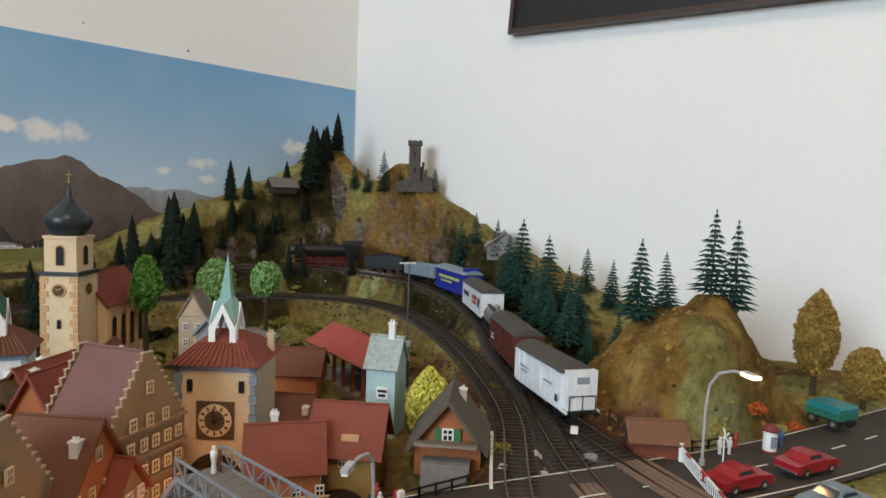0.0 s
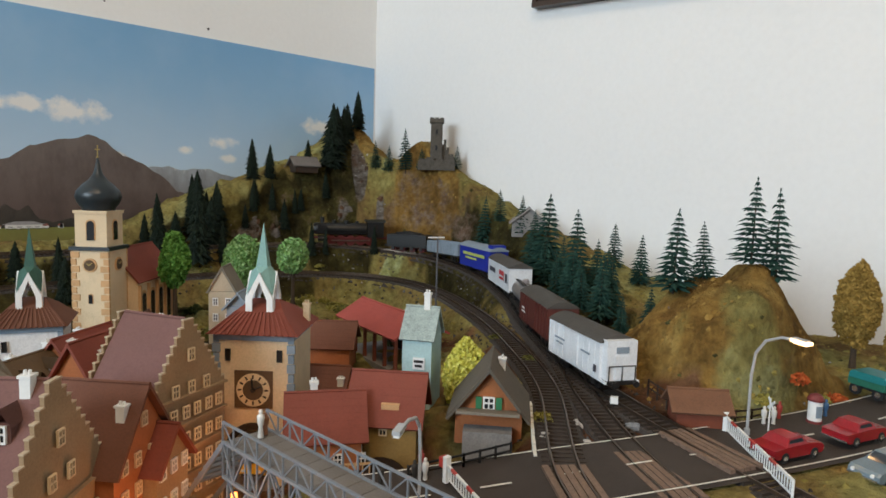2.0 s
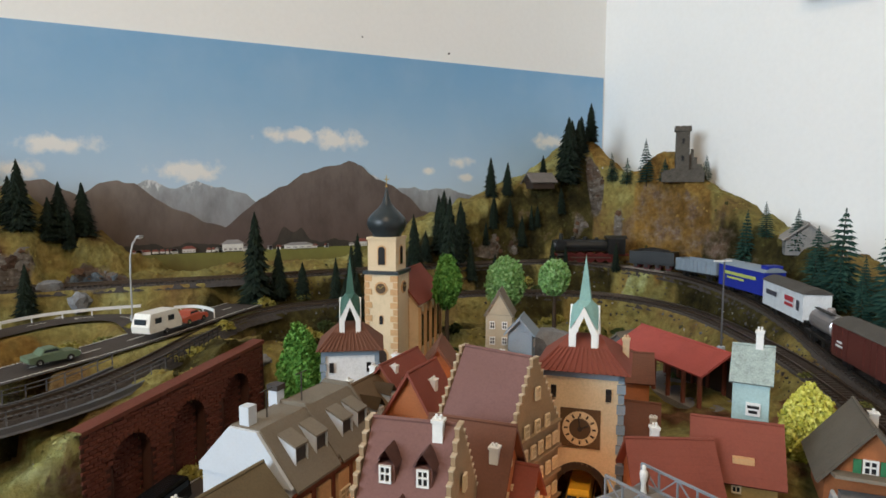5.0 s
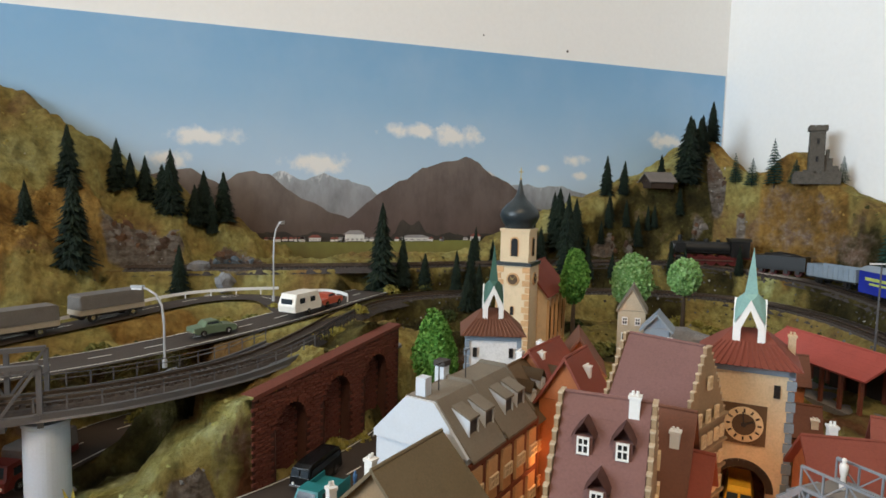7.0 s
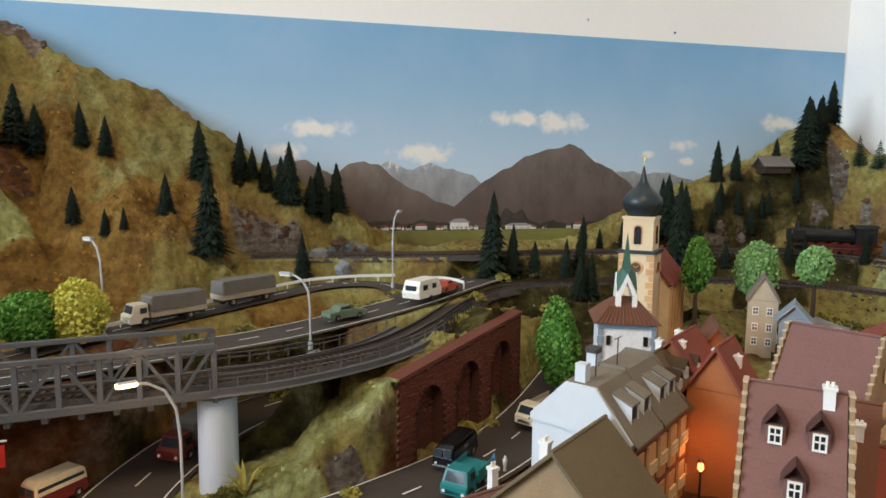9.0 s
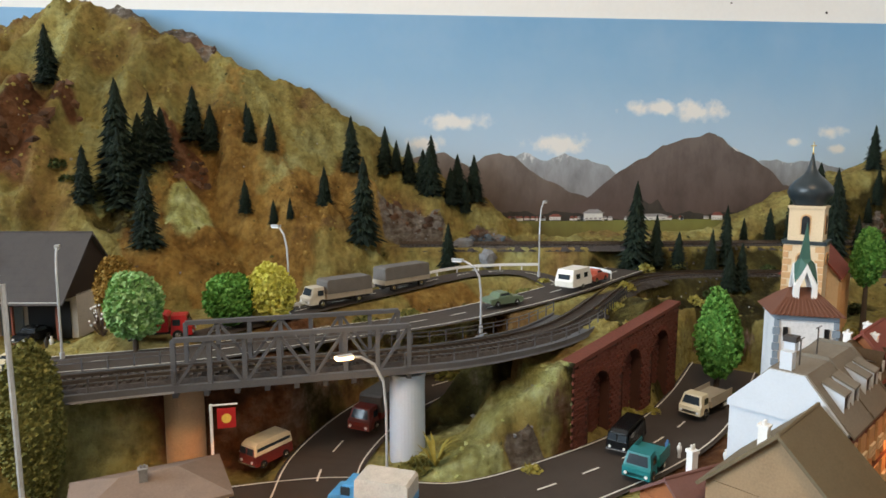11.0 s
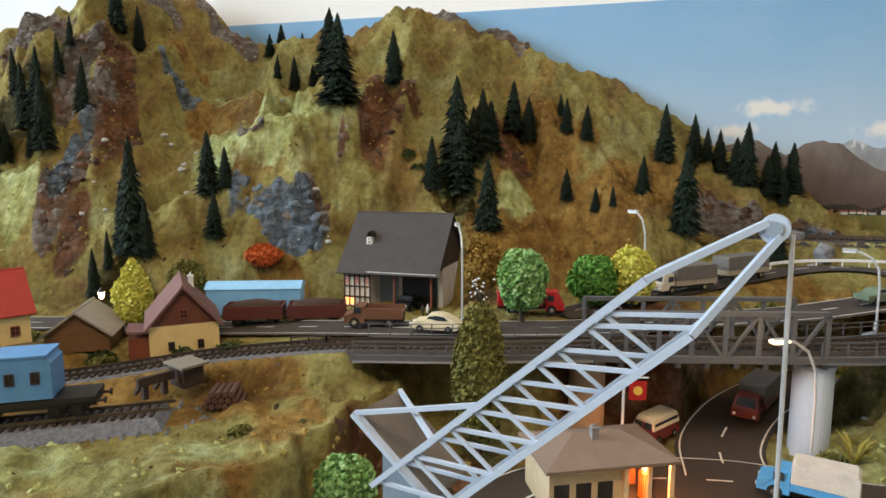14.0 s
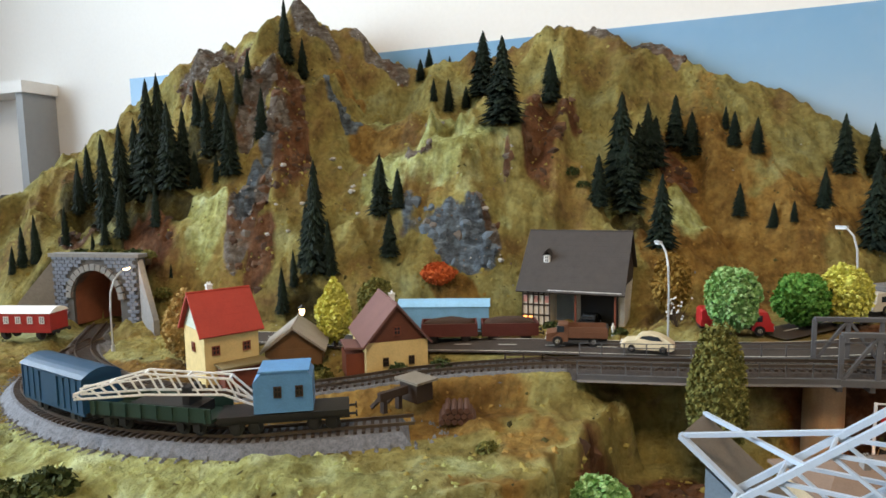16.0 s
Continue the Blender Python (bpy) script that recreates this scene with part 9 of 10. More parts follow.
for k in (-0.0132, 0.0132):
    for z0, z1 in ((-0.095, -0.07), (-0.07, -0.045), (-0.045, -0.02)):
        part("tower_brace", beam(B(), foot_at(0.004, k, z0), foot_at(0.026, k, z1), 0.001, 0.001), FOOT_STEEL, fbg)
        part("tower_brace", beam(B(), foot_at(0.026, k, z0), foot_at(0.004, k, z1), 0.001, 0.001), FOOT_STEEL, fbg)
for z0, z1 in ((-0.095, -0.07), (-0.07, -0.045), (-0.045, -0.02)):
    part("tower_brace", beam(B(), foot_at(0.004, -0.0132, z0), foot_at(0.004, 0.0132, z1), 0.001, 0.001), FOOT_STEEL, fbg)
    part("tower_brace", beam(B(), foot_at(0.004, 0.0132, z0), foot_at(0.004, -0.0132, z1), 0.001, 0.001), FOOT_STEEL, fbg)
for i, (s0, dz) in enumerate(((-0.006, -0.006), (-0.012, -0.012), (-0.018, -0.018), (-0.024, -0.024), (-0.030, -0.030), (-0.036, -0.036))):
    part("stair_step", beam(B(), foot_at(s0 + 0.003, 0, dz), foot_at(s0 - 0.003, 0, dz), 0.024, 0.0012), FOOT_STEEL, fbg)
for k in (-0.0132, 0.0132):
    part("stair_string", beam(B(), foot_at(0, k, -0.001), foot_at(-0.092, k, -0.096), 0.0012, 0.003), FOOT_STEEL, fbg)


# ---- little painted figures: plain shapes ----
def figure(x, y, turn, colour, label, z=None, h=0.0165):
    bm = B()
    turned(bm, [(0.0016, 0.0), (0.0017, 0.001), (0.0012, h * 0.40), (0.0018, h * 0.5), (0.0022, h * 0.74), (0.0019, h * 0.80), (0.0008, h * 0.84), (0.0012, h * 0.89), (0.0012, h * 0.95), (0.0004, h)], 10)
    ob = part("figurine", bm, colour, None, smooth_shade=True)
    ob.matrix_basis = pose(x, y, (ground(x, y) + 0.0005) if z is None else z, 0, 0, turn)
    return tagged(ob, label, "figurine", "model figurines")


PALE, RED_C, BLUE_C = mat("figurine_white", (0.66, 0.64, 0.60), 0.6), mat("figurine_red", (0.35, 0.05, 0.04), 0.6), mat("figurine_blue", (0.06, 0.15, 0.32), 0.6)
DARK_C, YELLOW_C = mat("figurine_dark", (0.04, 0.035, 0.03), 0.6), mat("figurine_yellow", (0.70, 0.50, 0.08), 0.6)
figure(0.0845, 0.531, 0, PALE, "small white figurine on the footbridge", 0.7975)
figure(0.0885, 0.5335, 0, mat("figurine_brown", (0.22, 0.10, 0.05), 0.6), "small brown figurine on the footbridge", 0.7975, 0.013)
for x, y, c, l in ((-0.104, 0.815, PALE, "white"), (-0.112, 0.822, BLUE_C, "blue"), (-0.075, 0.79, PALE, "white"), (-0.31, 0.70, RED_C, "red"), (-0.325, 0.705, PALE, "white")):
    figure(x, y, 0, c, "small %s figurine beside the street" % l)
for x, y, c, l in ((0.438, 0.384, PALE, "white"), (0.432, 0.389, PALE, "white"), (0.486, 0.368, YELLOW_C, "yellow"), (0.492, 0.364, BLUE_C, "blue"), (0.455, 0.386, RED_C, "red")):
    figure(x, y, 0, c, "small %s figurine by the level crossing" % l)
for x, y, c, l in ((0.166, 0.492, DARK_C, "dark"), (0.172, 0.489, PALE, "white"), (0.178, 0.50, RED_C, "red"), (0.150, 0.505, DARK_C, "dark"), (0.145, 0.56, RED_C, "red")):
    figure(x, y, 0, c, "small %s figurine on the path below the chalet" % l)
for x, y, c, l in ((-0.725, 0.975, DARK_C, "dark"), (-0.718, 0.972, PALE, "white"), (-1.01, 0.83, DARK_C, "dark"), (-0.855, 0.72, DARK_C, "dark")):
    figure(x, y, 0, c, "small %s figurine in the hamlet" % l)
for x, y, c, l in ((-0.52, 0.66, PALE, "white"), (-0.535, 0.655, RED_C, "red"), (-0.50, 0.648, YELLOW_C, "yellow")):
    figure(x, y, 0, c, "small %s figurine at the filling station" % l)


# ---- level crossing ----
BAR_RED = mat("barrier_red", (0.42, 0.04, 0.03), 0.5)


def barrier(p, q, label, z=0.767, lift=0.010, skirt=True):
    p, q = Vector((*p, z)), Vector((*q, z))
    b = thing("crossing_barrier", Matrix.Translation(p), label, "barrier", "level crossing barriers")
    d = q - p
    n = 10
    for i in range(n):
        part("bar", beam(B(), d * (i / n) + Vector((0, 0, lift)), d * ((i + 1) / n) + Vector((0, 0, lift)), 0.0014, 0.0016), BAR_RED if i % 3 == 1 else WHITE, b)
    part("pivot_post", box(B(), 0, 0, -0.002, 0.004, 0.003, 0.016), WHITE, b)
    part("counterweight", box(B(), -d.x * 0.06, -d.y * 0.06, lift - 0.003, 0.005, 0.004, 0.006), BAR_RED, b)
    part("rest_post", box(B(), d.x, d.y, -0.002, 0.0014, 0.0014, lift + 0.002), WHITE, b)
    if skirt:
        m = int(d.length / 0.0034)
        for i in range(1, m):
            part("skirt_rod", beam(B(), d * (i / m) + Vector((0, 0, 0.0012)), d * (i / m) + Vector((0, 0, lift - 0.0006)), 0.0007, 0.0007), WHITE, b)
        part("skirt_rail", beam(B(), d * 0.04 + Vector((0, 0, 0.0012)), d * 0.98 + Vector((0, 0, 0.0012)), 0.0008, 0.0009), WHITE, b)
    return b


barrier((0.392, 0.401), (0.318, 0.330), "red and white crossing barrier with a hanging fence, closed")
barrier((0.176, 0.474), (0.150, 0.404), "short red and white barrier beside the inner track, closed", lift=0.009)
xs = thing("crossing_sign", pose(0.414, 0.379, 0.767, 0, 0, 40), "white cross sign on a thin post at the level crossing", "sign")
part("post", rod(B(), (0, 0, -0.002), (0, 0, 0.026), 0.0006, seg=6), WHITE, xs)
for s_ in (-1, 1):
    part("cross_arm", beam(B(), (-0.006, -0.0008, 0.021 - 0.004 * s_), (0.006, -0.0008, 0.021 + 0.004 * s_), 0.0006, 0.0018), WHITE, xs)
CROSS_WOOD = mat("crossing_planks", (0.19, 0.125, 0.09), 0.85, var=0.55, scale=160, dirt=0.35)
for line, (cx, cy) in ((INNER, (0.228, 0.418)), (MIDDLE, (0.287, 0.40)), (OUTER, (0.345, 0.392))):
    cs = s_near(line, cx, cy)
    deck = thing("plank_crossing", on_track(line, cs), "worn wooden planks laid between the rails", "crossing", "plank crossings")
    for k in (-0.0122, -0.0050, -0.0, 0.0050, 0.0122):
        part("plank", box(B(), 0, k, -0.0035, 0.066, 0.0042, 0.0034), CROSS_WOOD, deck)
sg = thing("dwarf_signal", pose(0.361, 0.477, 0.767, 0, 0, -60), "small white dwarf signal between the tracks", "signal")
part("post", box(B(), 0, 0, 0, 0.0016, 0.0016, 0.006), BLACK, sg)
part("lamp_box", box(B(), 0, 0, 0.006, 0.006, 0.004, 0.0055), WHITE, sg)
ms = thing("line_mast", pose(0.431, 0.772, 0.782), "thin grey signal mast with a short arm beside the track", "mast")
part("post", rod(B(), (0, 0, -0.004), (0, 0, 0.100), 0.0012, 0.0009, 7), STEEL, ms)
part("arm", beam(B(), (-0.012, 0.004, 0.099), (0.008, -0.003, 0.099), 0.0012, 0.0016), WHITE, ms)
part("foot", box(B(), 0, 0, -0.004, 0.006, 0.006, 0.007), CONCRETE, ms)
ap = thing("advertising_pillar", pose(0.469, 0.365, 0.765), "white advertising pillar with a dark red cap and picture", "pillar")
part("drum", rod(B(), (0, 0, 0.003), (0, 0, 0.0185), 0.0052, seg=20), WHITE, ap)
part("plinth", rod(B(), (0, 0, -0.003), (0, 0, 0.003), 0.0058, seg=20), mat("pillar_red", (0.16, 0.03, 0.03), 0.6), ap)
part("cap", turned(B(), [(0.0060, 0.0185), (0.0062, 0.020), (0.0042, 0.023), (0.001, 0.0245)], 20), mat("pillar_red", (0.16, 0.03, 0.03), 0.6), ap)
part("poster", box(B(), 0, -0.0052, 0.006, 0.0045, 0.0008, 0.009, pose(0, 0, 0, 0, 0, -40)), GREYBLUE, ap)


# ---- fences and guard rails ----
def fence(points, h, material, label, step=0.012, rails=2, name="fence"):
    f = thing(name, Matrix.Identity(4), label, "fence", "fences and guard rails")
    z = lambda x, y: ground(x, y)
    for p, q in zip(points, points[1:]):
        p, q = Vector((*p, z(*p))), Vector((*q, z(*q)))
        n = max(1, int((q - p).length / step))
        for i in range(n + 1):
            c = p.lerp(q, i / n)
            part("post", box(B(), c.x, c.y, c.z - 0.003, 0.0012, 0.0012, h + 0.004), material, f)
        for k in range(rails):
            up = Vector((0, 0, h * (1 - 0.45 * k)))
            part("rail", beam(B(), p + up, q + up, 0.0009, 0.0012), material, f)
    return f


fence([(0.405, 0.412), (0.432, 0.398), (0.462, 0.390)], 0.011, TIMBER, "dark wooden fence by the level crossing")
fence([(0.395, 0.45), (0.410, 0.475)], 0.014, TIMBER, "dark wooden fence below the mound")
fence([(0.165, 0.497), (0.20, 0.484), (0.235, 0.475)], 0.011, BLACK, "black railing below the chalet")
fence([(-0.795, 0.775), (-0.76, 0.775), (-0.72, 0.777)], 0.010, TIMBER, "dark fence beside the siding")
fence([(0.20, 0.86), (0.25, 0.83), (0.30, 0.83)], 0.010, TIMBER, "brown fence behind the town")


def guard_rail(points, label, h=0.0075):
    line = spline(points, 0.008)
    g = thing("guard_rail", Matrix.Identity(4), label, "guard rail", "fences and guard rails")
    bm = B()
    rows = [[bm.verts.new((p[0] + s[0] * k, p[1] + s[1] * k, p[2] + z)) for k, z in ((-0.0006, h - 0.0038), (-0.0006, h), (0.0006, h), (0.0006, h - 0.0038))] for p, s in zip(line, side_of(line))]
    for r, q in zip(rows, rows[1:]):
        for c in range(4):
            bm.faces.new((r[c], q[c], q[(c + 1) % 4], r[(c + 1) % 4]))
    bm.faces.new(rows[0])
    bm.faces.new(rows[-1][::-1])
    bmesh.ops.recalc_face_normals(bm, faces=bm.faces)
    part("rail", bm, WHITE, g)
    for p in line[1::4]:
        part("post", box(B(), p[0], p[1], ground(p[0], p[1]) - 0.002, 0.0014, 0.0014, p[2] + h - ground(p[0], p[1])), WHITE, g)


guard_rail([(-0.52, 0.972, .781), (-0.44, 1.045, .787), (-0.36, 1.125, .792), (-0.28, 1.175, .80), (-0.215, 1.187, .803), (-0.15, 1.19, .803)], "white guard rail along the hill road's bend")
guard_rail([(-0.112, 1.158, .803), (-0.090, 1.157, .803), (-0.074, 1.135, .803), (-0.068, 1.112, .803)], "short curved white guard rail at the road's end")
kb = thing("track_kerb", Matrix.Identity(4), "pale broken kerb stones beside the inner track", "kerb")
for i in range(13):
    p, a = at_line(INNER, s_near(INNER, 0.262, 0.455) + 0.0075 * i)
    part("kerb_stone", box(B(), 0, 0.0180, -0.007, 0.0064, 0.0022, 0.0042 + 0.0008 * (i % 3), pose(p[0], p[1], p[2], 0, 0, a)), PAINT_WHITE, kb)
# iron railing on the brick arches
ar_line = [p for p in INNER if -0.165 < p[0] < -0.09 and p[1] < 1.06 and p[1] > 0.8]
pr = thing("bridge_railing", Matrix.Identity(4), "dark iron railing along the curved viaduct", "railing")
arr = np.array(ar_line)
sd = side_of(arr)
for i in range(0, len(arr) - 1):
    c0 = Vector((arr[i][0] + sd[i][0] * 0.0235, arr[i][1] + sd[i][1] * 0.0235, arr[i][2]))
    c1 = Vector((arr[i + 1][0] + sd[i + 1][0] * 0.0235, arr[i + 1][1] + sd[i + 1][1] * 0.0235, arr[i + 1][2]))
    part("post", beam(B(), c0 - Vector((0, 0, 0.006)), c0 + Vector((0, 0, 0.007)), 0.0011, 0.0011), BLACK, pr)
    for z in (0.0065, 0.002):
        part("rail", beam(B(), c0 + Vector((0, 0, z)), c1 + Vector((0, 0, z)), 0.0008, 0.001), BLACK, pr)


# ---- rocks, bushes and tufts ----
ROCK_GREY = mat("painted_rock_grey", (0.20, 0.205, 0.215), 0.9, var=0.6, scale=90, bump=0.7, dirt=0.4)
ROCK_PALE = mat("pale_rock", (0.45, 0.43, 0.40), 0.9, var=0.4, scale=120, bump=0.6, dirt=0.3)


def rock(x, y, r, squash, material, seed, label):
    rr = random.Random(seed)
    bm = B()
    bmesh.ops.create_icosphere(bm, subdivisions=2, radius=r)
    for v in bm.verts:
        k = 1 + rr.uniform(-0.22, 0.22)
        v.co = Vector((v.co.x * k, v.co.y * k * 0.8, v.co.z * k * squash))
    ob = part("rock", bm, material)
    ob.matrix_basis = pose(x, y, ground(x, y) + r * squash * 0.35, 0, 0, rr.uniform(0, 360))
    tagged(ob, label, "rock", "loose rocks")


for i, (x, y, r, q) in enumerate(((0.300, 0.905, 0.030, 0.8), (0.255, 0.945, 0.016, 0.7), (0.335, 0.93, 0.015, 0.7), (-0.265, 0.925, 0.012, 0.8), (-0.285, 0.94, 0.013, 0.8), (-0.22, 1.215, 0.016, 0.9), (-0.255, 1.235, 0.014, 0.8), (0.12, 0.905, 0.011, 0.7), (-0.70, 0.56, 0.012, 0.7), (-0.69, 0.62, 0.010, 0.8), (0.345, 0.45, 0.006, 0.7), (-0.02, 1.06, 0.012, 0.6), (0.18, 1.00, 0.010, 0.7))):
    rock(x, y, r, q, ROCK_GREY if i % 4 else ROCK_GREY, 60 + i, "dark grey painted rock on the grass")
rr6 = random.Random(66)
for i in range(26):
    x, y = rr6.choice(((-0.86, 1.0), (-1.19, 1.0), (-0.20, 1.20), (-0.93, 1.03), (0.27, 0.93), (-0.28, 0.9), (-1.15, 1.08), (0.30, 0.46)))
    rock(x + rr6.gauss(0, 0.03), y + rr6.gauss(0, 0.018), rr6.uniform(0.003, 0.0065), 0.6, ROCK_PALE, 200 + i, "small pale broken stone on the slope")


def bush(x, y, r, material, seed, label, squash=0.7, count=None, z=None):
    rr = random.Random(seed)
    bm = B()
    z0 = ground(x, y) if z is None else z
    for i in range(count or int(90 + r * 9000)):
        u, v = rr.uniform(0, 2 * math.pi), rr.uniform(-0.15, 1)
        k = rr.uniform(0.65, 1.05)
        c = Vector((r * k * math.cos(u) * math.sqrt(max(0, 1 - v * v)), r * k * math.sin(u) * math.sqrt(max(0, 1 - v * v)), r * squash * k * v))
        s = r * rr.uniform(0.10, 0.20) + 0.0008
        a, b = Vector((rr.gauss(0, 1), rr.gauss(0, 1), rr.gauss(0, 1))).normalized() * s, Vector((rr.gauss(0, 1), rr.gauss(0, 1), rr.gauss(0, 1))).normalized() * s
        bm.faces.new([bm.verts.new(c + d) for d in (a, b, -a * 0.8, -b * 0.8)])
    ob = part("bush", bm, material)
    ob.matrix_basis = pose(x, y, z0)
    tagged(ob, label, "bush", "low bushes")


BUSHES_TOWN = ((0.385, 0.735, 0.016, 0), (0.4, 0.765, 0.018, 0), (0.37, 0.775, 0.014, 0), (0.355, 0.84, 0.014, 2), (0.325, 0.86, 0.012, 1), (0.29, 0.985, 0.018, 1), (0.25, 1, 0.016, 1), (0.205, 0.995, 0.015, 2),
    (0.33, 0.98, 0.015, 2), (0.38, 0.95, 0.013, 0), (0.16, 1.04, 0.014, 1), (-0.06, 1.08, 0.012, 2), (-0.1, 1, 0.01, 2), (-0.125, 0.985, 0.01, 2), (-0.165, 0.965, 0.009, 2), (-0.235, 0.955, 0.012, 1),
    (-0.3, 0.975, 0.014, 1), (-0.27, 1, 0.012, 1), (-0.34, 1, 0.013, 1), (-0.22, 1.06, 0.012, 2), (-0.19, 1.09, 0.012, 1), (-0.16, 1.11, 0.01, 2))
BUSHES_ROAD = ((-0.39, 0.98, 0.012, 1), (-0.115, 0.905, 0.013, 2), (-0.085, 0.92, 0.01, 2), (0.02, 0.945, 0.012, 0), (-0.24, 0.8, 0.01, 2), (-0.345, 0.8, 0.012, 1), (-0.37, 0.79, 0.009, 3), (0.3, 0.5, 0.009, 2),
    (0.225, 0.5, 0.008, 3), (0.31, 0.555, 0.01, 2), (0.18, 0.52, 0.01, 2), (0.205, 0.51, 0.008, 3), (0.505, 0.392, 0.01, 3), (0.53, 0.378, 0.009, 2), (0.55, 0.372, 0.009, 3), (0.46, 0.402, 0.009, 2),
    (0.4, 0.6, 0.008, 1), (0.43, 0.67, 0.008, 1), (0.46, 0.8, 0.012, 1), (0.5, 0.96, 0.014, 0), (0.46, 1.02, 0.015, 1), (0.4, 1.06, 0.014, 2))
BUSHES_HAMLET = ((-1.055, 0.515, 0.020, 0), (-1.085, 0.50, 0.016, 0), (-1.02, 0.50, 0.012, 0), (-0.99, 0.76, 0.014, 0), (-0.975, 0.745, 0.012, 1), (-1.02, 0.8, 0.012, 3), (-0.87, 0.8, 0.01, 1), (-1.11, 0.79, 0.014, 1), (-0.715, 0.93, 0.01, 1), (-0.83, 0.96, 0.01, 3), (-0.8, 1.165, 0.013, 0),
    (-0.78, 1.15, 0.01, 0), (-0.62, 0.955, 0.012, 1), (-0.74, 0.575, 0.012, 0), (-0.7, 0.5, 0.014, 0), (-1.485, 0.885, 0.014, 0), (-1.33, 0.9, 0.014, 1), (-0.895, 0.755, 0.01, 0), (-0.855, 0.765, 0.012, 0),
    (-0.845, 0.99, 0.012, 0), (-0.79, 0.965, 0.01, 0), (-0.71, 0.975, 0.01, 0), (-0.775, 0.655, 0.01, 1), (-0.335, 0.805, 0.012, 1))
MOSS = leaf("dry_grass_tuft", (0.12, 0.10, 0.02), (0.28, 0.24, 0.05), (0.42, 0.38, 0.12))
DARK_BUSH = leaf("dark_bush_foam", (0.012, 0.02, 0.006), (0.035, 0.05, 0.014), (0.09, 0.11, 0.035))
for i, (x, y, r, k) in enumerate(BUSHES_TOWN + BUSHES_ROAD + BUSHES_HAMLET):
    bush(x, y, r, (DARK_BUSH, FOAM_OLIVE, MOSS, FOAM_RED)[k], 300 + i, ("dark green low bush on the ground", "olive foam bush beside the way", "yellowish grass tuft beside the track", "red and olive flowering bush")[k])


# ---- marks on the room's wall ----
for x, z, r in ((0.405, 1.222, 0.0022), (0.23, 1.235, 0.0014)):
    wm = part("wall_mark", rod(B(), (x, WALL_Y - 0.0002, z), (x, WALL_Y - 0.0012, z), r, seg=10), ROOF_DARK)
    tagged(wm, "small dark pin mark on the white wall", "mark")


# ---- warm lanterns in the town's lanes ----
TOWN_BULB = glow("warm_town_bulb", (1.0, 0.34, 0.08), 4.0)
for x, y, z, power in ((0.094, 0.588, 0.700, 0.026), (0.012, 0.705, 0.702, 0.012), (0.078, 0.722, 0.704, 0.035), (0.108, 0.760, 0.708, 0.04), (0.168, 0.742, 0.722, 0.03), (0.040, 0.548, 0.70, 0.05)):
    g0 = max(ground(x, y), z) - 0.001
    tl = thing("town_lantern", pose(x, y, g0), "small glowing orange lantern in a town lane", "lamp", "town lanterns")
    part("post", rod(B(), (0, 0, -0.003), (0, 0, 0.030), 0.0008, seg=6), BLACK, tl)
    part("bulb", turned(B(), [(0.001, 0.030), (0.0022, 0.032), (0.0020, 0.0355), (0.0008, 0.037)], 10), TOWN_BULB, tl)
    part("cap", turned(B(), [(0.0028, 0.0375), (0.0006, 0.040)], 8), BLACK, tl)
    lp = bpy.data.lights.new("lantern_glow", "POINT")
    lp.energy, lp.color, lp.shadow_soft_size = power * 1.35, (1.0, 0.40, 0.14), 0.005
    o = new("lantern_glow", lp)
    o.location = (x, y, g0 + 0.046)


# ---- dark scrub along the railway ----
rs = random.Random(91)
scrub = 0
while scrub < 46:
    x, y = rs.uniform(-0.03, 0.56), rs.uniform(0.93, 1.21)
    di, do_ = float(near(INNER, np.array([x]), np.array([y]))[0][0]), float(near(OUTER, np.array([x]), np.array([y]))[0][0])
    if min(di, do_) < 0.030 or (x < 0.22 and y < 1.10) or (x > 0.42 and y < 1.0):
        continue
    bush(x, y, rs.uniform(0.007, 0.014), rs.choice((DARK_BUSH, DARK_BUSH, FOAM_OLIVE, MOSS)), 500 + scrub, "low scrub beside the railway track", squash=rs.uniform(0.5, 0.9))
    scrub += 1
ag = thing("spiky_plant", pose(-0.322, 0.800, ground(-0.322, 0.800)), "spiky pale green plant beside the bridge pier", "plant")
for i in range(22):
    a, l, up = rs.uniform(0, 6.28), rs.uniform(0.012, 0.020), rs.uniform(0.012, 0.026)
    bm = B()
    d, w = Vector((math.cos(a), math.sin(a), 0)), Vector((-math.sin(a), math.cos(a), 0)) * 0.0016
    v = [bm.verts.new(c) for c in (w * 0.6, -w * 0.6, d * l * 0.5 - w + Vector((0, 0, up * 0.75)), d * l * 0.5 + w + Vector((0, 0, up * 0.75)), d * l + Vector((0, 0, up)))]
    bm.faces.new(v[:4])
    bm.faces.new((v[3], v[2], v[4]))
    part("leaf", bm, MOSS, ag)
wf = thing("flowering_shrub", pose(-0.648, 0.935, ground(-0.648, 0.935)), "thin shrub with small white blossoms", "plant")
for i in range(26):
    c = Vector((rs.gauss(0, 0.008), rs.gauss(0, 0.006), rs.uniform(0.008, 0.032)))
    part("blossom", turned(B(), [(0.0004, c.z - 0.0012), (0.0014, c.z), (0.0004, c.z + 0.0012)], 6, x=c.x, y=c.y), WHITE, wf)
    part("twig", rod(B(), (0, 0, -0.002), c, 0.0005, 0.0003, 4), BARK, wf)
for i, (dx, r_, k) in enumerate(((-0.05, 0.014, 0), (-0.028, 0.012, 1), (-0.004, 0.014, 0), (0.018, 0.013, 1), (0.042, 0.015, 0), (0.062, 0.012, 1))):
    bush(-1.408 + dx, 0.885 + 0.1 * dx, r_, (DARK_BUSH, FOAM_OLIVE)[k], 700 + i, "mossy bush growing on the tunnel portal", z=0.843)


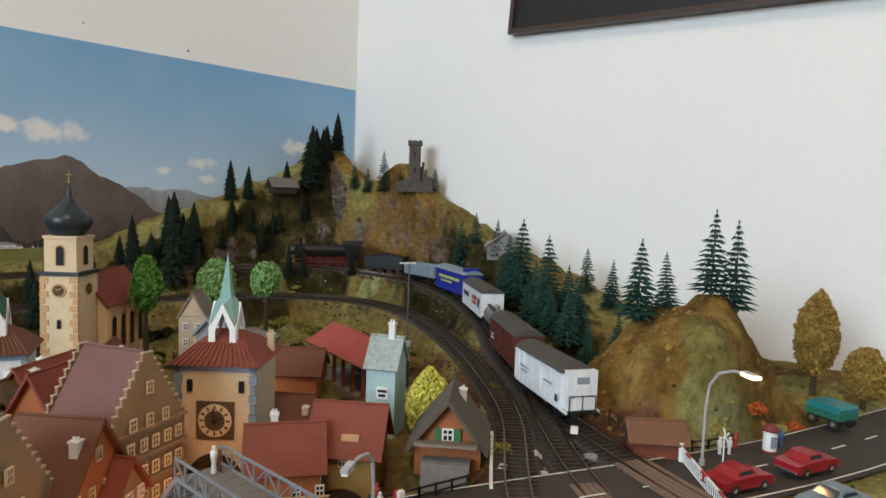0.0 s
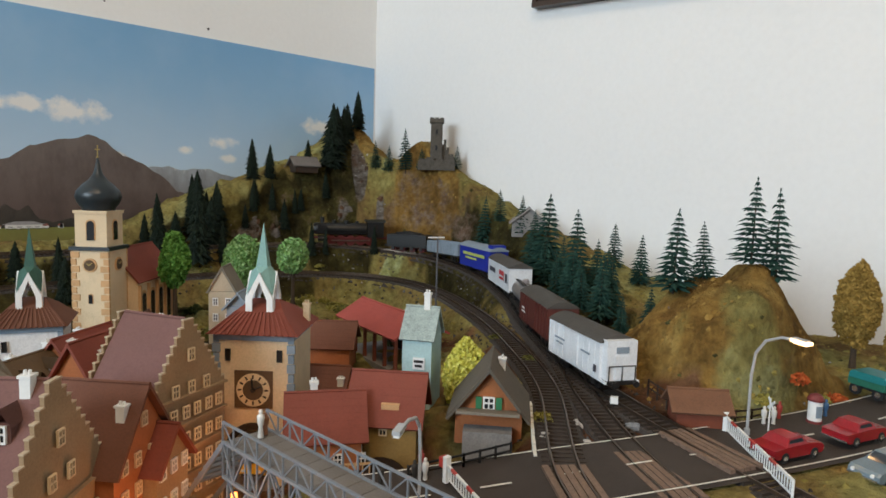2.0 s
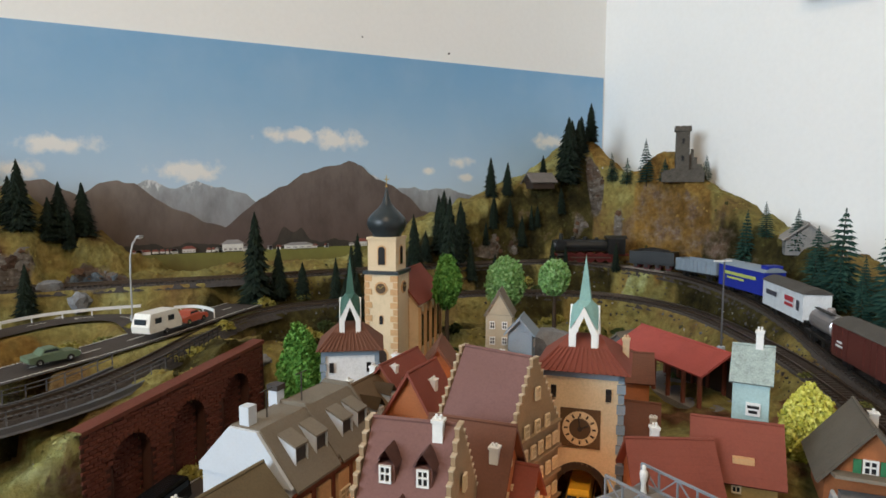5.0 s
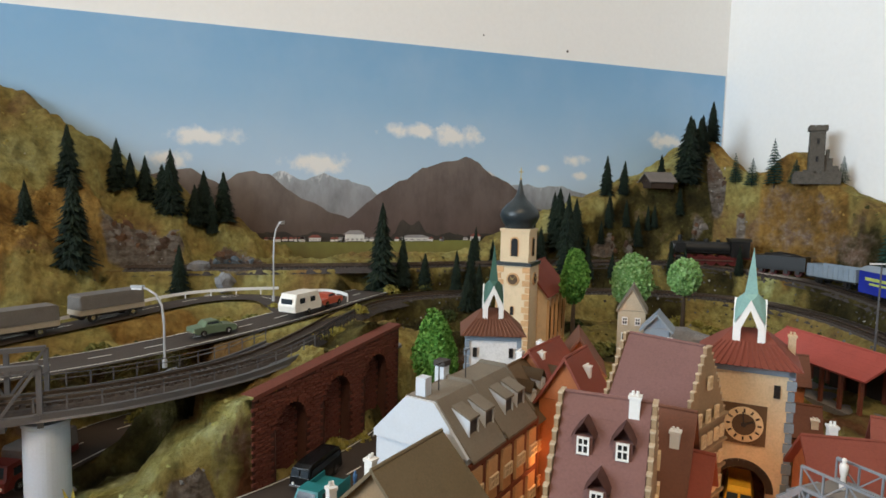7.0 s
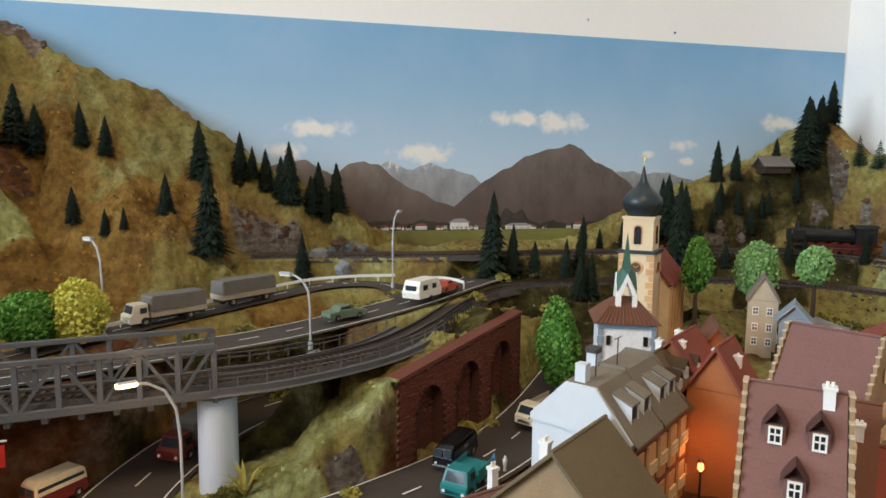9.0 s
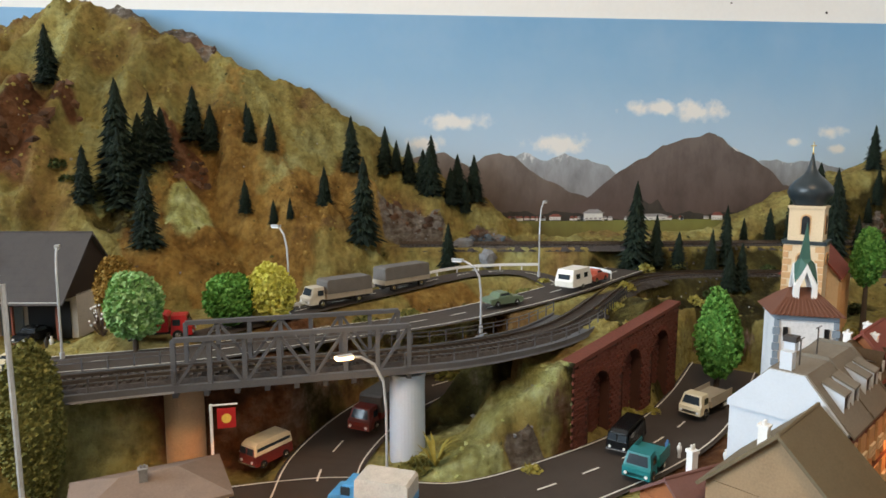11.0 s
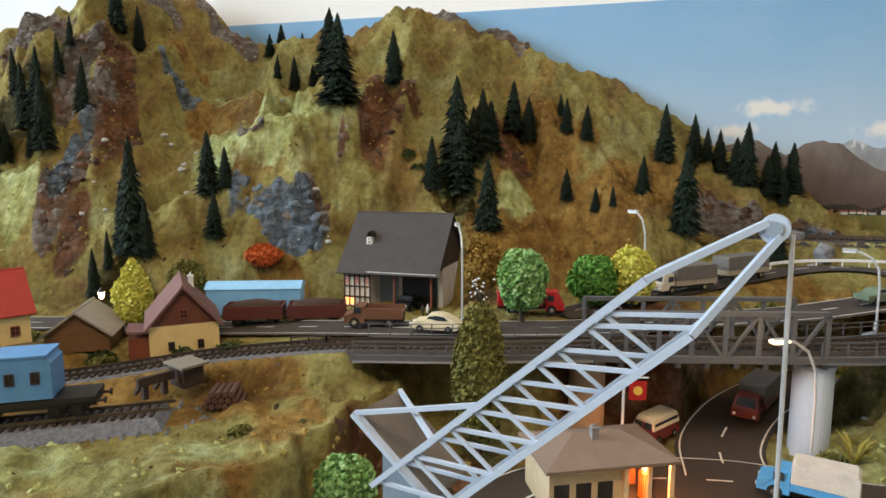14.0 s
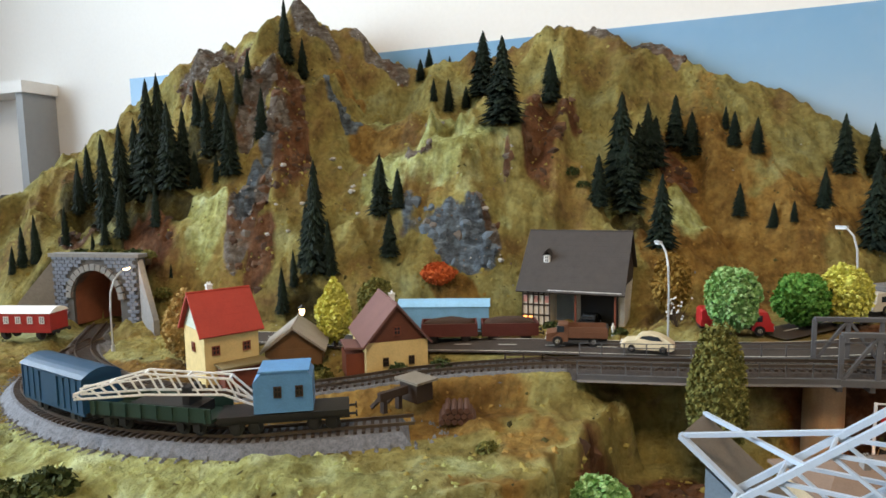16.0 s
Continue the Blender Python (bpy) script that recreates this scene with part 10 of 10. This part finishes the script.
# ---- roof of the model house on the shelf ----
roof_slopes(mh, 0.09, 0.050, 0.03, 0.035, 0.006, ROOF_DARK, 6)
gable_wall(mh, mat("model_house_red", (0.34, 0.12, 0.08), 0.8), 0.09, 0.050, 0.03, 0.0345)


# ---- loose ground cover: flock clumps, chips of stone, track-side rubble ----
def slope_at(i, j):
    i, j = np.clip(i, 1, NY - 2), np.clip(j, 1, NX - 2)
    sx = (gz[i, j + 1] - gz[i, j - 1]) / (gx[i, j + 1] - gx[i, j - 1])
    sy = (gz[i + 1, j] - gz[i - 1, j]) / (gy[i + 1, j] - gy[i - 1, j])
    n = np.stack([-sx, -sy, np.ones_like(sx)], -1)
    return n / np.linalg.norm(n, axis=-1)[..., None]


def clumps(name, xs, ys, radius, rise, kinds, materials, label, seed, sides=5):
    """Many low, uneven clumps that follow the ground's lean, in one mesh."""
    r = np.random.default_rng(seed)
    j, i = ((xs - LEFT_X) / (WALL_X - LEFT_X) * (NX - 1)).astype(int), ((ys - FRONT_Y) / (WALL_Y - 0.007 - FRONT_Y) * (NY - 1)).astype(int)
    i, j = np.clip(i, 0, NY - 2), np.clip(j, 0, NX - 2)
    n = slope_at(i, j)
    base = np.stack([xs, ys, land(xs, ys)], -1)
    a = np.cross(n, np.array([0.31, 0.95, 0.02]))
    a /= np.linalg.norm(a, axis=1)[:, None]
    b = np.cross(n, a)
    verts, faces, mats_ = [], [], []
    for k in range(len(xs)):
        rad = radius * r.uniform(0.45, 1.25)
        start = len(verts)
        for q in range(sides):
            t = 2 * math.pi * (q + r.uniform(-0.3, 0.3)) / sides
            verts.append(base[k] + (a[k] * math.cos(t) + b[k] * math.sin(t)) * rad * r.uniform(0.6, 1.3) - n[k] * 0.0008)
        verts.append(base[k] + n[k] * rad * rise * r.uniform(0.5, 1.4) + a[k] * rad * r.uniform(-0.4, 0.4))
        for q in range(sides):
            faces.append((start + q, start + (q + 1) % sides, start + sides))
            mats_.append(int(kinds[k]))
    me = bpy.data.meshes.new(name)
    me.from_pydata([tuple(v) for v in verts], [], faces)
    for one in materials:
        me.materials.append(one)
    me.polygons.foreach_set("material_index", mats_)
    return tagged(new(name, me), label, "ground cover", kind="stuff")


def looked_up(field, xs, ys):
    j, i = ((xs - LEFT_X) / (WALL_X - LEFT_X) * (NX - 1)).astype(int), ((ys - FRONT_Y) / (WALL_Y - 0.007 - FRONT_Y) * (NY - 1)).astype(int)
    return field[np.clip(i, 0, NY - 1), np.clip(j, 0, NX - 1)]


def open_ground(xs, ys, rails=0.028, ways=0.045):
    ok = (land(xs, ys) > 0.60) & ~((xs > -0.18) & (xs < 0.36) & (ys > 0.52) & (ys < 0.92))
    for line in (OUTER, INNER, SIDING, MIDDLE):
        ok &= near(line, xs, ys)[0] > rails
    for line in (UPPER_ROAD, HILL_ROAD, STREET, STREET_BACK, RIGHT_ROAD):
        ok &= near(line, xs, ys)[0] > ways
    return ok


FLOCK = [leaf("flock_olive", (0.13, 0.095, 0.025), (0.25, 0.20, 0.05), (0.36, 0.31, 0.10)), leaf("flock_fresh", (0.20, 0.21, 0.06), (0.34, 0.37, 0.13), (0.46, 0.51, 0.26)),
         leaf("flock_dark", (0.018, 0.018, 0.006), (0.055, 0.05, 0.016), (0.12, 0.11, 0.03)), leaf("flock_ochre", (0.13, 0.065, 0.016), (0.26, 0.15, 0.035), (0.36, 0.24, 0.07))]
rg = np.random.default_rng(17)
xs, ys = rg.uniform(LEFT_X + 0.02, WALL_X - 0.02, 15000), rg.uniform(FRONT_Y + 0.05, WALL_Y - 0.03, 15000)
keep = open_ground(xs, ys) & (looked_up(cover[..., 0], xs, ys) < 0.35) & (np.abs(xs + 1.405) + np.abs(ys - 0.87) > 0.10)
xs, ys = xs[keep], ys[keep]
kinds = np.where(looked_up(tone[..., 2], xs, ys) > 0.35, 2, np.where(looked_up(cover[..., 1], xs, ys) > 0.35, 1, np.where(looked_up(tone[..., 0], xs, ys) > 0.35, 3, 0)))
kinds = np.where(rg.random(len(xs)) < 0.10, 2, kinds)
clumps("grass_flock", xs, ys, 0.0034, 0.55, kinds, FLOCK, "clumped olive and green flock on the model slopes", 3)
xs, ys = rg.uniform(LEFT_X + 0.02, WALL_X - 0.02, 30000), rg.uniform(FRONT_Y + 0.05, WALL_Y - 0.03, 30000)
keep = open_ground(xs, ys) & ((looked_up(cover[..., 0], xs, ys) > 0.30) | (rg.random(30000) < 0.02)) & (np.abs(xs + 1.405) + np.abs(ys - 0.87) > 0.10)
xs, ys = xs[keep], ys[keep]
clumps("stone_chips", xs, ys, 0.0024, 0.9, rg.choice(3, len(xs), p=(0.45, 0.35, 0.20)), [ROCK_GREY, mat("brown_rock_chip", (0.15, 0.10, 0.07), 0.9, var=0.5, bump=0.6), ROCK_PALE], "broken grey and pale stone chips on the rock", 5, 4)
rx_, ry_ = [], []
for line in (OUTER, INNER, MIDDLE):
    k = rg.integers(0, len(line), 900)
    side_ = rg.choice((-1, 1), 900) * rg.uniform(0.0205, 0.036, 900)
    nrm = side_of(line)[k]
    rx_.append(line[k, 0] + nrm[:, 0] * side_)
    ry_.append(line[k, 1] + nrm[:, 1] * side_)
xs, ys = np.concatenate(rx_), np.concatenate(ry_)
keep = (near(RIGHT_ROAD, xs, ys)[0] > 0.05) & (xs > 0.0) & (ys > 0.30) & (ys < 1.38) & (xs < 0.77)
for line in (OUTER, INNER, MIDDLE):
    keep &= near(line, xs, ys)[0] > 0.020
xs, ys = xs[keep], ys[keep]
clumps("track_rubble", xs, ys, 0.0026, 0.9, rg.choice(3, len(xs), p=(0.62, 0.33, 0.05)), [BALLAST, GREY_DARK, ROCK_PALE], "dark broken rubble beside the tracks", 7, 4)
k = rg.integers(0, len(SIDING), 2600)
side_ = rg.normal(0, 1, 2600) * 0.0035 + rg.choice((-1, 1), 2600) * 0.026
nrm = side_of(SIDING)[k]
xs, ys = np.concatenate([SIDING[k, 0] + nrm[:, 0] * side_, rg.normal(-0.842, 0.010, 500)]), np.concatenate([SIDING[k, 1] + nrm[:, 1] * side_, rg.normal(0.672, 0.008, 500)])
keep = (near(SIDING, xs, ys)[0] > 0.019) & (near(INNER, xs, ys)[0] > 0.020) & (ys < 0.80)
xs, ys = xs[keep], ys[keep]
clumps("siding_ballast", xs, ys, 0.0024, 0.9, rg.choice(2, len(xs), p=(0.7, 0.3)), [GREY_BALLAST, GREY_DARK], "loose grey ballast along the siding", 9, 4)
xs, ys = rg.uniform(LEFT_X + 0.02, WALL_X - 0.02, 26000), rg.uniform(0.40, WALL_Y - 0.035, 26000)
bare_, earth_, blue_ = looked_up(cover[..., 0], xs, ys), looked_up(cover[..., 2], xs, ys), looked_up(tone[..., 1], xs, ys)
hilly = ((xs < -0.60) & (ys > 0.93)) | ((xs > 0.4) & (ys > 1.19)) | ((xs < -0.62) & (ys < 0.80) & (xs > -0.74)) | ((xs < -0.1) & (xs > -0.42) & (ys > 1.22))
keep = open_ground(xs, ys, 0.034, 0.045) & hilly & ((bare_ > 0.38) | ((earth_ > 0.45) & (rg.random(26000) < 0.6))) & (np.abs(xs + 1.405) + np.abs(ys - 0.87) > 0.11) & (land(xs, ys) < 1.14)
xs, ys, bare_, blue_ = xs[keep], ys[keep], bare_[keep], blue_[keep]
FACETS = [mat("facet_grey", (0.155, 0.135, 0.118), 0.9, var=0.55, scale=90, bump=0.7, dirt=0.4), mat("facet_brown", (0.115, 0.058, 0.030), 0.92, var=0.5, scale=90, bump=0.7, dirt=0.3), mat("facet_slate", (0.105, 0.135, 0.165), 0.8, var=0.6, scale=70, bump=0.6, dirt=0.2), mat("facet_umber", (0.062, 0.034, 0.020), 0.92, var=0.4, scale=90, bump=0.6)]
dice = rg.random(len(xs))
kinds = np.where(bare_ > 0.38, np.where(blue_ > 0.3, np.where(dice < 0.8, 2, 0), np.where(dice < 0.5, 0, np.where(dice < 0.8, 1, 3))), np.where(dice < 0.6, 1, 3))
clumps("rock_facets", xs, ys, 0.0085, 0.50, kinds, FACETS, "broken angular rock and earth on the hill", 11, 5)
